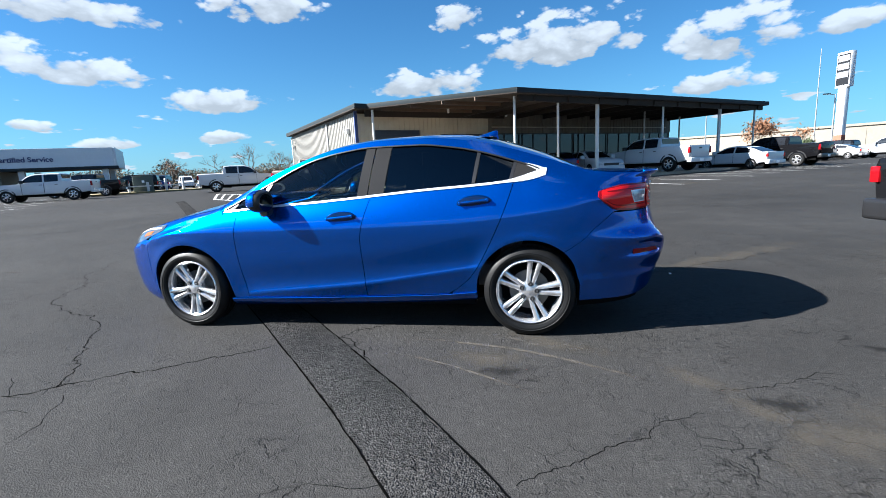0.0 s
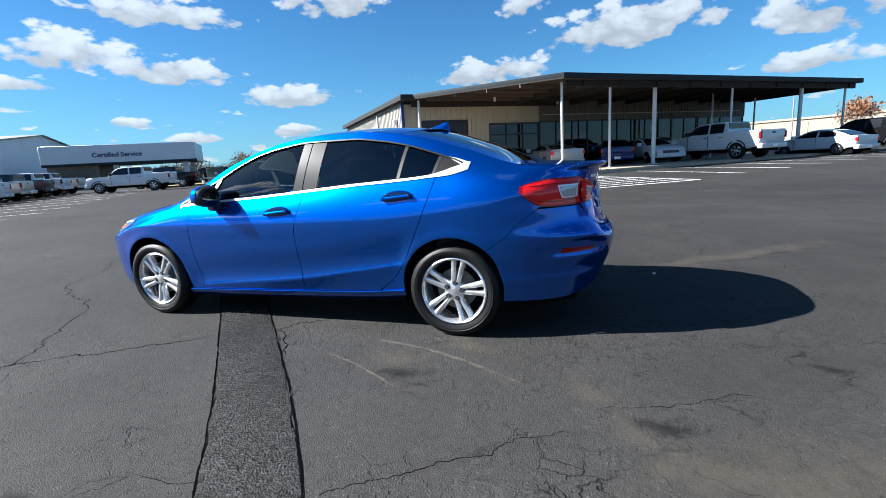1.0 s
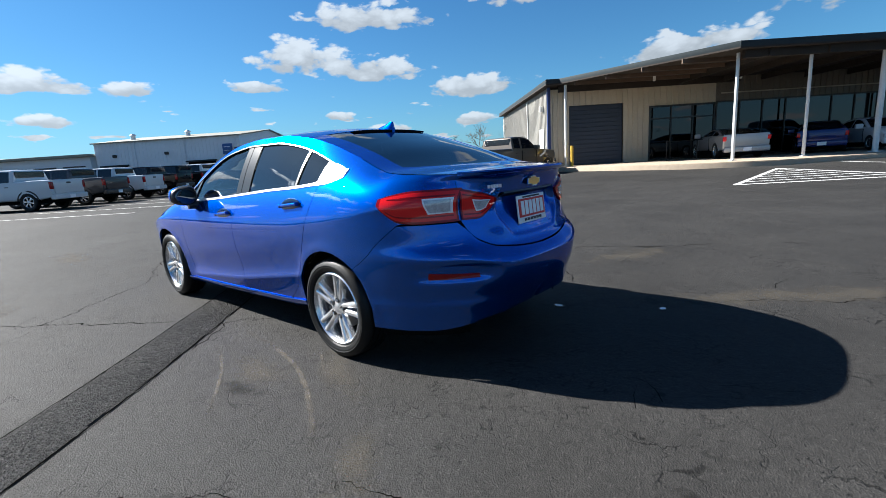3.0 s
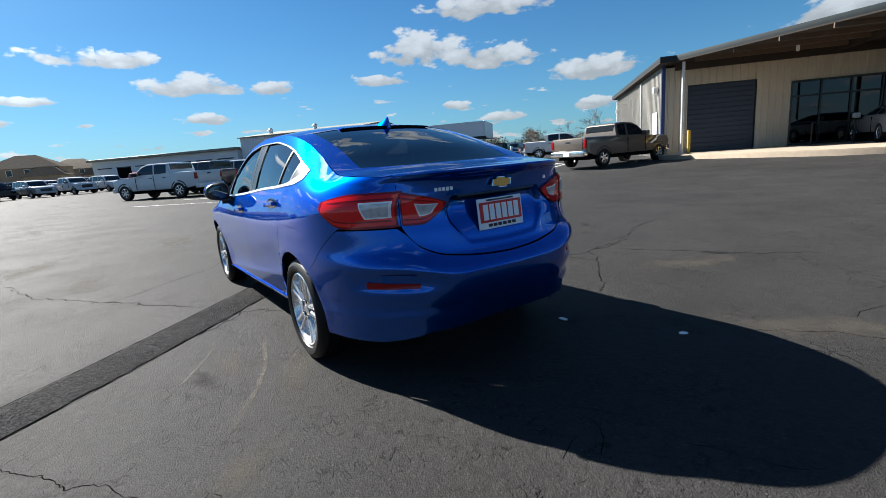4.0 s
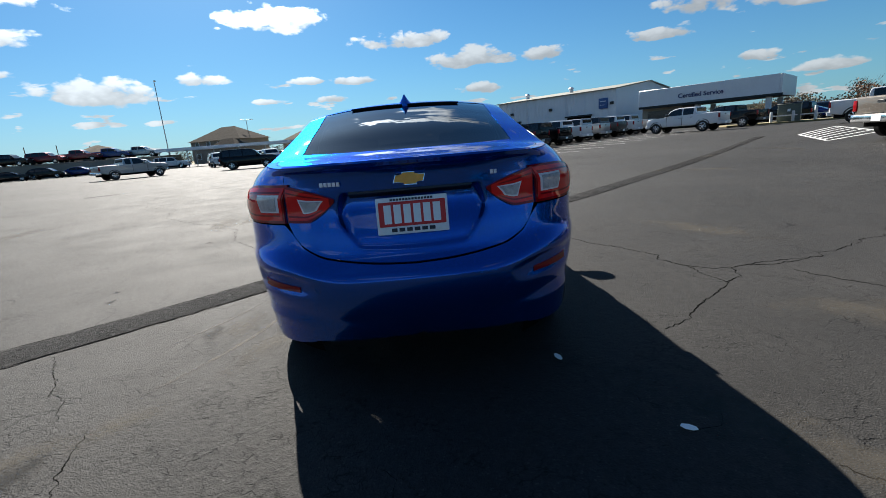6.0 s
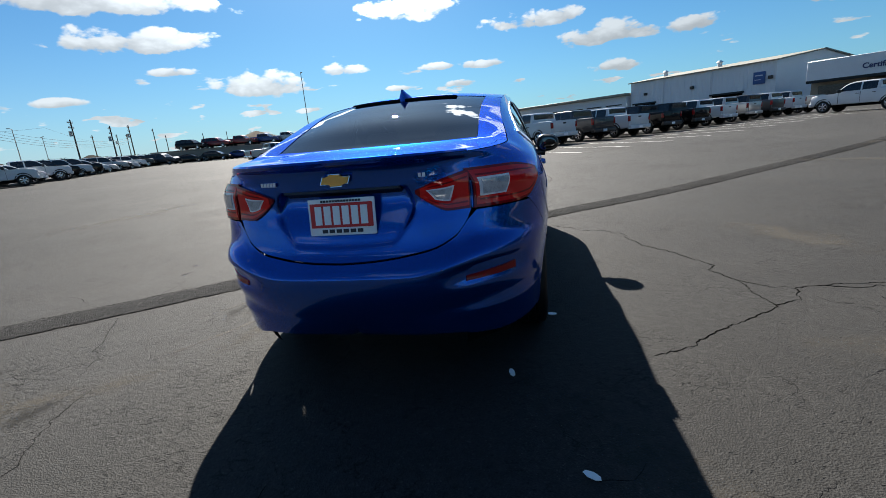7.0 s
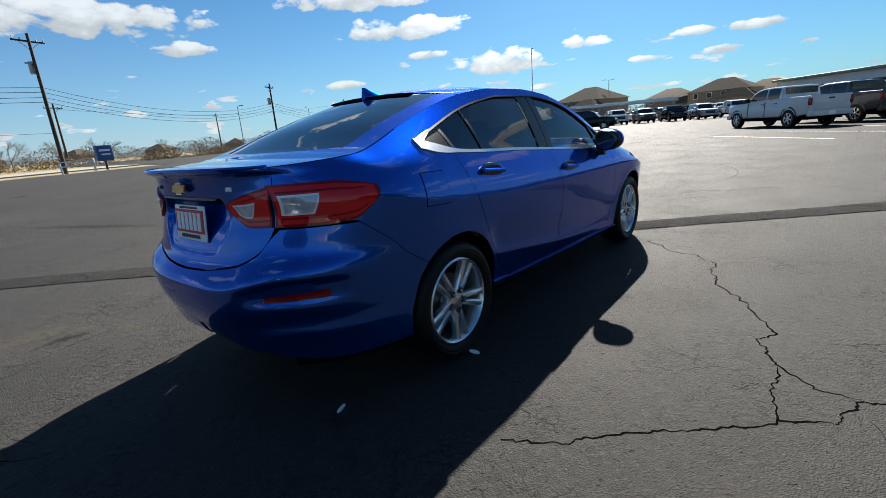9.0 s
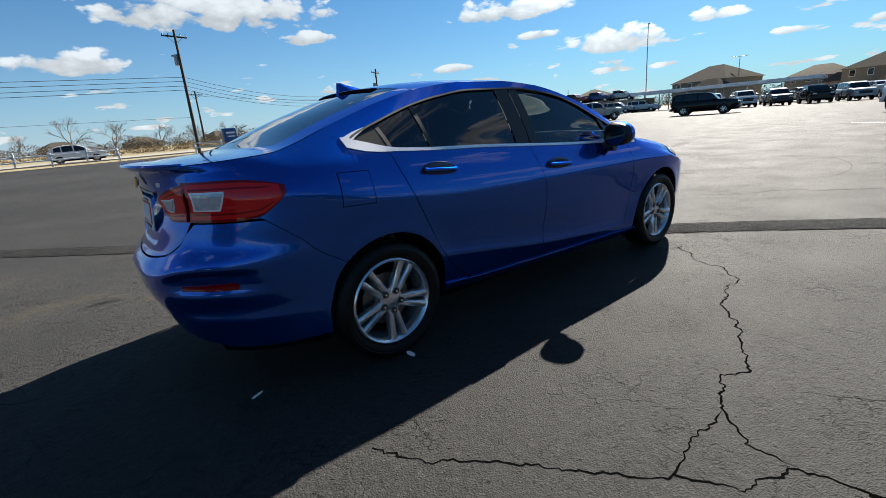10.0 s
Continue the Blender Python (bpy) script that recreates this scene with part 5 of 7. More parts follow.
CRACKS2 = [
    [(2.98, 1.36), (3.11, 1.48), (3.28, 1.62), (4.2, 2.3)],
    [(1.83, 1.39), (1.67, 1.63), (1.51, 1.81), (1.38, 1.98), (1.27, 2.13), (1.16, 2.22), (1.08, 2.39), (.85, 2.48), (.82, 2.62), (.80, 3.2)],
    [(-1.44, 1.04), (-.94, 1.59), (-.31, 1.82), (.11, 2.05), (.31, 2.16), (.43, 2.08), (.68, 2.18), (.84, 2.32), (.84, 2.48)],
    [(1.16, 2.22), (.93, 2.18), (.7, 2.19)],
    [(2.6, -1.9), (3.2, -2.3), (3.9, -2.2)],
    [(1.02, 2.84), (1.47, 3.02), (1.87, 3.22), (2.6, 3.7)],
    [(-4.48, -4.1), (-5.54, -4.97), (-8.89, -7.49), (-9.66, -7.82), (-12.84, -9.37), (-17, -13.7)],
    [(2.31, -1.56), (2.48, -1.51), (2.6, -1.48), (3.0, -1.3)],
]
for i, c in enumerate(CRACKS + CRACKS2):
    tagged(ribbon("asphalt_crack", c, .004 if c[0][0] > 1 and c[0][1] < -1 else .0085, .0013, M_CRACK, .15, 5, taper=True), "dark jagged crack in the asphalt", "crack", kind="structure")
rc = random.Random(7)
for i in range(46):
    a = rc.uniform(0, 6.283)
    r = rc.uniform(2.6, 7)
    x, y = r * math.cos(a), r * math.sin(a) * .8
    h = rc.uniform(0, 6.28)
    pts = [(x, y)]
    for k in range(rc.randint(2, 5)):
        h += rc.gauss(0, .6)
        pts.append((pts[-1][0] + .12 * math.cos(h), pts[-1][1] + .12 * math.sin(h)))
    tagged(ribbon("hairline_crack", pts, .0034, .0012, M_CRACK, .12, 2, taper=True), "fine crack in the asphalt", "crack", kind="structure")

# painted stalls
def line(a, b, w=.11):
    k = max(1, int(math.dist(a, b) / 1.5))
    pts = [(a[0] + (b[0] - a[0]) * i / k, a[1] + (b[1] - a[1]) * i / k) for i in range(k + 1)]
    return tagged(ribbon("parking_line", pts, w, .006, M_LINE), "worn white painted parking line", "road marking", kind="structure")


U, NV = (.743, .669), (.669, -.743)      # along the showroom, and out of its front
W0 = (-8.2, 19.6)


def site(u, n):
    return (W0[0] + U[0] * u + NV[0] * n, W0[1] + U[1] * u + NV[1] * n)


for i in range(9):
    line(site(8.0 + 2.35 * i, 13.4), site(8.0 + 2.35 * i, 8.4))
tri = [site(1.66, 12.66), site(5.5, 13.65), site(5.2, 9.3)]
for a, b in zip(tri, tri[1:] + tri[:1]):
    line(a, b, .13)
for i in range(1, 7):
    t = i / 7
    line(tuple(tri[0][k] + (tri[2][k] - tri[0][k]) * t for k in (0, 1)), tuple(tri[1][k] + (tri[2][k] - tri[1][k]) * t for k in (0, 1)), .1)
tq = [(-14.9, 16.5), (-10.8, 14.0), (-12.2, 17.4), (-19, 22)]
for a, b in zip(tq, tq[1:] + tq[:1]):
    line(a, b, .13)
for i in range(1, 6):
    t = i / 6
    line(tuple(tq[1][k] + (tq[0][k] - tq[1][k]) * t for k in (0, 1)), tuple(tq[2][k] + (tq[3][k] - tq[2][k]) * t for k in (0, 1)), .1)
for i in range(-1, 12):
    x, y = -17.0 - 2.08 * i * .83, 4.6 + 2.56 * i * .83
    line((x, y), (x - 4.8, y - 4.0))
# scraps on the asphalt
for i, (x, y, a) in enumerate(((2.05, .69, 20), (2.72, .995, 65), (1.308, .90, 100))):
    bm = bmesh.new()
    bmesh.ops.create_circle(bm, cap_ends=True, segments=7, radius=.022, matrix=pose(x, y, .012, 14, 6, a) @ Matrix.Diagonal((1.5, .6, 1, 1)))
    r = bmesh.ops.extrude_face_region(bm, geom=bm.faces[:])
    bmesh.ops.translate(bm, verts=[v for v in r["geom"] if isinstance(v, bmesh.types.BMVert)], vec=(0, 0, .003))
    tagged(part("paper_scrap", bm, M_WHITE), "small pale scrap lying on the asphalt", "litter", "scraps on the asphalt")

# ---- the showroom with its deep canopy ----
FLOOR = .45
SM = Matrix(((U[0], NV[0], 0, W0[0]), (U[1], NV[1], 0, W0[1]), (0, 0, 1, 0), (0, 0, 0, 1)))   # local: x along the front, y out of it
WALL_H, ROOF_Z = 4.30, 4.62
showroom = root("showroom_building", SM, "tan metal showroom with a deep dark canopy", "building")


def ribbed(x0, x1, y, z0, z1, axis="x", pitch=.30, proud=.035):
    """Upright metal siding with raised ribs; along x, or along y at a fixed x."""
    bm = bmesh.new()
    prof = []
    n = max(1, int(round(abs(x1 - x0) / pitch)))
    d = (x1 - x0) / n
    for i in range(n):
        a = x0 + d * i
        prof += [(a, 0), (a + d * .72, 0), (a + d * .78, proud), (a + d * .94, proud)]
    prof.append((x1, 0))
    lo = [bm.verts.new((a, y + b, z0) if axis == "x" else (y - b, a, z0)) for a, b in prof]
    hi = [bm.verts.new((a, y + b, z1) if axis == "x" else (y - b, a, z1)) for a, b in prof]
    for i in range(len(prof) - 1):
        bm.faces.new((lo[i], lo[i + 1], hi[i + 1], hi[i]))
    return bm


part("siding", ribbed(0, 1.05, 0, FLOOR, WALL_H), M_TAN, showroom)
part("siding", ribbed(1.05, 3.85, 0, 3.45, WALL_H), M_TAN, showroom)
part("siding", ribbed(3.85, 5.2, 0, FLOOR, WALL_H), M_TAN, showroom)
part("siding", ribbed(5.2, 8.6, 0, 3.22, 4.9), M_TAN, showroom)
part("siding", ribbed(-15.4, -.04, 0, .2, WALL_H + .1, "y"), M_TAN_LIGHT, showroom, "pale ribbed end wall")
part("back_wall", boxed(0, 27.5, -15.4, -15.2, .2, WALL_H), M_TAN, showroom)
part("end_wall", boxed(26.6, 26.8, -15.2, -.2, .2, WALL_H), M_TAN, showroom)
part("corner_trim", boxed(-.07, .08, -.05, .07, .3, WALL_H + .15), M_BLUE_TRIM, showroom, "navy corner trim")
for y in (-5.2, -15.35):
    part("downpipe", boxed(-.09, -.035, y - .05, y + .05, .3, WALL_H), M_POST, showroom)
part("side_door", boxed(-.075, -.036, -1.9, -.95, .35, 2.45, .01, 1), M_WALLWHITE, showroom, "white side door")
for y in (-1.1, -14.6):
    part("wall_lamp", boxed(-.22, -.036, y - .15, y + .15, 3.35, 3.62, .03, 2), M_POST, showroom)
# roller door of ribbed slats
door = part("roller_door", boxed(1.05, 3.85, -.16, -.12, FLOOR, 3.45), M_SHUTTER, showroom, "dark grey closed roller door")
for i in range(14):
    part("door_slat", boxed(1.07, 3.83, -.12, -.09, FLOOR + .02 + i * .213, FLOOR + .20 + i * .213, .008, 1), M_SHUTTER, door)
# shopfront
part("inner_wall", boxed(5.2, 26.6, -6.2, -6.0, FLOOR, WALL_H), M_WALL_TAN, showroom)
part("inner_floor", boxed(0, 26.6, -15, 0, .2, FLOOR - .004), M_CONCRETE, showroom)
# the canopy's shade on this wall is put into its siding colour
part("upper_wall", ribbed(8.6, 26.7, 0, 3.25, 4.5), M_TAN_SHADED, showroom, "ribbed wall above the shopfront")
bm = bmesh.new()
rod(bm, (8.8, .12, 3.62), (26, .12, 3.62), .03, n=8)
part("conduit", bm, M_TAN, showroom)


def shopfront(x0, x1, n, z1, mid=None):
    w = (x1 - x0) / n
    for i in range(n + 1):
        x = x0 + i * w
        part("mullion", boxed(x - .035, x + .035, -.07, .05, FLOOR, z1, .006, 1), M_MULLION, showroom)
    for z in (FLOOR + .05, z1 - .04) + ((mid,) if mid else ()):
        part("transom", boxed(x0 + .035, x1 - .035, -.06, .04, z - .04, z + .04), M_MULLION, showroom)
    for i in range(n):
        g = part("pane", boxed(x0 + i * w + .035, x0 + (i + 1) * w - .035, -.012, -.004, FLOOR + .09, z1 - .08), M_STORE, showroom)
        g.visible_shadow = False


shopfront(5.2, 8.55, 3, 3.2, 2.55)
shopfront(8.65, 26.55, 15, 3.25)
# canopy: roof slab, fascia, rafters, posts
RA, RB, RC = (.30, 1.0), (5.2, 7.05), (27.2, 7.0)
bm = bmesh.new()
plan = [(-.35, 1.0), RA, RB, RC, (27.2, -15.8), (-.35, -15.8)]
lo = [bm.verts.new((x, y, ROOF_Z - .20)) for x, y in plan]
hi = [bm.verts.new((x, y, ROOF_Z)) for x, y in plan]
bm.faces.new(lo[::-1])
ap = bm.verts.new((13, -7.5, ROOF_Z + .5))
for i in range(6):
    bm.faces.new((lo[i], lo[(i + 1) % 6], hi[(i + 1) % 6], hi[i]))
    bm.faces.new((hi[i], hi[(i + 1) % 6], ap))
# shade under the canopy is in the soffit colour of roof, rafters and beams
part("roof", bm, M_SOFFIT, showroom, "low metal roof, its underside coloured dark for shade")
for a, b in ((RA, RB), (RB, RC), ((-.35, -15.8), (-.35, 1.0)), ((-.35, 1.0), RA)):
    d = Vector((b[0] - a[0], b[1] - a[1], 0))
    m = Matrix.Translation((a[0], a[1], ROOF_Z)) @ Matrix.Rotation(math.atan2(d.y, d.x), 4, "Z")
    part("gutter", boxed(-.02, d.length + .02, -.12, .004, -.16, .06, .03, 2, m), M_ROOF_DARK, showroom, "dark gutter edge")
for i in range(10):
    x = 6.5 + i * 2.2
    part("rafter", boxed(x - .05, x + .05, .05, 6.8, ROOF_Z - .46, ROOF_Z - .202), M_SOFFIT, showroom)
for i in range(4):
    y = 1.5 + i * 1.35
    part("purlin", boxed(.9 + 1.0 * i, 6.4, y - .04, y + .04, ROOF_Z - .36, ROOF_Z - .203), M_PURLIN, showroom)
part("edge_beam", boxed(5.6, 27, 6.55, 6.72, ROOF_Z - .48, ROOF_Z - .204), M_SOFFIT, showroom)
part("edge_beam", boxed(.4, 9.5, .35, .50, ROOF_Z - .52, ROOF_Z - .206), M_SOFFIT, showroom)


def post(x, y, r, gutter=False):
    bm = bmesh.new()
    rod(bm, (x, y, .30), (x, y, ROOF_Z - .24), r, n=14)
    if gutter:
        rod(bm, (x, y, ROOF_Z - .35), (x + .12, y + .25, ROOF_Z - .12), r * .9, n=10)
    box(bm, x - r * 1.6, x + r * 1.6, y - r * 1.6, y + r * 1.6, .30, .47)
    part("canopy_post", bm, M_POST, showroom)


post(.62, .92, .065)
for x, g in ((5.55, 0), (8.3, 0), (11.1, 1), (16.6, 0), (22.4, 1), (26.6, 0)):
    post(x, 6.4, .10 if g else .06, bool(g))
post(19.5, 3.0, .055), post(24.6, 2.2, .055)
for x, y in ((4.2, 2.6), (8.8, 1.6)):
    part("hanging_lamp", boxed(x - .05, x + .05, y - .05, y + .05, ROOF_Z - .55, ROOF_Z - .2, .03, 2), M_POST, showroom)
bm = bmesh.new()
rod(bm, (.85, 1.15, .3), (.85, 1.15, 1.45), .07, n=14)
tagged(part("bollard", bm, M_YELLOW), "yellow steel bollard beside the roller door", "bollard").matrix_basis = SM
# apron kerb along the front
bm = bmesh.new()
pl = [(-.4, 1.6), (3.6, 6.8), (6.0, 8.2), (27.5, 8.0), (27.5, -.1), (.0, -.1), (-.4, .5)]
a = [bm.verts.new((x, y, .10)) for x, y in pl]
b = [bm.verts.new((x, y, FLOOR - .01)) for x, y in pl]
bm.faces.new(b)
for i in range(len(pl)):
    bm.faces.new((a[i], a[(i + 1) % len(pl)], b[(i + 1) % len(pl)], b[i]))
bmesh.ops.bevel(bm, geom=[e for e in bm.edges if abs(e.verts[0].co.z - e.verts[1].co.z) < .01 and e.verts[0].co.z > .3], offset=.03, segments=2, affect="EDGES")
ap = tagged(part("pavement_apron", bm, M_CONCRETE), "buff concrete apron with a raised kerb", "pavement", kind="structure")
ap.matrix_basis = SM
# handrail at the shopfront
rail = root("handrail", SM, "dark tubular handrail by the shopfront", "railing")
bm = bmesh.new()
rod(bm, (5.4, 1.5, FLOOR + .9), (8.4, 1.5, FLOOR + .9), .025)
part("rail", bm, M_MULLION, rail)
for x in (5.4, 6.9, 8.4):
    bm = bmesh.new()
    rod(bm, (x, 1.5, FLOOR - .02), (x, 1.5, FLOOR + .9), .025)
    part("rail_post", bm, M_MULLION, rail)


# ---- parked vehicles: local x forward, origin on the ground between the axles ----
PAINTS = {
    "white": car_paint("white_paint", (.58, .59, .60), 0, .4), "black": car_paint("black_paint", (.006, .006, .007), .0, .35, coat=.55),
    "grey": car_paint("grey_paint", (.050, .053, .060), .5, .4, coat=.7), "silver": car_paint("silver_paint", (.36, .36, .36), .6, .4),
    "pewter": car_paint("pewter_paint", (.13, .112, .095), .5, .42), "red": car_paint("dark_red_paint", (.16, .012, .014), .3, .4),
    "navy": car_paint("navy_paint", (.008, .022, .12), .3, .35),
}
SPEC = {
    # rear, front, half width, sill, belt rear, belt front, hood front, axles, tyre, cab base, cab roof, cab half widths, roof height
    "pickup": dict(x0=-2.85, x1=3.0, w=1.0, sill=.50, bed=1.38, belt=1.30, hood=1.24, nose=1.16, ax=(-1.65, 2.10), r=.42, base=(-1.12, 1.46), top=K((-1.12, 1.26), (-1.07, 1.78), (-.98, 1.90), (-.5, 1.93), (.3, 1.92), (.70, 1.84), (1.46, 1.25)), glass=((-.90, -.10), (.0, 1.16)), screen=(.80, 1.36), back=(-1.085, -1.075), wb=.95, wt=.80, h=1.93),
    "old_pickup": dict(x0=-2.70, x1=2.80, w=.98, sill=.50, bed=1.24, belt=1.18, hood=1.16, nose=1.08, ax=(-1.62, 1.98), r=.38, base=(-.82, 1.18), top=K((-.82, 1.14), (-.78, 1.66), (-.68, 1.76), (-.2, 1.79), (.3, 1.77), (.58, 1.69), (1.18, 1.14)), glass=((-.66, -.20), (-.06, .98)), screen=(.64, 1.12), back=(-.79, -.78), wb=.92, wt=.76, h=1.79),
    "suv": dict(x0=-2.55, x1=2.65, w=.99, sill=.45, bed=1.22, belt=1.20, hood=1.20, nose=1.05, ax=(-1.50, 1.55), r=.39, base=(-2.50, 1.18), top=K((-2.50, 1.16), (-2.40, 1.70), (-2.2, 1.83), (-1, 1.88), (.1, 1.86), (.48, 1.77), (1.18, 1.15)), glass=((-2.22, -1.62), (-1.54, -.50), (-.40, .92)), screen=(.54, 1.10), back=(-2.47, -2.40), wb=.92, wt=.78, h=1.87),
    "crossover": dict(x0=-2.20, x1=2.35, w=.92, sill=.38, bed=1.06, belt=1.02, hood=1.00, nose=.88, ax=(-1.32, 1.40), r=.35, base=(-2.14, 1.20), top=K((-2.14, 1.0), (-1.86, 1.34), (-1.4, 1.54), (-.5, 1.655), (.05, 1.63), (.45, 1.50), (1.20, .98)), glass=((-1.62, -1.10), (-1.02, -.22), (-.12, .92)), screen=(.46, 1.12), back=(-2.08, -1.72), wb=.86, wt=.68, h=1.66),
    "sedan": dict(x0=-2.30, x1=2.35, w=.90, sill=.30, bed=.98, belt=.94, hood=.92, nose=.76, ax=(-1.36, 1.42), r=.33, base=(-2.02, 1.16), top=K((-2.02, .94), (-1.35, 1.22), (-.85, 1.37), (-.2, 1.42), (.2, 1.37), (.60, 1.22), (1.16, .92)), glass=((-1.22, -.34), (-.24, .86)), screen=(.34, 1.08), back=(-1.88, -1.10), wb=.83, wt=.60, h=1.42),
    "coupe": dict(x0=-2.38, x1=2.40, w=.94, sill=.28, bed=1.02, belt=.98, hood=.90, nose=.74, ax=(-1.40, 1.41), r=.36, base=(-2.08, 1.0), top=K((-2.08, .98), (-1.3, 1.18), (-.7, 1.31), (-.2, 1.34), (.1, 1.30), (.5, 1.15), (1.0, .92)), glass=((-1.30, -.66), (-.56, .72)), screen=(.26, .92), back=(-1.95, -1.0), wb=.84, wt=.56, h=1.34),
}


def small_wheel_meshes():
    bm = bmesh.new()
    lathe(bm, [(.62, .25), (.74, .31), (.92, .30), (1.0, .22), (1.0, -.22), (.92, -.30), (.74, -.31), (.62, -.27)], 28)
    tyre = bpy.data.meshes.new("tyre")
    bm.to_mesh(tyre)
    bm.free()
    finish(tyre, M_RUBBER)
    bm = bmesh.new()
    lathe(bm, [(.55, .1), (.63, .2), (.63, -.26), (.58, -.27), (.55, -.2)], 28)
    for k in range(6):
        a = math.radians(60 * k + 15)
        c, t = Vector((math.cos(a), 0, math.sin(a))), Vector((-math.sin(a), 0, math.cos(a)))
        ring = []
        for r, hw, y in ((.10, .09, -.24), (.35, .075, -.25), (.60, .11, -.24)):
            ring.append([bm.verts.new(c * r + t * q * hw + Vector((0, y + d, 0))) for q, d in ((-1, 0), (1, 0), (1, .08), (-1, .08))])
        for A, B in zip(ring, ring[1:]):
            for i in range(4):
                bm.faces.new((A[i], A[(i + 1) % 4], B[(i + 1) % 4], B[i]))
    lathe(bm, [(.001, -.27), (.10, -.27), (.14, -.24), (.14, -.1)], 16)
    rim = bpy.data.meshes.new("rim")
    bmesh.ops.recalc_face_normals(bm, faces=bm.faces)
    bm.to_mesh(rim)
    bm.free()
    finish(rim, M_ALLOY)
    bm = bmesh.new()
    lathe(bm, [(.02, .0), (.60, .0)], 20)
    back = bpy.data.meshes.new("wheel_back")
    bm.to_mesh(back)
    bm.free()
    finish(back, M_DARK)
    return tyre, rim, back


WTYRE, WRIM, WBACK = small_wheel_meshes()


def outline(s):
    """Side outline of the lower body with its two wheel arches."""
    pts = []
    R = s["r"] * 1.17
    x0, x1, sill = s["x0"], s["x1"], s["sill"]
    rb, rf = s["base"]
    pts += [(x0 + .06, sill + .10), (x0, s["bed"] - .12), (x0 + .03, s["bed"])]
    if rb - x0 > .4:
        pts += [(rb - .02, s["bed"] + .01), (rb, s["belt"])]
    pts += [(rf, s["hood"] + .02), (rf + (x1 - rf) * .55, s["hood"] - .01), (x1 - .16, s["nose"] + .03), (x1 - .03, s["nose"] - .12), (x1, sill + .22), (x1 - .08, sill + .02)]
    for a in reversed(s["ax"]):
        for i in range(13):
            t = math.pi * i / 12
            z = s["r"] + R * math.sin(t)
            pts.append((a + R * math.cos(t), max(z, sill)))
    return pts


def build_vehicle(kind, paint, m, label, category, group):
    s = SPEC[kind]
    mat = PAINTS[paint]
    name = {"old_pickup": "pickup_truck", "pickup": "pickup_truck", "suv": "sport_utility_car", "crossover": "crossover_car", "sedan": "sedan_car", "coupe": "coupe_car"}[kind]
    car = root(name, m, label, category, group)
    w = s["w"]
    bm = bmesh.new()
    prism(bm, outline(s), -w, w, bevel=.075, seg=3)
    # tuck the flanks in towards the sill and shape the shoulders
    for v in bm.verts:
        t = (v.co.z - s["sill"]) / (s["belt"] - s["sill"])
        k = 1 - .035 * (1 - t) ** 2 - .05 * max(0, t - .75) * 2
        e = max(0, (abs(v.co.x) - (s["x1"] - .7)) / .7) if v.co.x > 0 else max(0, (abs(v.co.x) - (abs(s["x0"]) - .35)) / .35) * .5
        v.co.y *= k * (1 - .10 * e * e)
    part("body", bm, mat, car)
    part("underbody", boxed(s["x0"] + .25, s["x1"] - .25, -w * .80, w * .80, s["sill"] - .16, s["sill"] + .12), M_DARK, car)
    # wheel wells
    for a in s["ax"]:
        part("wheel_well", boxed(a - s["r"] * 1.12, a + s["r"] * 1.12, -w * .93, w * .93, s["r"], s["r"] * 2.12, .08, 2), M_DARK, car)
    # greenhouse: a crowned roof over flanks that lean inwards
    b0, b1 = s["base"]
    zb, hh, line_z = s["belt"] - .07, s["h"], s["top"]

    def wide(z):
        return s["wb"] + (s["wt"] - s["wb"]) * max(0.0, (z - zb) / (hh - zb)) ** 1.25

    def shell(u, v):
        x = b0 + (b1 - b0) * u
        zt = max(line_z(x), zb + .01)
        q = abs(v)
        if q >= 1:
            z = zb + (zt - .05 - zb) * (2 - q)
            y = wide(z)
        else:
            y = wide(zt - .05) * (q if q < .94 else .94 + .045 * (q - .94) / .06)
            z = zt - (.0 if q < .5 else .022 * ((q - .5) / .5) ** 3)
        return (x, math.copysign(y, v), z)

    ends = [0, .012, .03, .05, .07]
    us = ends + steps(.10, .90, 20) + [1 - e for e in ends[::-1]]
    vs = [-2, -1.6, -1.2, -1.0, -.97, -.94, -.8, -.5, -.2, .2, .5, .8, .94, .97, 1.0, 1.2, 1.6, 2]
    middle = Vector((0, 0, zb + .2))
    part("cab", sheet(shell, us, vs, depth=0, inward=middle), mat, car, sharp=50)
    for a, b in s["glass"]:
        for sy in (-1, 1):
            def pane(u, v):
                x = a + (b - a) * u
                lo = zb + .115
                z = lo + (max(line_z(x) - .085, lo + .004) - lo) * v
                return (x, sy * wide(z), z)
            part("side_window", sheet(pane, steps(0, 1, 12), steps(0, 1, 3), depth=.006, offset=.006, inward=middle), M_PANE, car)
    for nm, (xa, xb) in (("windscreen", s["screen"]), ("rear_window", s["back"])):
        if xb - xa < .05:
            zs = (zb + .11, hh - .10)
            part(nm, boxed(xa - .012, xb + .01, -wide(zs[1]) * .93, wide(zs[1]) * .93, zs[0], zs[1], .01, 1), M_PANE, car)
        else:
            part(nm, sheet(lambda u, v: shell((xa + (xb - xa) * u - b0) / (b1 - b0), -.86 + 1.72 * v), steps(0, 1, 10), steps(0, 1, 8), depth=.006, offset=.007, inward=middle), M_PANE, car)
    # seams of the doors
    for a, b in s["glass"][-2:]:
        x = b + .05
        for sy in (-1, 1):
            part("door_seam", boxed(x - .006, x + .006, sy * (w - .03), sy * (w + .002), s["sill"] + .06, s["belt"] - .04), M_DARK, car)
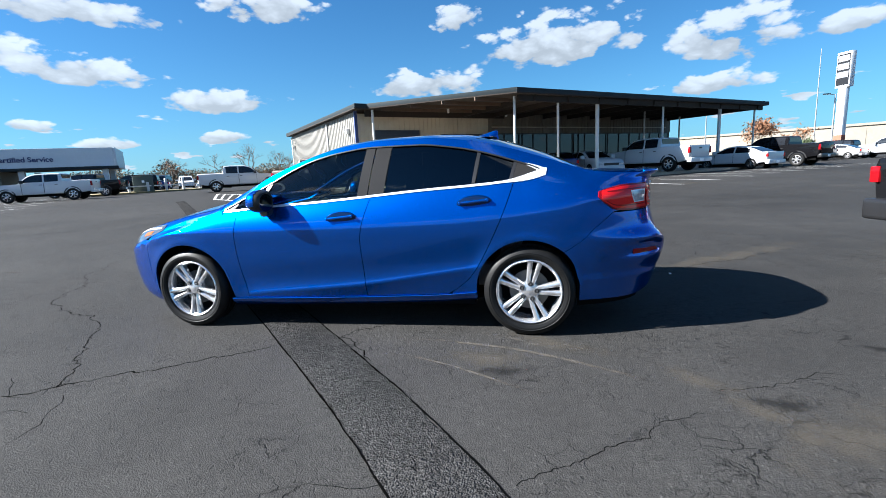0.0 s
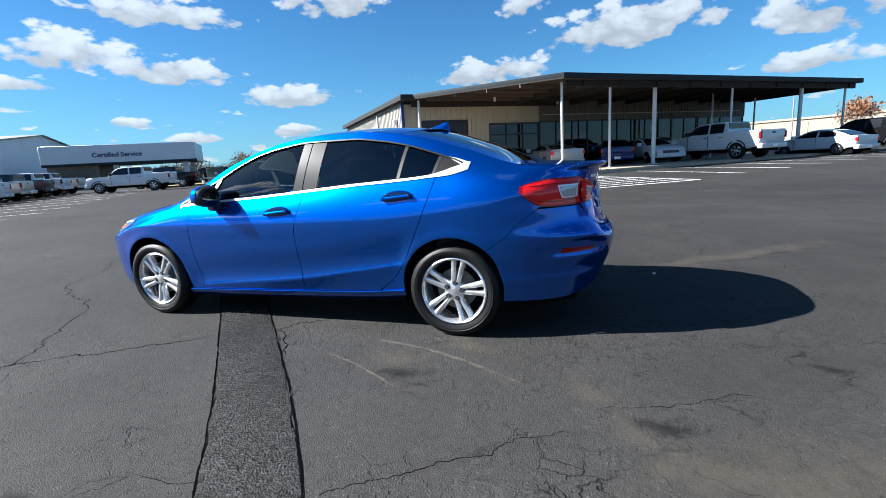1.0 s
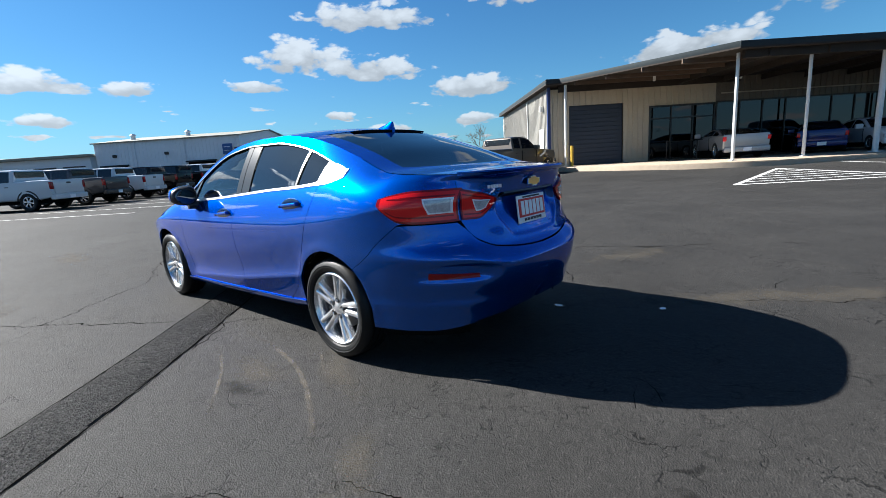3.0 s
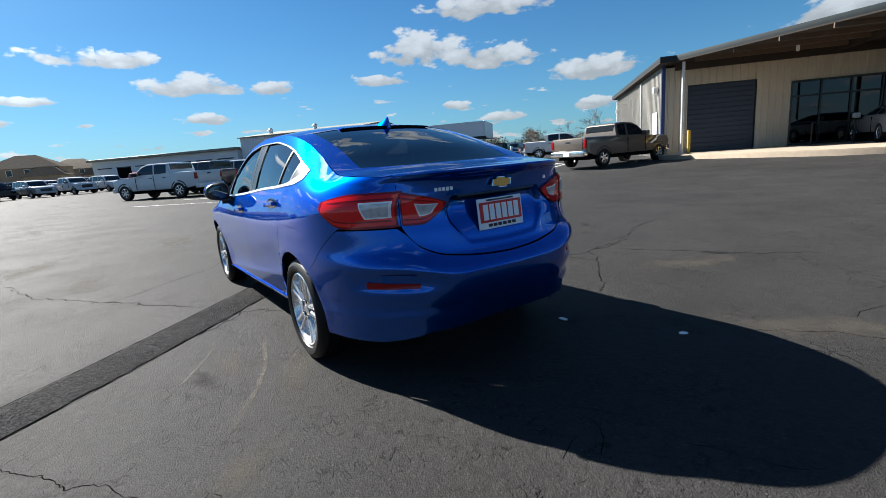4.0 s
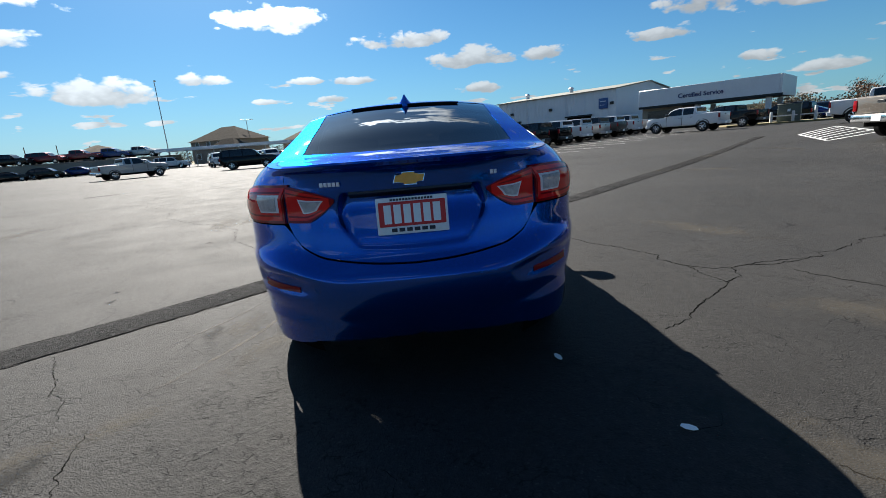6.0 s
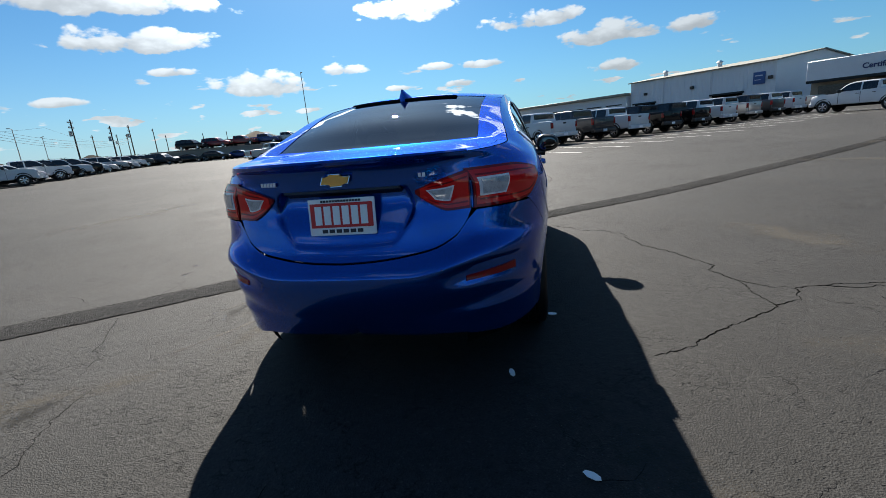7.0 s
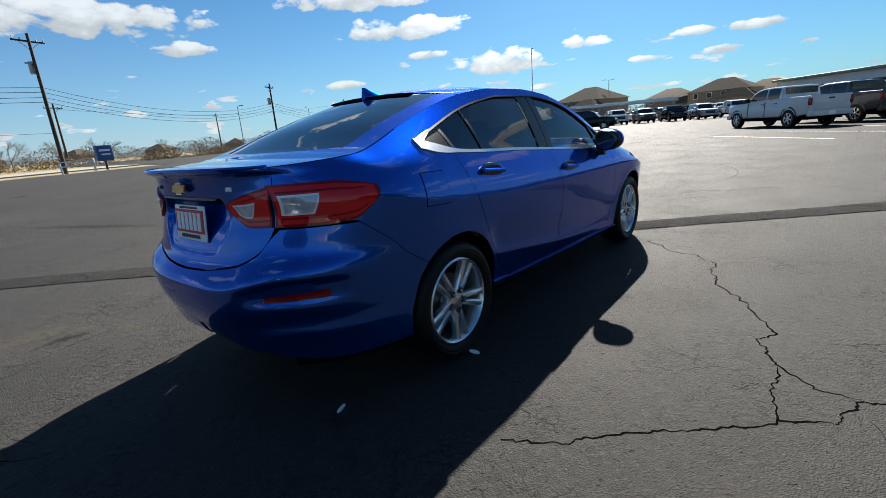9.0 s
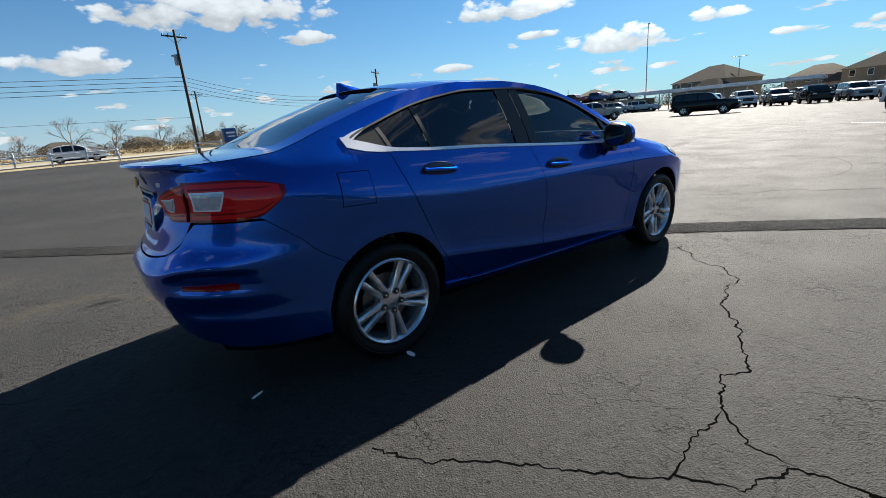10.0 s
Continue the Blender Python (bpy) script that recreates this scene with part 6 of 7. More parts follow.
            part("door_handle", boxed(a + .02, a + .20, sy * (w - .02), sy * (w + .03), s["belt"] - .17, s["belt"] - .135, .01, 1), mat if kind != "pickup" else M_TRIM, car)
    for sy in (-1, 1):
        part("door_mirror", boxed(b1 - .42, b1 - .25, sy * (w - .02), sy * (w + .26), s["belt"] - .02, s["belt"] + .20, .05, 2), M_TRIM if kind == "pickup" else mat, car)
        part("headlamp", boxed(s["x1"] - .30, s["x1"] - .005, sy * w * .55, sy * w * .91, s["nose"] - .26, s["nose"] - .10, .03, 2), M_CLEAR, car)
        hi = .42 if "pickup" in kind or kind == "suv" else .28
        part("tail_lamp", boxed(s["x0"] - .012, s["x0"] + .10, sy * (w * .84), sy * (w * .975), s["bed"] - hi, s["bed"] - .09, .02, 2), M_RED_DEEP if kind in ("pickup", "old_pickup", "suv", "crossover") else M_RED, car)
    # dark lips round the wheel arches
    for a in s["ax"]:
        for sy in (-1, 1):
            bm = bmesh.new()
            R = s["r"] * 1.17
            ring = []
            for i in range(15):
                t = math.pi * i / 14
                ring.append([bm.verts.new((a + (R + d) * math.cos(t), sy * (w * .972 + o), max(s["r"] + (R + d) * math.sin(t), s["sill"]))) for d, o in ((-.02, -.02), (-.02, .012), (.045, .012), (.055, -.02))])
            for A, B in zip(ring, ring[1:]):
                for k in range(3):
                    bm.faces.new((A[k], A[k + 1], B[k + 1], B[k]))
            part("arch_lip", bm, M_TRIM if "pickup" in kind or kind == "suv" else mat, car)
    part("grille", boxed(s["x1"] - .06, s["x1"] + .012, -w * .52, w * .52, s["sill"] + .16, s["nose"] - .12, .03, 2), M_TRIM, car)
    bright = M_CHROME if kind == "old_pickup" else (M_TRIM if paint in ("black", "grey") else mat)
    part("front_bumper", boxed(s["x1"] - .20, s["x1"] + .07, -w * .92, w * .92, s["sill"] - .04, s["sill"] + .20, .06, 3), bright, car)
    part("rear_bumper", boxed(s["x0"] - .10, s["x0"] + .16, -w * .94, w * .94, s["sill"] - .02, s["sill"] + .22, .05, 3), bright, car)
    part("number_plate", boxed(s["x0"] - .115, s["x0"] - .10, -.155, .155, s["sill"] + .02, s["sill"] + .17), M_WHITE, car)
    if "pickup" in kind:
        part("tailgate", boxed(s["x0"] - .008, s["x0"] + .04, -w * .80, w * .80, s["sill"] + .26, s["bed"] - .03, .02, 2), mat, car)
        part("tailgate_handle", boxed(s["x0"] - .02, s["x0"] + .0, -.13, .13, s["bed"] - .20, s["bed"] - .12, .01, 1), M_TRIM, car)
    for a in s["ax"]:
        for sy in (-1, 1):
            wh = new("wheel")
            wh.parent = car
            wh.matrix_basis = pose(a, sy * (w - s["r"] * .30), s["r"], 0, 20 * a, 0 if sy < 0 else 180) @ Matrix.Diagonal((s["r"], s["r"], s["r"], 1))
            for nm, me in (("tyre", WTYRE), ("rim", WRIM), ("wheel_back", WBACK)):
                shared(nm, me, wh)
    return car


PROTO = {}


def vehicle(kind, paint, x, y, heading, z=None, where="parked on the lot", group="parked vehicles"):
    zz = ground_z(x, y) if z is None else z
    m = pose(x, y, zz, 0, 0, heading)
    word = {"pickup": "crew-cab pickup truck", "old_pickup": "extended-cab pickup truck", "suv": "large sport utility car", "crossover": "small crossover", "sedan": "four-door sedan", "coupe": "two-door coupe"}[kind]
    tint = {"pewter": "weathered pewter", "red": "dark red", "grey": "dark grey", "navy": "navy blue"}.get(paint, paint)
    label = "%s %s %s" % (tint, word, where)
    cat = "pickup truck" if "pickup" in kind else ("car" if kind != "suv" else "suv")
    if (kind, paint) in PROTO:
        return tagged(copy_thing(PROTO[kind, paint], m), label, cat, group)
    PROTO[kind, paint] = build_vehicle(kind, paint, m, label, cat, group)
    return PROTO[kind, paint]


# the row of trucks, tails towards the lane
ROW = ["white", "grey", "white", "black", "black", "white", "silver", "grey", "white", "silver"]
for i, c in enumerate(ROW):
    vehicle("pickup", c, -26.3 - 1.97 * i, .5 + 2.42 * i, 220, where="in a row", group="row of trucks")
vehicle("pickup", "white", -33.0, 22.4, 213)
vehicle("pickup", "black", -37.2, 28.8, 208)
vehicle("suv", "black", -41.5, 37.5, 215)
vehicle("crossover", "white", -44.4, 48.5, 312)
vehicle("suv", "grey", -47.5, 47.5, 300)
vehicle("sedan", "navy", -44.5, 42.5, 215)
vehicle("pickup", "white", -21.6, 27.9, 40, where="beside hatched markings")
vehicle("old_pickup", "pewter", -8.75, 16.5, 86, where="beside the showroom")


def under(kind, paint, u, n, turn):
    p = site(u, n)
    vehicle(kind, paint, p[0], p[1], turn, FLOOR - .008 if n < 7.6 else None, "under the showroom canopy", "cars at the showroom")


under("coupe", "silver", 8.0, 2.0, 119)
under("sedan", "navy", 12.2, 2.3, 96)
under("sedan", "white", 13.9, 3.4, 294)
under("pickup", "white", 16.1, 6.2, 132)
vehicle("sedan", "white", 13.6, 29.0, 128, where="beside the showroom canopy", group="cars at the showroom")
vehicle("pickup", "black", 16.8, 31.4, 132, where="beside the showroom canopy", group="cars at the showroom")
for x, y, c, k in ((25, 45, "grey", "crossover"), (29, 48, "silver", "sedan"), (33, 47, "white", "suv"), (37, 46, "silver", "crossover"), (31, 53, "black", "suv"), (42, 47, "grey", "sedan"), (47, 49, "white", "suv")):
    vehicle(k, c, x, y, 132, where="far across the lot")
vehicle("crossover", "black", 7.58, 1.98, 10, where="parked near the sedan")
# south-west part of the lot
vehicle("suv", "black", -41.8, -15.8, 104)
vehicle("old_pickup", "silver", -38.4, -25.0, 142)
for i, (k, c) in enumerate((("pickup", "white"), ("suv", "white"), ("pickup", "white"), ("suv", "grey"), ("pickup", "black"), ("suv", "silver"), ("pickup", "white"), ("suv", "white"), ("pickup", "red"), ("pickup", "red"))):
    vehicle(k, c, -60 - .3 * i, -26 + 3.3 * i, 28)
for i, (k, c) in enumerate((("suv", "white"), ("suv", "black"), ("pickup", "white"), ("crossover", "silver"), ("suv", "grey"), ("pickup", "black"), ("suv", "white"), ("pickup", "grey"))):
    vehicle(k, c, -71 - .3 * i, -31 + 3.6 * i, 28)
for i, (k, c) in enumerate((("pickup", "white"), ("crossover", "white"), ("pickup", "white"), ("suv", "black"), ("suv", "white"), ("suv", "black"), ("crossover", "white"), ("sedan", "silver"), ("suv", "silver"), ("crossover", "grey"), ("sedan", "white"), ("suv", "white"), ("pickup", "grey"), ("suv", "black"), ("suv", "white"), ("crossover", "silver"), ("sedan", "grey"), ("suv", "silver"), ("crossover", "white"), ("suv", "black"), ("sedan", "silver"), ("suv", "white"), ("pickup", "black"), ("suv", "grey"))):
    vehicle(k, c, -21.9 - 2.8 * i, -38.4 - 1.78 * i, 146, where="in the row by the road")
vehicle("crossover", "white", 2.2, -52.5, 180, where="passing on the road", group="road traffic")


# ---- service hall, its canopy and the low workshop ----
def frame_at(x, y, bearing):
    return pose(x, y, ground_z(x, y), 0, 0, bearing)


hall = root("service_hall", frame_at(-86.4, 17.1, 40), "white metal service hall with a shallow tan roof", "building")
HL, HE, HR, HD = 23.4, 6.7, 8.1, 24.0
part("front_wall", ribbed(0, HL, 0, 0, HE, "x", .6, -.04), M_WALLWHITE, hall)
bm = bmesh.new()
q = [bm.verts.new(p) for p in ((HL, 0, 0), (HL, HD, 0), (HL, HD, HE), (HL, HD / 2, HR), (HL, 0, HE))]
bm.faces.new(q)
part("gable_wall", bm, M_WALLWHITE, hall)
bm = bmesh.new()
q = [bm.verts.new(p) for p in ((0, 0, 0), (0, HD, 0), (0, HD, HE), (0, HD / 2, HR), (0, 0, HE))]
bm.faces.new(q)
part("gable_wall", bm, M_WALLWHITE, hall)
for y0, y1, z0, z1 in ((-.35, HD / 2, HE - .05, HR), (HD / 2, HD + .35, HR, HE - .05)):
    bm = bmesh.new()
    a = [bm.verts.new(p) for p in ((-.3, y0, z0), (HL + .3, y0, z0), (HL + .3, y1, z1), (-.3, y1, z1))]
    b = [bm.verts.new((v.co.x, v.co.y, v.co.z + .18)) for v in a]
    bm.faces.new(a[::-1]), bm.faces.new(b)
    for i in range(4):
        bm.faces.new((a[i], a[(i + 1) % 4], b[(i + 1) % 4], b[i]))
    part("roof", bm, M_ROOF_TAN, hall)
for x in (6.5, 14.5):
    part("downpipe", boxed(x - .07, x + .07, -.15, -.045, 0, HE), M_FASCIA, hall)
for x in (3.2, 11.6, 22.8):
    part("wall_lamp", boxed(x - .28, x + .28, -.4, -.045, 4.4, 4.85, .08, 2), M_TRIM, hall)
part("wall_sign", boxed(20.6, 22.1, -.28, -.045, 3.9, 5.5, .05, 2), M_SIGNBLUE, hall, "blue square sign with pale bars")
part("sign_bar", boxed(20.85, 21.85, -.30, -.275, 4.95, 5.07), M_FASCIA, hall)
part("sign_bar", boxed(20.85, 21.6, -.30, -.275, 4.42, 4.50), M_FASCIA, hall)
for x0, x1 in ((1.0, 5.0), (14.8, 19.2)):
    part("workshop_opening", boxed(x0, x1, -.12, -.045, 0, 3.0), M_DARK, hall)
    part("opening_canopy", boxed(x0 - .2, x1 + .2, -.6, -.045, 3.0, 3.25, .02, 1), M_ROOF_DARK, hall)
for x, y in ((3.5, 4.5), (12, 6)):
    z = HE + (HR - HE) * y / (HD / 2)
    bm = bmesh.new()
    rod(bm, (x, y, z), (x, y, z + .8), .35, .35, 12)
    rod(bm, (x, y, z + .8), (x, y, z + 1.1), .55, .2, 12)
    part("roof_vent", bm, M_FASCIA, hall)

shop = root("low_workshop", frame_at(-112, -6, 41), "long low white workshop with grey roof", "building")
part("wall", boxed(0, 34, 0, 14, 0, 5.0), M_WALLWHITE, shop)
part("roof", boxed(-.4, 34.3, -.8, 14.5, 5.0, 5.45, .05, 1), M_ROOF_TAN, shop)
for i in range(7):
    x = 1.4 + i * 4.7
    d = part("workshop_door", boxed(x, x + 3.4, -.06, -.004, 0, 3.5), M_DARK if i % 3 == 1 else M_FASCIA, shop)
    part("door_head", boxed(x - .1, x + 3.5, -.12, -.064, 3.5, 3.7), M_TRIM, d)

canopy = root("service_canopy", frame_at(-50.5, 44.2, 222), "silver service canopy with blue lettering on its fascia", "canopy")
CB, CT, CL, CD = 3.05, 5.5, 16.6, -9.5
part("fascia", boxed(0, CL, -.02, .25, CB, CT, .03, 1), M_FASCIA, canopy)
part("fascia", boxed(-.25, -.02, CD, .25, CB, CT, .03, 1), M_FASCIA, canopy)
part("fascia", boxed(0, CL, CD, CD + .2, CB, CT, .03, 1), M_FASCIA, canopy)
part("soffit", boxed(0, CL, CD + .2, -.02, CB + .05, CB + .3), M_SOFFIT, canopy)
part("fascia_band", boxed(-.3, CL, -.3, .29, CB - .06, CB + .25, .02, 1), M_ROOF_DARK, canopy)
for x, y in ((1.2, -1.0), (1.2, CD + 1.2), (9.2, -1.0), (9.2, CD + 1.2)):
    part("canopy_column", boxed(x - .3, x + .3, y - .3, y + .3, 0, CB - .06, .02, 1), M_FASCIA, canopy)
part("office_wall", boxed(11.2, CL, CD, -1.2, 0, CB - .01), M_WALL_TAN, canopy)
part("office_window", boxed(11.6, 15.8, -1.19, -1.12, .8, 2.6), M_PANE, canopy)
cu = bpy.data.curves.new("sign_lettering", "FONT")
cu.body, cu.size, cu.extrude, cu.align_x = "Certified Service", .80, .03, "CENTER"
cu.offset = .016
tmp = bpy.data.objects.new("tmp", cu)
me = bpy.data.meshes.new_from_object(tmp)
me.name = "sign_lettering"
bpy.data.objects.remove(tmp)
finish(me, M_BLUE_TRIM)
ob = shared("sign_lettering", me, canopy, pose(8.6, .29, 3.98, 90, 0, 180), "navy letters on the fascia")

# ---- landscaped strip before the canopy ----
tagged(part("planting_island", boxed(-2.4, 11, -.5, 4.2, 0, .15, .06, 2, frame_at(-37.4, 31.6, 65)), M_GRASS), "kerbed strip of dry grass", "planting strip", kind="structure")
fence = root("low_fence", frame_at(-36.9, 32.6, 65), "low pale post-and-rail fence on the kerb", "fence")
for i in range(6):
    part("fence_post", boxed(i * 1.65 - .1, i * 1.65 + .1, -.1, .1, .14, 1.05 if i < 2 else 1.35, .02, 1), M_POST, fence)
part("fence_rail", boxed(0, 8.25, -.04, .04, .62, .72), M_POST, fence)
cabinet = root("utility_cabinet", frame_at(-36.9, 34.3, 45), "grey-green electrical cabinet on the strip", "utility box")
M_CABINET = plain("cabinet_green", (.085, .105, .085), .6, vary=.1, scale=3)
part("body", boxed(-.85, .85, -.55, .55, .14, 1.62, .03, 2), M_CABINET, cabinet)
part("lid", boxed(-.89, .89, -.59, .59, 1.622, 1.68, .02, 1), M_CABINET, cabinet)
for x in (-.41, .41):
    part("door", boxed(x - .39, x + .39, -.57, -.552, .22, 1.56, .008, 1), M_CABINET, cabinet)
part("notice", boxed(-.10, .12, -.578, -.572, 1.0, 1.22), M_WHITE, cabinet, "small white notice")


# ---- houses beyond ----
def house(x, y, turn, w, d, e, r, wing=True):
    h = root("house", pose(x, y, ground_z(x, y), 0, 0, turn), "two-storey tan house with a brown hipped roof", "house", "houses beyond the lot")
    part("wall", boxed(-w / 2, w / 2, -d / 2, d / 2, 0, e), M_BRICK, h)

    def hip(x0, x1, y0, y1, z0, z1):
        bm = bmesh.new()
        o = .5
        a = [bm.verts.new(p) for p in ((x0 - o, y0 - o, z0), (x1 + o, y0 - o, z0), (x1 + o, y1 + o, z0), (x0 - o, y1 + o, z0))]
        k = min(x1 - x0, y1 - y0) / 2
        if x1 - x0 > y1 - y0:
            b = [bm.verts.new((x0 + k, (y0 + y1) / 2, z1)), bm.verts.new((x1 - k + .01, (y0 + y1) / 2, z1))]
            bm.faces.new((a[0], a[1], b[1], b[0])), bm.faces.new((a[2], a[3], b[0], b[1])), bm.faces.new((a[1], a[2], b[1])), bm.faces.new((a[3], a[0], b[0]))
        else:
            b = [bm.verts.new(((x0 + x1) / 2, y0 + k, z1)), bm.verts.new(((x0 + x1) / 2, y1 - k + .01, z1))]
            bm.faces.new((a[0], a[1], b[0])), bm.faces.new((a[2], a[3], b[1])), bm.faces.new((a[1], a[2], b[1], b[0])), bm.faces.new((a[3], a[0], b[0], b[1]))
        bm.faces.new(a[::-1])
        return bm

    part("roof", hip(-w / 2, w / 2, -d / 2, d / 2, e, r), M_SHINGLE, h)
    if wing:
        part("wing", boxed(w * .1, w * .62, -d / 2 - 4, -d / 2 - .01, 0, e * .62), M_BRICK, h)
        part("wing_roof", hip(w * .1, w * .62, -d / 2 - 4, -d / 2 + 1, e * .62, e * .62 + 2.2), M_SHINGLE, h)
    for i in range(4):
        for z in ((1.0, 3.8) if e > 5 else (1.0,)):
            xx = -w / 2 + (i + .6) * w / 4.4
            win = part("window", boxed(xx - .6, xx + .6, -d / 2 - .09, -d / 2 - .004, z, z + 1.5), M_WHITE, h)
            part("window_pane", boxed(xx - .5, xx + .5, -d / 2 - .11, -d / 2 - .092, z + .1, z + 1.4), M_PANE, win)
    return h


for x, y, t, w, d, e, r in ((-121, -47, 70, 15, 11, 5.4, 8.8), (-148, -20, 80, 15, 11, 5.6, 8.8), (-165, -37, 95, 15, 11, 5.2, 8.2),
                            (-128, -85, 55, 13, 11, 4.2, 6.8), (-172, -12, 90, 15, 11, 5.4, 8.4)):
    house(x, y, t, w, d, e, r)
bank = root("display_bank", pose(-77, -55, 0, 0, 0, -55), "raised concrete bank on which cars are displayed", "retaining bank", kind="structure")
part("bank_wall", boxed(-14, 15, -4, 4, .1, 2.35, .04, 1), M_WALL_TAN, bank)
part("bank_deck", boxed(-14.1, 15.1, -4.1, 4.1, 2.352, 2.45, .02, 1), M_ROAD, bank)
for i, (k, c) in enumerate((("pickup", "silver"), ("pickup", "navy"), ("pickup", "red"), ("suv", "red"), ("suv", "black"))):
    vehicle(k, c, -77 - .57 * (8.4 - 4.3 * i), -55 + .82 * (8.4 - 4.3 * i), 100, 2.45, "on the raised display bank")
for i, (k, c) in enumerate((("suv", "white"), ("suv", "silver"), ("sedan", "navy"), ("sedan", "navy"), ("crossover", "black"), ("sedan", "black"), ("suv", "grey"))):
    vehicle(k, c, -68.6 - .57 * (11.5 - 4.0 * i), -49.2 + .82 * (11.5 - 4.0 * i), 100 + 7 * (i % 3), where="before the raised bank")
cp = root("carport", pose(-79, -43, ground_z(-79, -43), 0, 0, 100), "long pale carport with a flat metal roof", "carport")
part("roof", boxed(0, 26, -3, 3, 2.9, 3.15, .03, 1), M_ROOF_TAN, cp)
for i in range(7):
    for y in (-2.6, 2.6):
        part("carport_post", boxed(.3 + i * 4.2, .45 + i * 4.2, y - .07, y + .07, 0, 2.9), M_GALV, cp)
part("fascia", boxed(-.1, 26.1, -3.12, -3.005, 2.75, 3.25, .01, 1), M_WALLWHITE, cp, "pale metal fascia")
part("fascia", boxed(-.1, 26.1, 3.005, 3.12, 2.75, 3.25, .01, 1), M_WALLWHITE, cp, "pale metal fascia")
for i, (x, y, w) in enumerate(((60, -190, 18), (30, -200, 16), (5, -195, 17), (-20, -205, 18), (-45, -195, 16), (-70, -190, 17), (-95, -180, 16), (-115, -165, 17), (-135, -150, 16))):
    house(x * 1.25, y * 1.3, 180 + 9 * i, w * .8, 9, 2.7, 5.4, False)

# ---- road, verge and their furniture in the south ----
tagged(part("road", boxed(-14, 160, -62, -50.5, .16, .30), M_ROAD), "pale concrete road along the lot", "road", kind="structure")
tagged(terrain("pavement_rear", steps(-120, -14, 40), steps(-92, -44, 24), 0.0, M_ASPHALT), "asphalt of the rear parking row", "asphalt lot", kind="structure")


def wires(name, pts, sag, r=.014):
    bm = bmesh.new()
    for a, b in zip(pts, pts[1:]):
        a, b = Vector(a), Vector(b)
        p = a
        for i in range(1, 13):
            t = i / 12
            q = a.lerp(b, t) - Vector((0, 0, sag * 4 * t * (1 - t)))
            rod(bm, p, q, r, n=5, caps=False)
            p = q
    return tagged(part(name, bm, M_WIRE), "thin black overhead cable strung between poles", "cable", "overhead cables")


def utility_pole(x, y, h, turn, arms=1, can=True, lean=0.0):
    p = root("utility_pole", pose(x, y, ground_z(x, y) - .1, 0, lean, turn), "dark wooden utility pole with a crossarm", "utility pole", "utility poles")
    bm = bmesh.new()
    rod(bm, (0, 0, 0), (0, 0, h), .16, .10, 12)
    part("pole", bm, M_WOOD, p)
    for k in range(arms):
        z = h - .55 - k * .9
        part("crossarm", boxed(-1.15, 1.15, -.14, -.03, z - .06, z + .06, .01, 1), M_WOOD, p)
        for x0 in (-1.05, -.55, .55, 1.05):
            bm = bmesh.new()
            rod(bm, (x0, -.08, z + .06), (x0, -.08, z + .28), .05, .03, 8)
            part("insulator", bm, M_GALV, p)
    bm = bmesh.new()
    rod(bm, (-.7, -.08, h - .6), (0, -.08, h - 1.2), .02, n=6)
    rod(bm, (.7, -.08, h - .6), (0, -.08, h - 1.2), .02, n=6)
    part("arm_brace", bm, M_GALV, p)
    if can:
        bm = bmesh.new()
        rod(bm, (.0, -.42, h - 2.9), (.0, -.42, h - 2.0), .24, n=14)
        box(bm, -.05, .05, -.25, -.08, h - 2.8, h - 2.6)
        box(bm, .15, .65, -.12, -.05, h - 2.25, h - 2.12)
        part("transformer", bm, M_GALV, p)
    return p


utility_pole(-6.9, -46.1, 10.8, 20)
utility_pole(-13.8, -76.5, 8.3, 20, can=False)
utility_pole(-36.4, -61.6, 9.6, 30)
utility_pole(-66, -81, 9.2, 30, 2)
utility_pole(-92, -95, 9.5, 35, 2)
utility_pole(-75, -82.4, 8.2, 35, 2)
utility_pole(-52, -112, 9.0, 35, can=False)
utility_pole(-112, -107, 9.6, 35, can=False)
utility_pole(-120, -128, 9.6, 35)
for b, d, h in ((229, 150, 8.5), (226, 175, 9.5), (222.5, 190, 9), (219, 170, 8), (216.5, 200, 9.5), (214, 185, 8)):
    utility_pole(d * math.cos(radians(b)), d * math.sin(radians(b)), h, 35, 1 + int(h) % 2, False)
for dz, s in ((4.95, .5), (4.6, .6), (4.2, .5), (3.85, .5)):
    wires("overhead_cable", [(160, -40, dz + 3), (-6.9, -46.1, dz + 2.0), (-36.4, -61.6, dz + 2.1), (-92, -95, dz + 2.0)], 1.0 + s, .02)
wires("overhead_cable", [(160, -46, 4.8), (-6.9, -46.1, 3.45)], .4, .012)
wires("overhead_cable", [(-13.8, -76.5, 7.9), (-62, -82, 8.2), (-120, -128, 8)], 1.2, .016)


def lamp_post(x, y, h, turn, double=False):
    p = root("street_lamp", frame_at(x, y, turn), "slim grey lot lamp on a tall pole", "street lamp", "lot lamps")
    bm = bmesh.new()
    rod(bm, (0, 0, 0), (0, 0, h), .10, .07, 12)
    part("pole", bm, M_GALV, p)
    for s in ((1, -1) if double else (1,)):
        bm = bmesh.new()
        rod(bm, (0, 0, h - .08), (s * .9, 0, h + .02), .035, n=8)
        part("arm", bm, M_GALV, p)
        part("lamp_head", boxed(s * .8, s * 1.6, -.16, .16, h - .02, h + .10, .03, 2), M_TRIM, p)


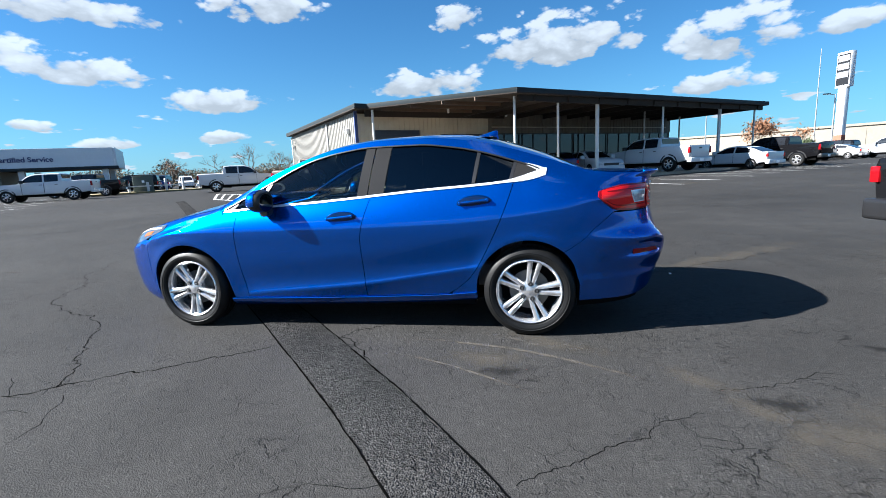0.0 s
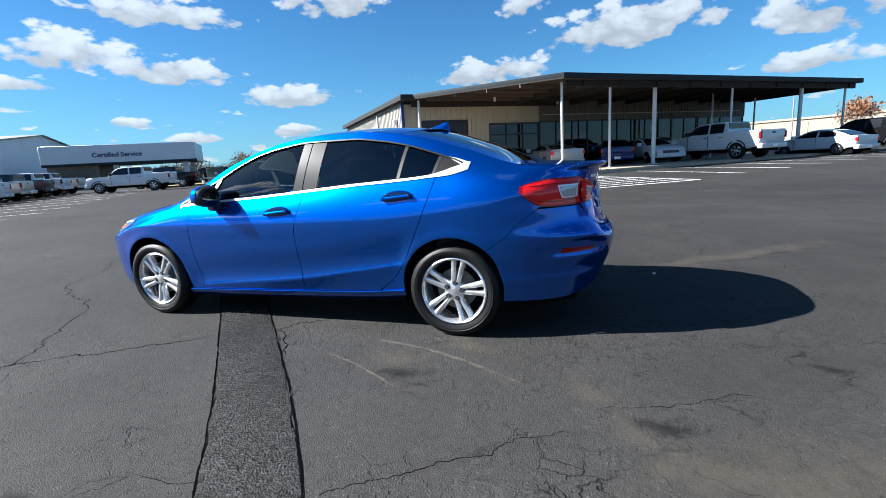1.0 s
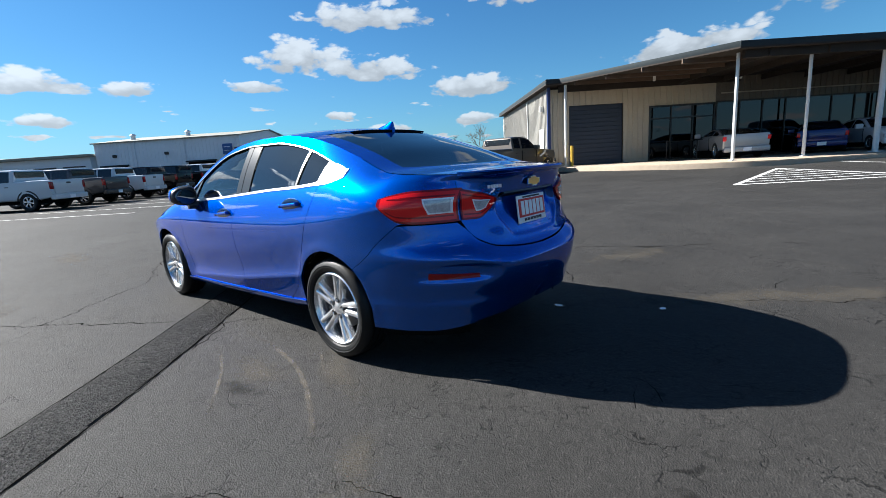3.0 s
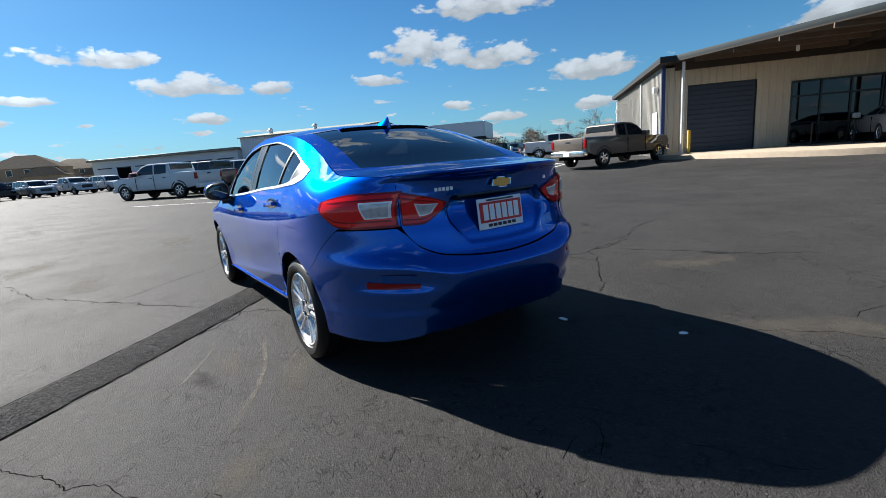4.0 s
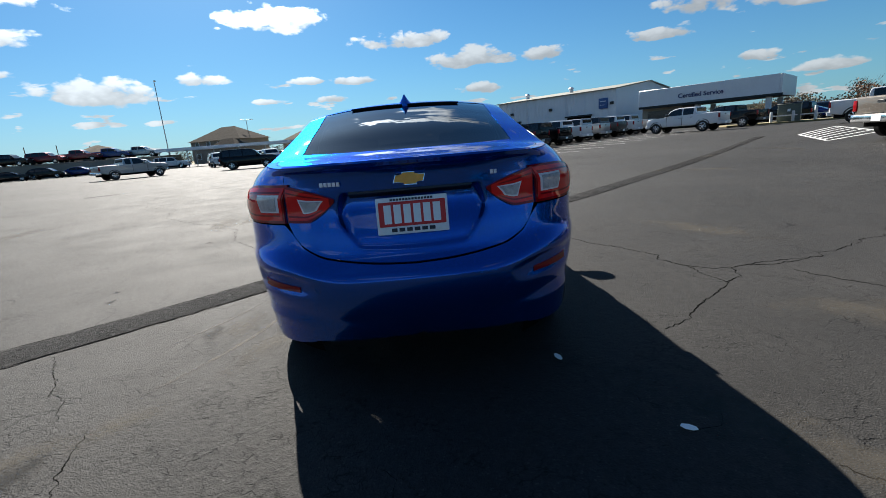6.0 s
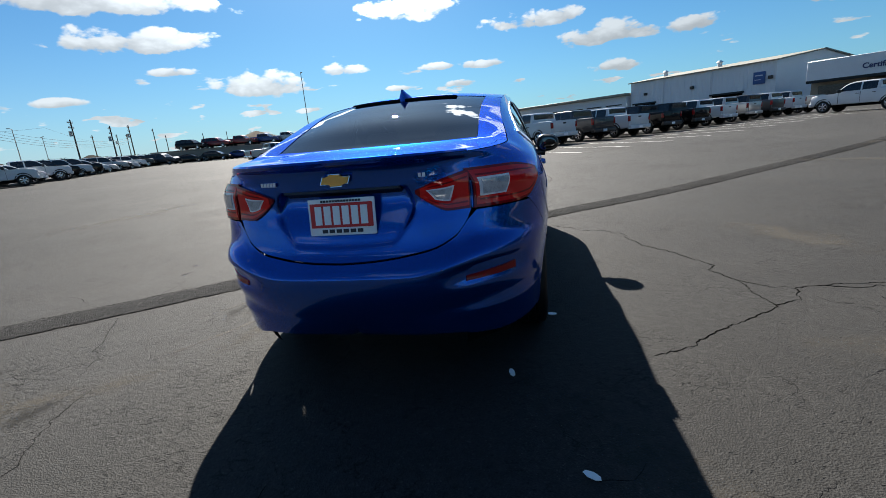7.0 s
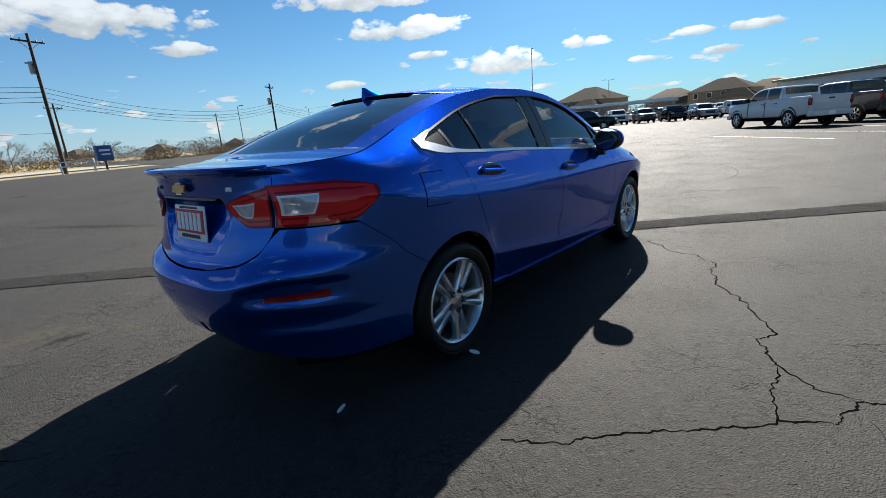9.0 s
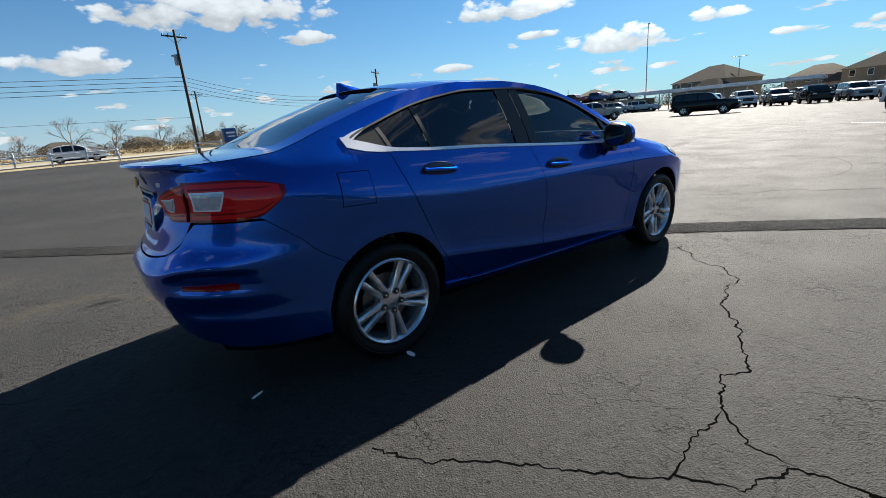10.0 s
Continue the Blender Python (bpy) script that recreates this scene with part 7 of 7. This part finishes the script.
lamp_post(-90, -47.4, 16.2, 200)
lamp_post(-122, -42.5, 10.2, 120, True)
lamp_post(-70, -100, 9, 30), lamp_post(-45, -88, 8.5, 100), lamp_post(-95, -125, 9, 60, True)
lamp_post(36, 62, 7.5, 200), lamp_post(26, 75, 7.5, 20)
bm = bmesh.new()
rod(bm, (0, 0, 0), (0, 0, 17), .12, .05, 10)
tagged(part("radio_mast", bm, M_GALV), "thin grey mast far beyond the lot", "mast").matrix_basis = frame_at(45.5, 85, 0)

bs = root("blue_box_sign", frame_at(-9.6, -45.2, 12), "blue box sign on a short post by the road", "sign")
part("sign_box", boxed(-.62, .62, -.22, .22, .75, 2.05, .05, 2), M_SIGNBLUE, bs)
part("sign_bar", boxed(-.42, .42, .222, .24, 1.55, 1.72), M_WHITE, bs)
part("sign_bar", boxed(-.42, .30, .222, .24, 1.25, 1.36), M_WHITE, bs)
bm = bmesh.new()
rod(bm, (0, 0, 0), (0, 0, .76), .09, n=10)
part("sign_post", bm, M_TRIM, bs)
for x0, n in ((-.5, 12), (-8.6, 2)):
    f = root("white_rail_fence", frame_at(x0, -44.6, 0), "white rail fence along the verge", "fence", "white rail fences")
    for i in range(n):
        part("fence_post", boxed(i * 2.2 - .07, i * 2.2 + .07, -.07, .07, 0, 1.05, .02, 1, pose(0, 0, 0, random.uniform(-4, 4), random.uniform(-6, 6), 0)), M_WALLWHITE, f)
    for z in (.55, .92):
        part("fence_rail", boxed(-.1, (n - 1) * 2.2 + .1, -.03, .03, z - .05, z + .05, .01, 1), M_WALLWHITE, f)

# ---- pylon sign, wall and cars to the north-east ----
py = root("pylon_sign", frame_at(43.5, 74.5, 292), "tall white pylon sign with a dark panel", "sign")
part("pylon", boxed(-.55, .55, -.35, .35, 0, 9.6, .05, 2), M_WALLWHITE, py)
part("sign_cabinet", boxed(-1.0, 1.0, -.4, .4, 9.6, 14.4, .06, 2), M_WALLWHITE, py)
part("sign_panel", boxed(-.88, .88, -.42, -.403, 9.9, 14.1), M_TRIM, py, "dark sign face")
for z in (10.9, 12.0, 13.1):
    part("sign_bar", boxed(-.78, .78, -.44, -.422, z, z + .82), M_GALV, py)
part("base_panel", boxed(-.58, .58, -.38, .38, 0, 3.0, .03, 1), plain("brick_base", (.30, .10, .06), .8), py)
bm = bmesh.new()
a, b = Vector((38, 142, 0)), Vector((120, 84, 0))
d = (b - a)
m = Matrix.Translation(a) @ Matrix.Rotation(math.atan2(d.y, d.x), 4, "Z")
wl = tagged(part("wall_far", boxed(-30, d.length, 0, .8, 0, 6.3, 0, 1, m), M_WALL_TAN), "long tan retaining wall far behind the lot", "wall", kind="structure")
for i in range(12):
    part("wall_panel", boxed(-28 + i * 10, -18.4 + i * 10, -.08, -.004, .2, 5.6, .02, 1, m), M_WALL_TAN, wl)
part("wall_coping", boxed(-30, d.length, -.3, 1.1, 6.3, 6.8, 0, 1, m), M_WALL_TAN, wl)


# ---- trees and brush ----
def limbs(bm, rng, p, d, length, r, depth, tips):
    q = p + d * length
    rod(bm, p, q, r, r * .66, 6 if depth > 1 else 4, caps=False)
    if depth == 0:
        tips.append(q)
        return
    for _ in range(rng.choice((2, 3, 3))):
        nd = (d + Vector((rng.gauss(0, .52), rng.gauss(0, .52), rng.gauss(.10, .25)))).normalized()
        limbs(bm, rng, p.lerp(q, rng.uniform(.65, 1)), nd, length * rng.uniform(.62, .82), r * .62, depth - 1, tips)


def tree(x, y, h, seed, leaf=None, dense=10, size=.22, name="bare_tree", label="leafless tree with fine grey twigs"):
    rng = random.Random(seed)
    t = root(name, frame_at(x, y, 0), label, "tree", "trees round the lot")
    bm, tips = bmesh.new(), []
    limbs(bm, rng, Vector((0, 0, 0)), Vector((rng.gauss(0, .05), rng.gauss(0, .05), 1)).normalized(), h * .25, h * (.013 if not leaf else .018), 6 if not leaf else 4, tips)
    part("trunk", bm, M_TWIG if not leaf else M_BARK, t)
    if leaf:
        bm = bmesh.new()
        for p in tips:
            for _ in range(dense):
                c = p + Vector((rng.gauss(0, h * .055), rng.gauss(0, h * .055), rng.gauss(0, h * .05)))
                n = Vector((rng.gauss(0, 1), rng.gauss(0, 1), rng.gauss(0, 1))).normalized()
                u = n.orthogonal().normalized() * size * rng.uniform(.6, 1.3)
                v = n.cross(u) * .7
                bm.faces.new([bm.verts.new(c + w) for w in (-u, -v * .6, u, v * .6)])
        part("crown", bm, leaf, t)
    return t


tree(28, 61, 8.0, 1, M_AUTUMN, 46, .17, "autumn_tree", "tree with thin rust-brown autumn leaves")
tree(33, 62, 3.6, 2, M_GREEN, 14, .20, "evergreen_tree", "small dark green tree")
tree(40, 78, 6.5, 3, M_AUTUMN, 3, .24, "autumn_tree", "nearly bare tree with a few brown leaves")
tree(-60, 76, 9.5, 34), tree(-68, 72, 8, 35, M_AUTUMN, 6, .2, "autumn_tree", "nearly bare tree with a few brown leaves"), tree(-52, 84, 9, 36), tree(-75, 80, 9, 37), tree(-44, 62, 8.5, 4), tree(-40, 66, 6.5, 5)
tree(-33, 72, 8.5, 6), tree(-29, 70, 7.2, 7)
tree(-23, 75, 8.5, 8, M_AUTUMN, 3, .22, "autumn_tree", "nearly bare tree with a few brown leaves")
tree(-14, 80, 7.5, 9, M_AUTUMN, 5, .22, "autumn_tree", "nearly bare tree with a few brown leaves")
tree(2.4, -64, 6.8, 10), tree(-1.6, -65, 6.2, 11), tree(-7.2, -70, 5.6, 31), tree(-12, -72, 5.2, 32), tree(-16, -69, 5.0, 33), tree(8, -78, 5, 12), tree(-20, -92, 5, 13), tree(-8, -86, 4.5, 14), tree(-55, -95, 6.5, 15), tree(16, -70, 5.5, 16)
tree(-30, -120, 6, 17), tree(-44, -125, 6, 18)


def brush(name, spots, label, mats, seed, dense=110):
    """Rough bushes and far woods, many small clumps."""
    rng = random.Random(seed)
    bm = bmesh.new()
    for x, y, w, h in spots:
        for _ in range(int(dense * 2.4 * max(1, w / 4))):
            c = Vector((x + rng.uniform(-w, w), y + rng.uniform(-w, w) * .5, 0))
            k = 1 - (abs(c.x - x) / w) ** 2 * .6
            c.z = ground_z(c.x, c.y) + rng.uniform(0, h) * k
            n = Vector((rng.gauss(0, 1), rng.gauss(0, 1), rng.gauss(0, .6))).normalized()
            u = n.orthogonal().normalized() * rng.uniform(.3, .8) * (.10 + .045 * h)
            v = n.cross(u)
            bm.faces.new([bm.verts.new(c + q) for q in (-u, -v * .8, u * .9, v)])
    return tagged(part(name, bm, mats), label, "brush", kind="stuff")


rb = random.Random(21)
brush("dry_brush", [(x, -68 - rb.uniform(0, 24), rb.uniform(2, 5), rb.uniform(.5, 1.3)) for x in range(-60, 90, 3)], "dry brown brush beyond the road", plain("dry_brush", (.24, .18, .105), .95, vary=.4, scale=1, spec=.05), 3, 240)
brush("far_woods", [(230 * math.cos(a), 230 * math.sin(a), 8, rb.uniform(2.5, 6.5)) for a in [math.radians(36 + 2.0 * i) for i in range(130)]], "far brown and grey winter woods", plain("winter_woods", (.15, .125, .095), .95, vary=.45, scale=.3, spec=.1), 4, 260)
brush("brown_woods", [(150 * math.cos(a), 150 * math.sin(a), 5, rb.uniform(3, 6.5)) for a in [math.radians(108 + 1.5 * i) for i in range(26)]], "brown winter woods behind the service lane", plain("brown_woods", (.15, .115, .08), .95, vary=.5, scale=.4, spec=.05), 6, 420)
brush("far_hedges", [(175 * math.cos(a), 175 * math.sin(a), 6, rb.uniform(2, 4.5)) for a in [math.radians(94 + 2.0 * i) for i in range(34)]], "dark green and brown hedges far off", M_GREEN, 5, 240)
for x, y, w, d, h, t in ((-184, 142, 28, 12, 5.0, 40), (-40, 150, 26, 12, 3.6, 30)):
    b = root("far_building", pose(x, y, ground_z(x, y), 0, 0, t), "low tan commercial block far behind", "building", "far buildings")
    part("wall", boxed(-w / 2, w / 2, -d / 2, d / 2, 0, h), M_WALL_TAN, b)
    part("parapet", boxed(-w / 2 - .2, w / 2 + .2, -d / 2 - .2, d / 2 + .2, h, h + .5), M_ROOF_TAN, b)
    for k in range(int(w / 5)):
        part("window", boxed(-w / 2 + 1 + k * 5, -w / 2 + 4 + k * 5, -d / 2 - .08, -d / 2 - .004, 1, 3), M_PANE, b)


# ---- stains and tyre marks on the asphalt ----
def stain_mat(name, color, strength, scale):
    m = bpy.data.materials.new(name)
    m.use_nodes = True
    nt = m.node_tree
    b = nt.nodes["Principled BSDF"]
    b.inputs["Base Color"].default_value = (*color, 1)
    b.inputs["Roughness"].default_value = .85
    b.inputs["Specular IOR Level"].default_value = .2
    co = nt.nodes.new("ShaderNodeTexCoord")
    at_ = nt.nodes.new("ShaderNodeAttribute")
    at_.attribute_name = "fade"
    n = noise_tex(nt, scale, 5, .65)
    mm = nt.nodes.new("ShaderNodeMath")
    mm.operation = "MULTIPLY_ADD"
    mm.inputs[1].default_value, mm.inputs[2].default_value = 2.6, -1.3
    nt.links.new(n.outputs[0], mm.inputs[0])
    ad = nt.nodes.new("ShaderNodeMath")
    nt.links.new(mm.outputs[0], ad.inputs[0])
    nt.links.new(at_.outputs["Fac"], ad.inputs[1])
    r = nt.nodes.new("ShaderNodeMapRange")
    r.interpolation_type = "SMOOTHSTEP"
    r.inputs["From Min"].default_value, r.inputs["From Max"].default_value = .15, 1.1
    r.inputs["To Max"].default_value = strength
    nt.links.new(ad.outputs[0], r.inputs["Value"])
    gate = nt.nodes.new("ShaderNodeMath")
    gate.operation = "MULTIPLY"
    nt.links.new(r.outputs[0], gate.inputs[0])
    g2 = nt.nodes.new("ShaderNodeMath")
    g2.operation, g2.use_clamp = "MULTIPLY", True
    g2.inputs[1].default_value = 3.0
    nt.links.new(at_.outputs["Fac"], g2.inputs[0])
    nt.links.new(g2.outputs[0], gate.inputs[1])
    nt.links.new(gate.outputs[0], b.inputs["Alpha"])
    return m


def fade_disc(name, x, y, rx, ry, turn, mat, label):
    n, rings = 28, 6
    vs, fs, fd = [(0, 0, 0)], [], [1.0]
    for k in range(1, rings + 1):
        for i in range(n):
            a = 2 * math.pi * i / n
            vs.append((rx * k / rings * math.cos(a), ry * k / rings * math.sin(a), 0))
            fd.append(1 - k / rings)
    for i in range(n):
        fs.append((0, 1 + i, 1 + (i + 1) % n))
    for k in range(rings - 1):
        for i in range(n):
            a, b = 1 + k * n + i, 1 + k * n + (i + 1) % n
            fs.append((a, a + n, b + n, b))
    me = bpy.data.meshes.new(name)
    me.from_pydata(vs, [], fs)
    at_ = me.attributes.new("fade", "FLOAT", "POINT")
    for i, v in enumerate(fd):
        at_.data[i].value = v
    me.materials.append(mat)
    ob = new(name, me)
    ob.matrix_basis = pose(x, y, ground_z(x, y) + .0016 + .0002 * random.random(), 0, 0, turn)
    return tagged(ob, label, "stain", kind="structure")


def fade_band(name, pts, width, mat, label):
    vs, fs, fd = [], [], []
    L = len(pts)
    for i, (x, y) in enumerate(pts):
        a, b = pts[max(i - 1, 0)], pts[min(i + 1, L - 1)]
        d = Vector((b[0] - a[0], b[1] - a[1], 0)).normalized()
        for q, f in ((-.5, 0), (-.2, .8), (.2, .8), (.5, 0)):
            vs.append((x - d.y * q * width, y + d.x * q * width, ground_z(x, y) + .0022))
            fd.append(f * min(1, i / 3, (L - 1 - i) / 3))
    for i in range(L - 1):
        for k in range(3):
            a = i * 4 + k
            fs.append((a, a + 1, a + 5, a + 4))
    me = bpy.data.meshes.new(name)
    me.from_pydata(vs, [], fs)
    at_ = me.attributes.new("fade", "FLOAT", "POINT")
    for i, v in enumerate(fd):
        at_.data[i].value = v
    me.materials.append(mat)
    return tagged(new(name, me), label, "tyre mark", kind="structure")


S_DARK = stain_mat("oil_stain", (.009, .009, .009), .6, 9)
S_PALE = stain_mat("dry_dust_patch", (.085, .075, .060), .38, 4)
S_SCUFF = stain_mat("pale_scuff", (.11, .098, .082), .55, 14)
for x, y, rx, ry, t in ((1.21, -1.44, .22, .10, 20), (2.56, -1.66, .20, .12, 15), (.2, -2.75, .11, .07, 30), (-.12, -2.9, .09, .05, 70), (3.4, -.9, .16, .08, 0), (1.9, 3.2, .22, .10, 40), (-2.4, -3.0, .13, .08, 50)):
    fade_disc("oil_stain", x, y, rx, ry, t, S_DARK, "dark oil stain soaked into the asphalt")
rs = random.Random(5)
for x, y, rx, ry, t in ((1.10, -1.25, .36, .20, 15), (1.5, -.97, .5, .16, -20), (2.26, -1.43, .32, .14, -30), (2.45, -1.74, .30, .12, -30), (2.53, -1.93, .12, .10, 0), (2.9, -1.9, .8, .4, 30), (-2.6, -2.2, .8, .3, 10), (-4.2, -3.5, 1.2, .4, 20), (-5.5, -1.0, 1.2, .4, 0), (3.6, -3.3, 1.0, .5, 0), (-.6, 3.1, 1.0, .4, 30), (1.9, 2.7, .8, .35, 70)):
    fade_disc("dust_patch", x, y, rx, ry, t, S_PALE, "paler dusty patch on the asphalt")
for i in range(26):
    a, r = rs.uniform(0, 6.283), rs.uniform(5, 28)
    fade_disc("dust_patch", r * math.cos(a), r * math.sin(a) * .8 - 1, rs.uniform(.8, 3.0), rs.uniform(.2, .6), rs.uniform(0, 180), S_PALE if i % 4 else S_DARK, "uneven worn patch on the asphalt")


def arc(cx, cy, r, a0, a1, n=24):
    return [(cx + r * math.cos(math.radians(a0 + (a1 - a0) * i / n)), cy + r * math.sin(math.radians(a0 + (a1 - a0) * i / n))) for i in range(n + 1)]


scuffs = [[(.1, -.99), (.4, -.985), (.71, -1.0), (.95, -1.04), (1.19, -1.09), (1.36, -1.15), (1.53, -1.22), (1.68, -1.3), (1.83, -1.38), (1.96, -1.46), (2.09, -1.54)],
          [(.33, -1.24), (.48, -1.26), (.62, -1.29), (.77, -1.35), (.91, -1.41), (1.07, -1.5), (1.24, -1.6), (1.37, -1.68), (1.5, -1.75)],
          [(.99, -.81), (1.12, -.87), (1.25, -.93), (1.36, -1.0), (1.46, -1.06), (1.56, -1.12)],
          arc(-6.5, -2.3, 3.4, 75, 130)]
for p, w in zip(scuffs, (.045, .03, .03, .04)):
    fade_band("tyre_mark", p, w, S_SCUFF, "faint pale tyre scuff on the asphalt")
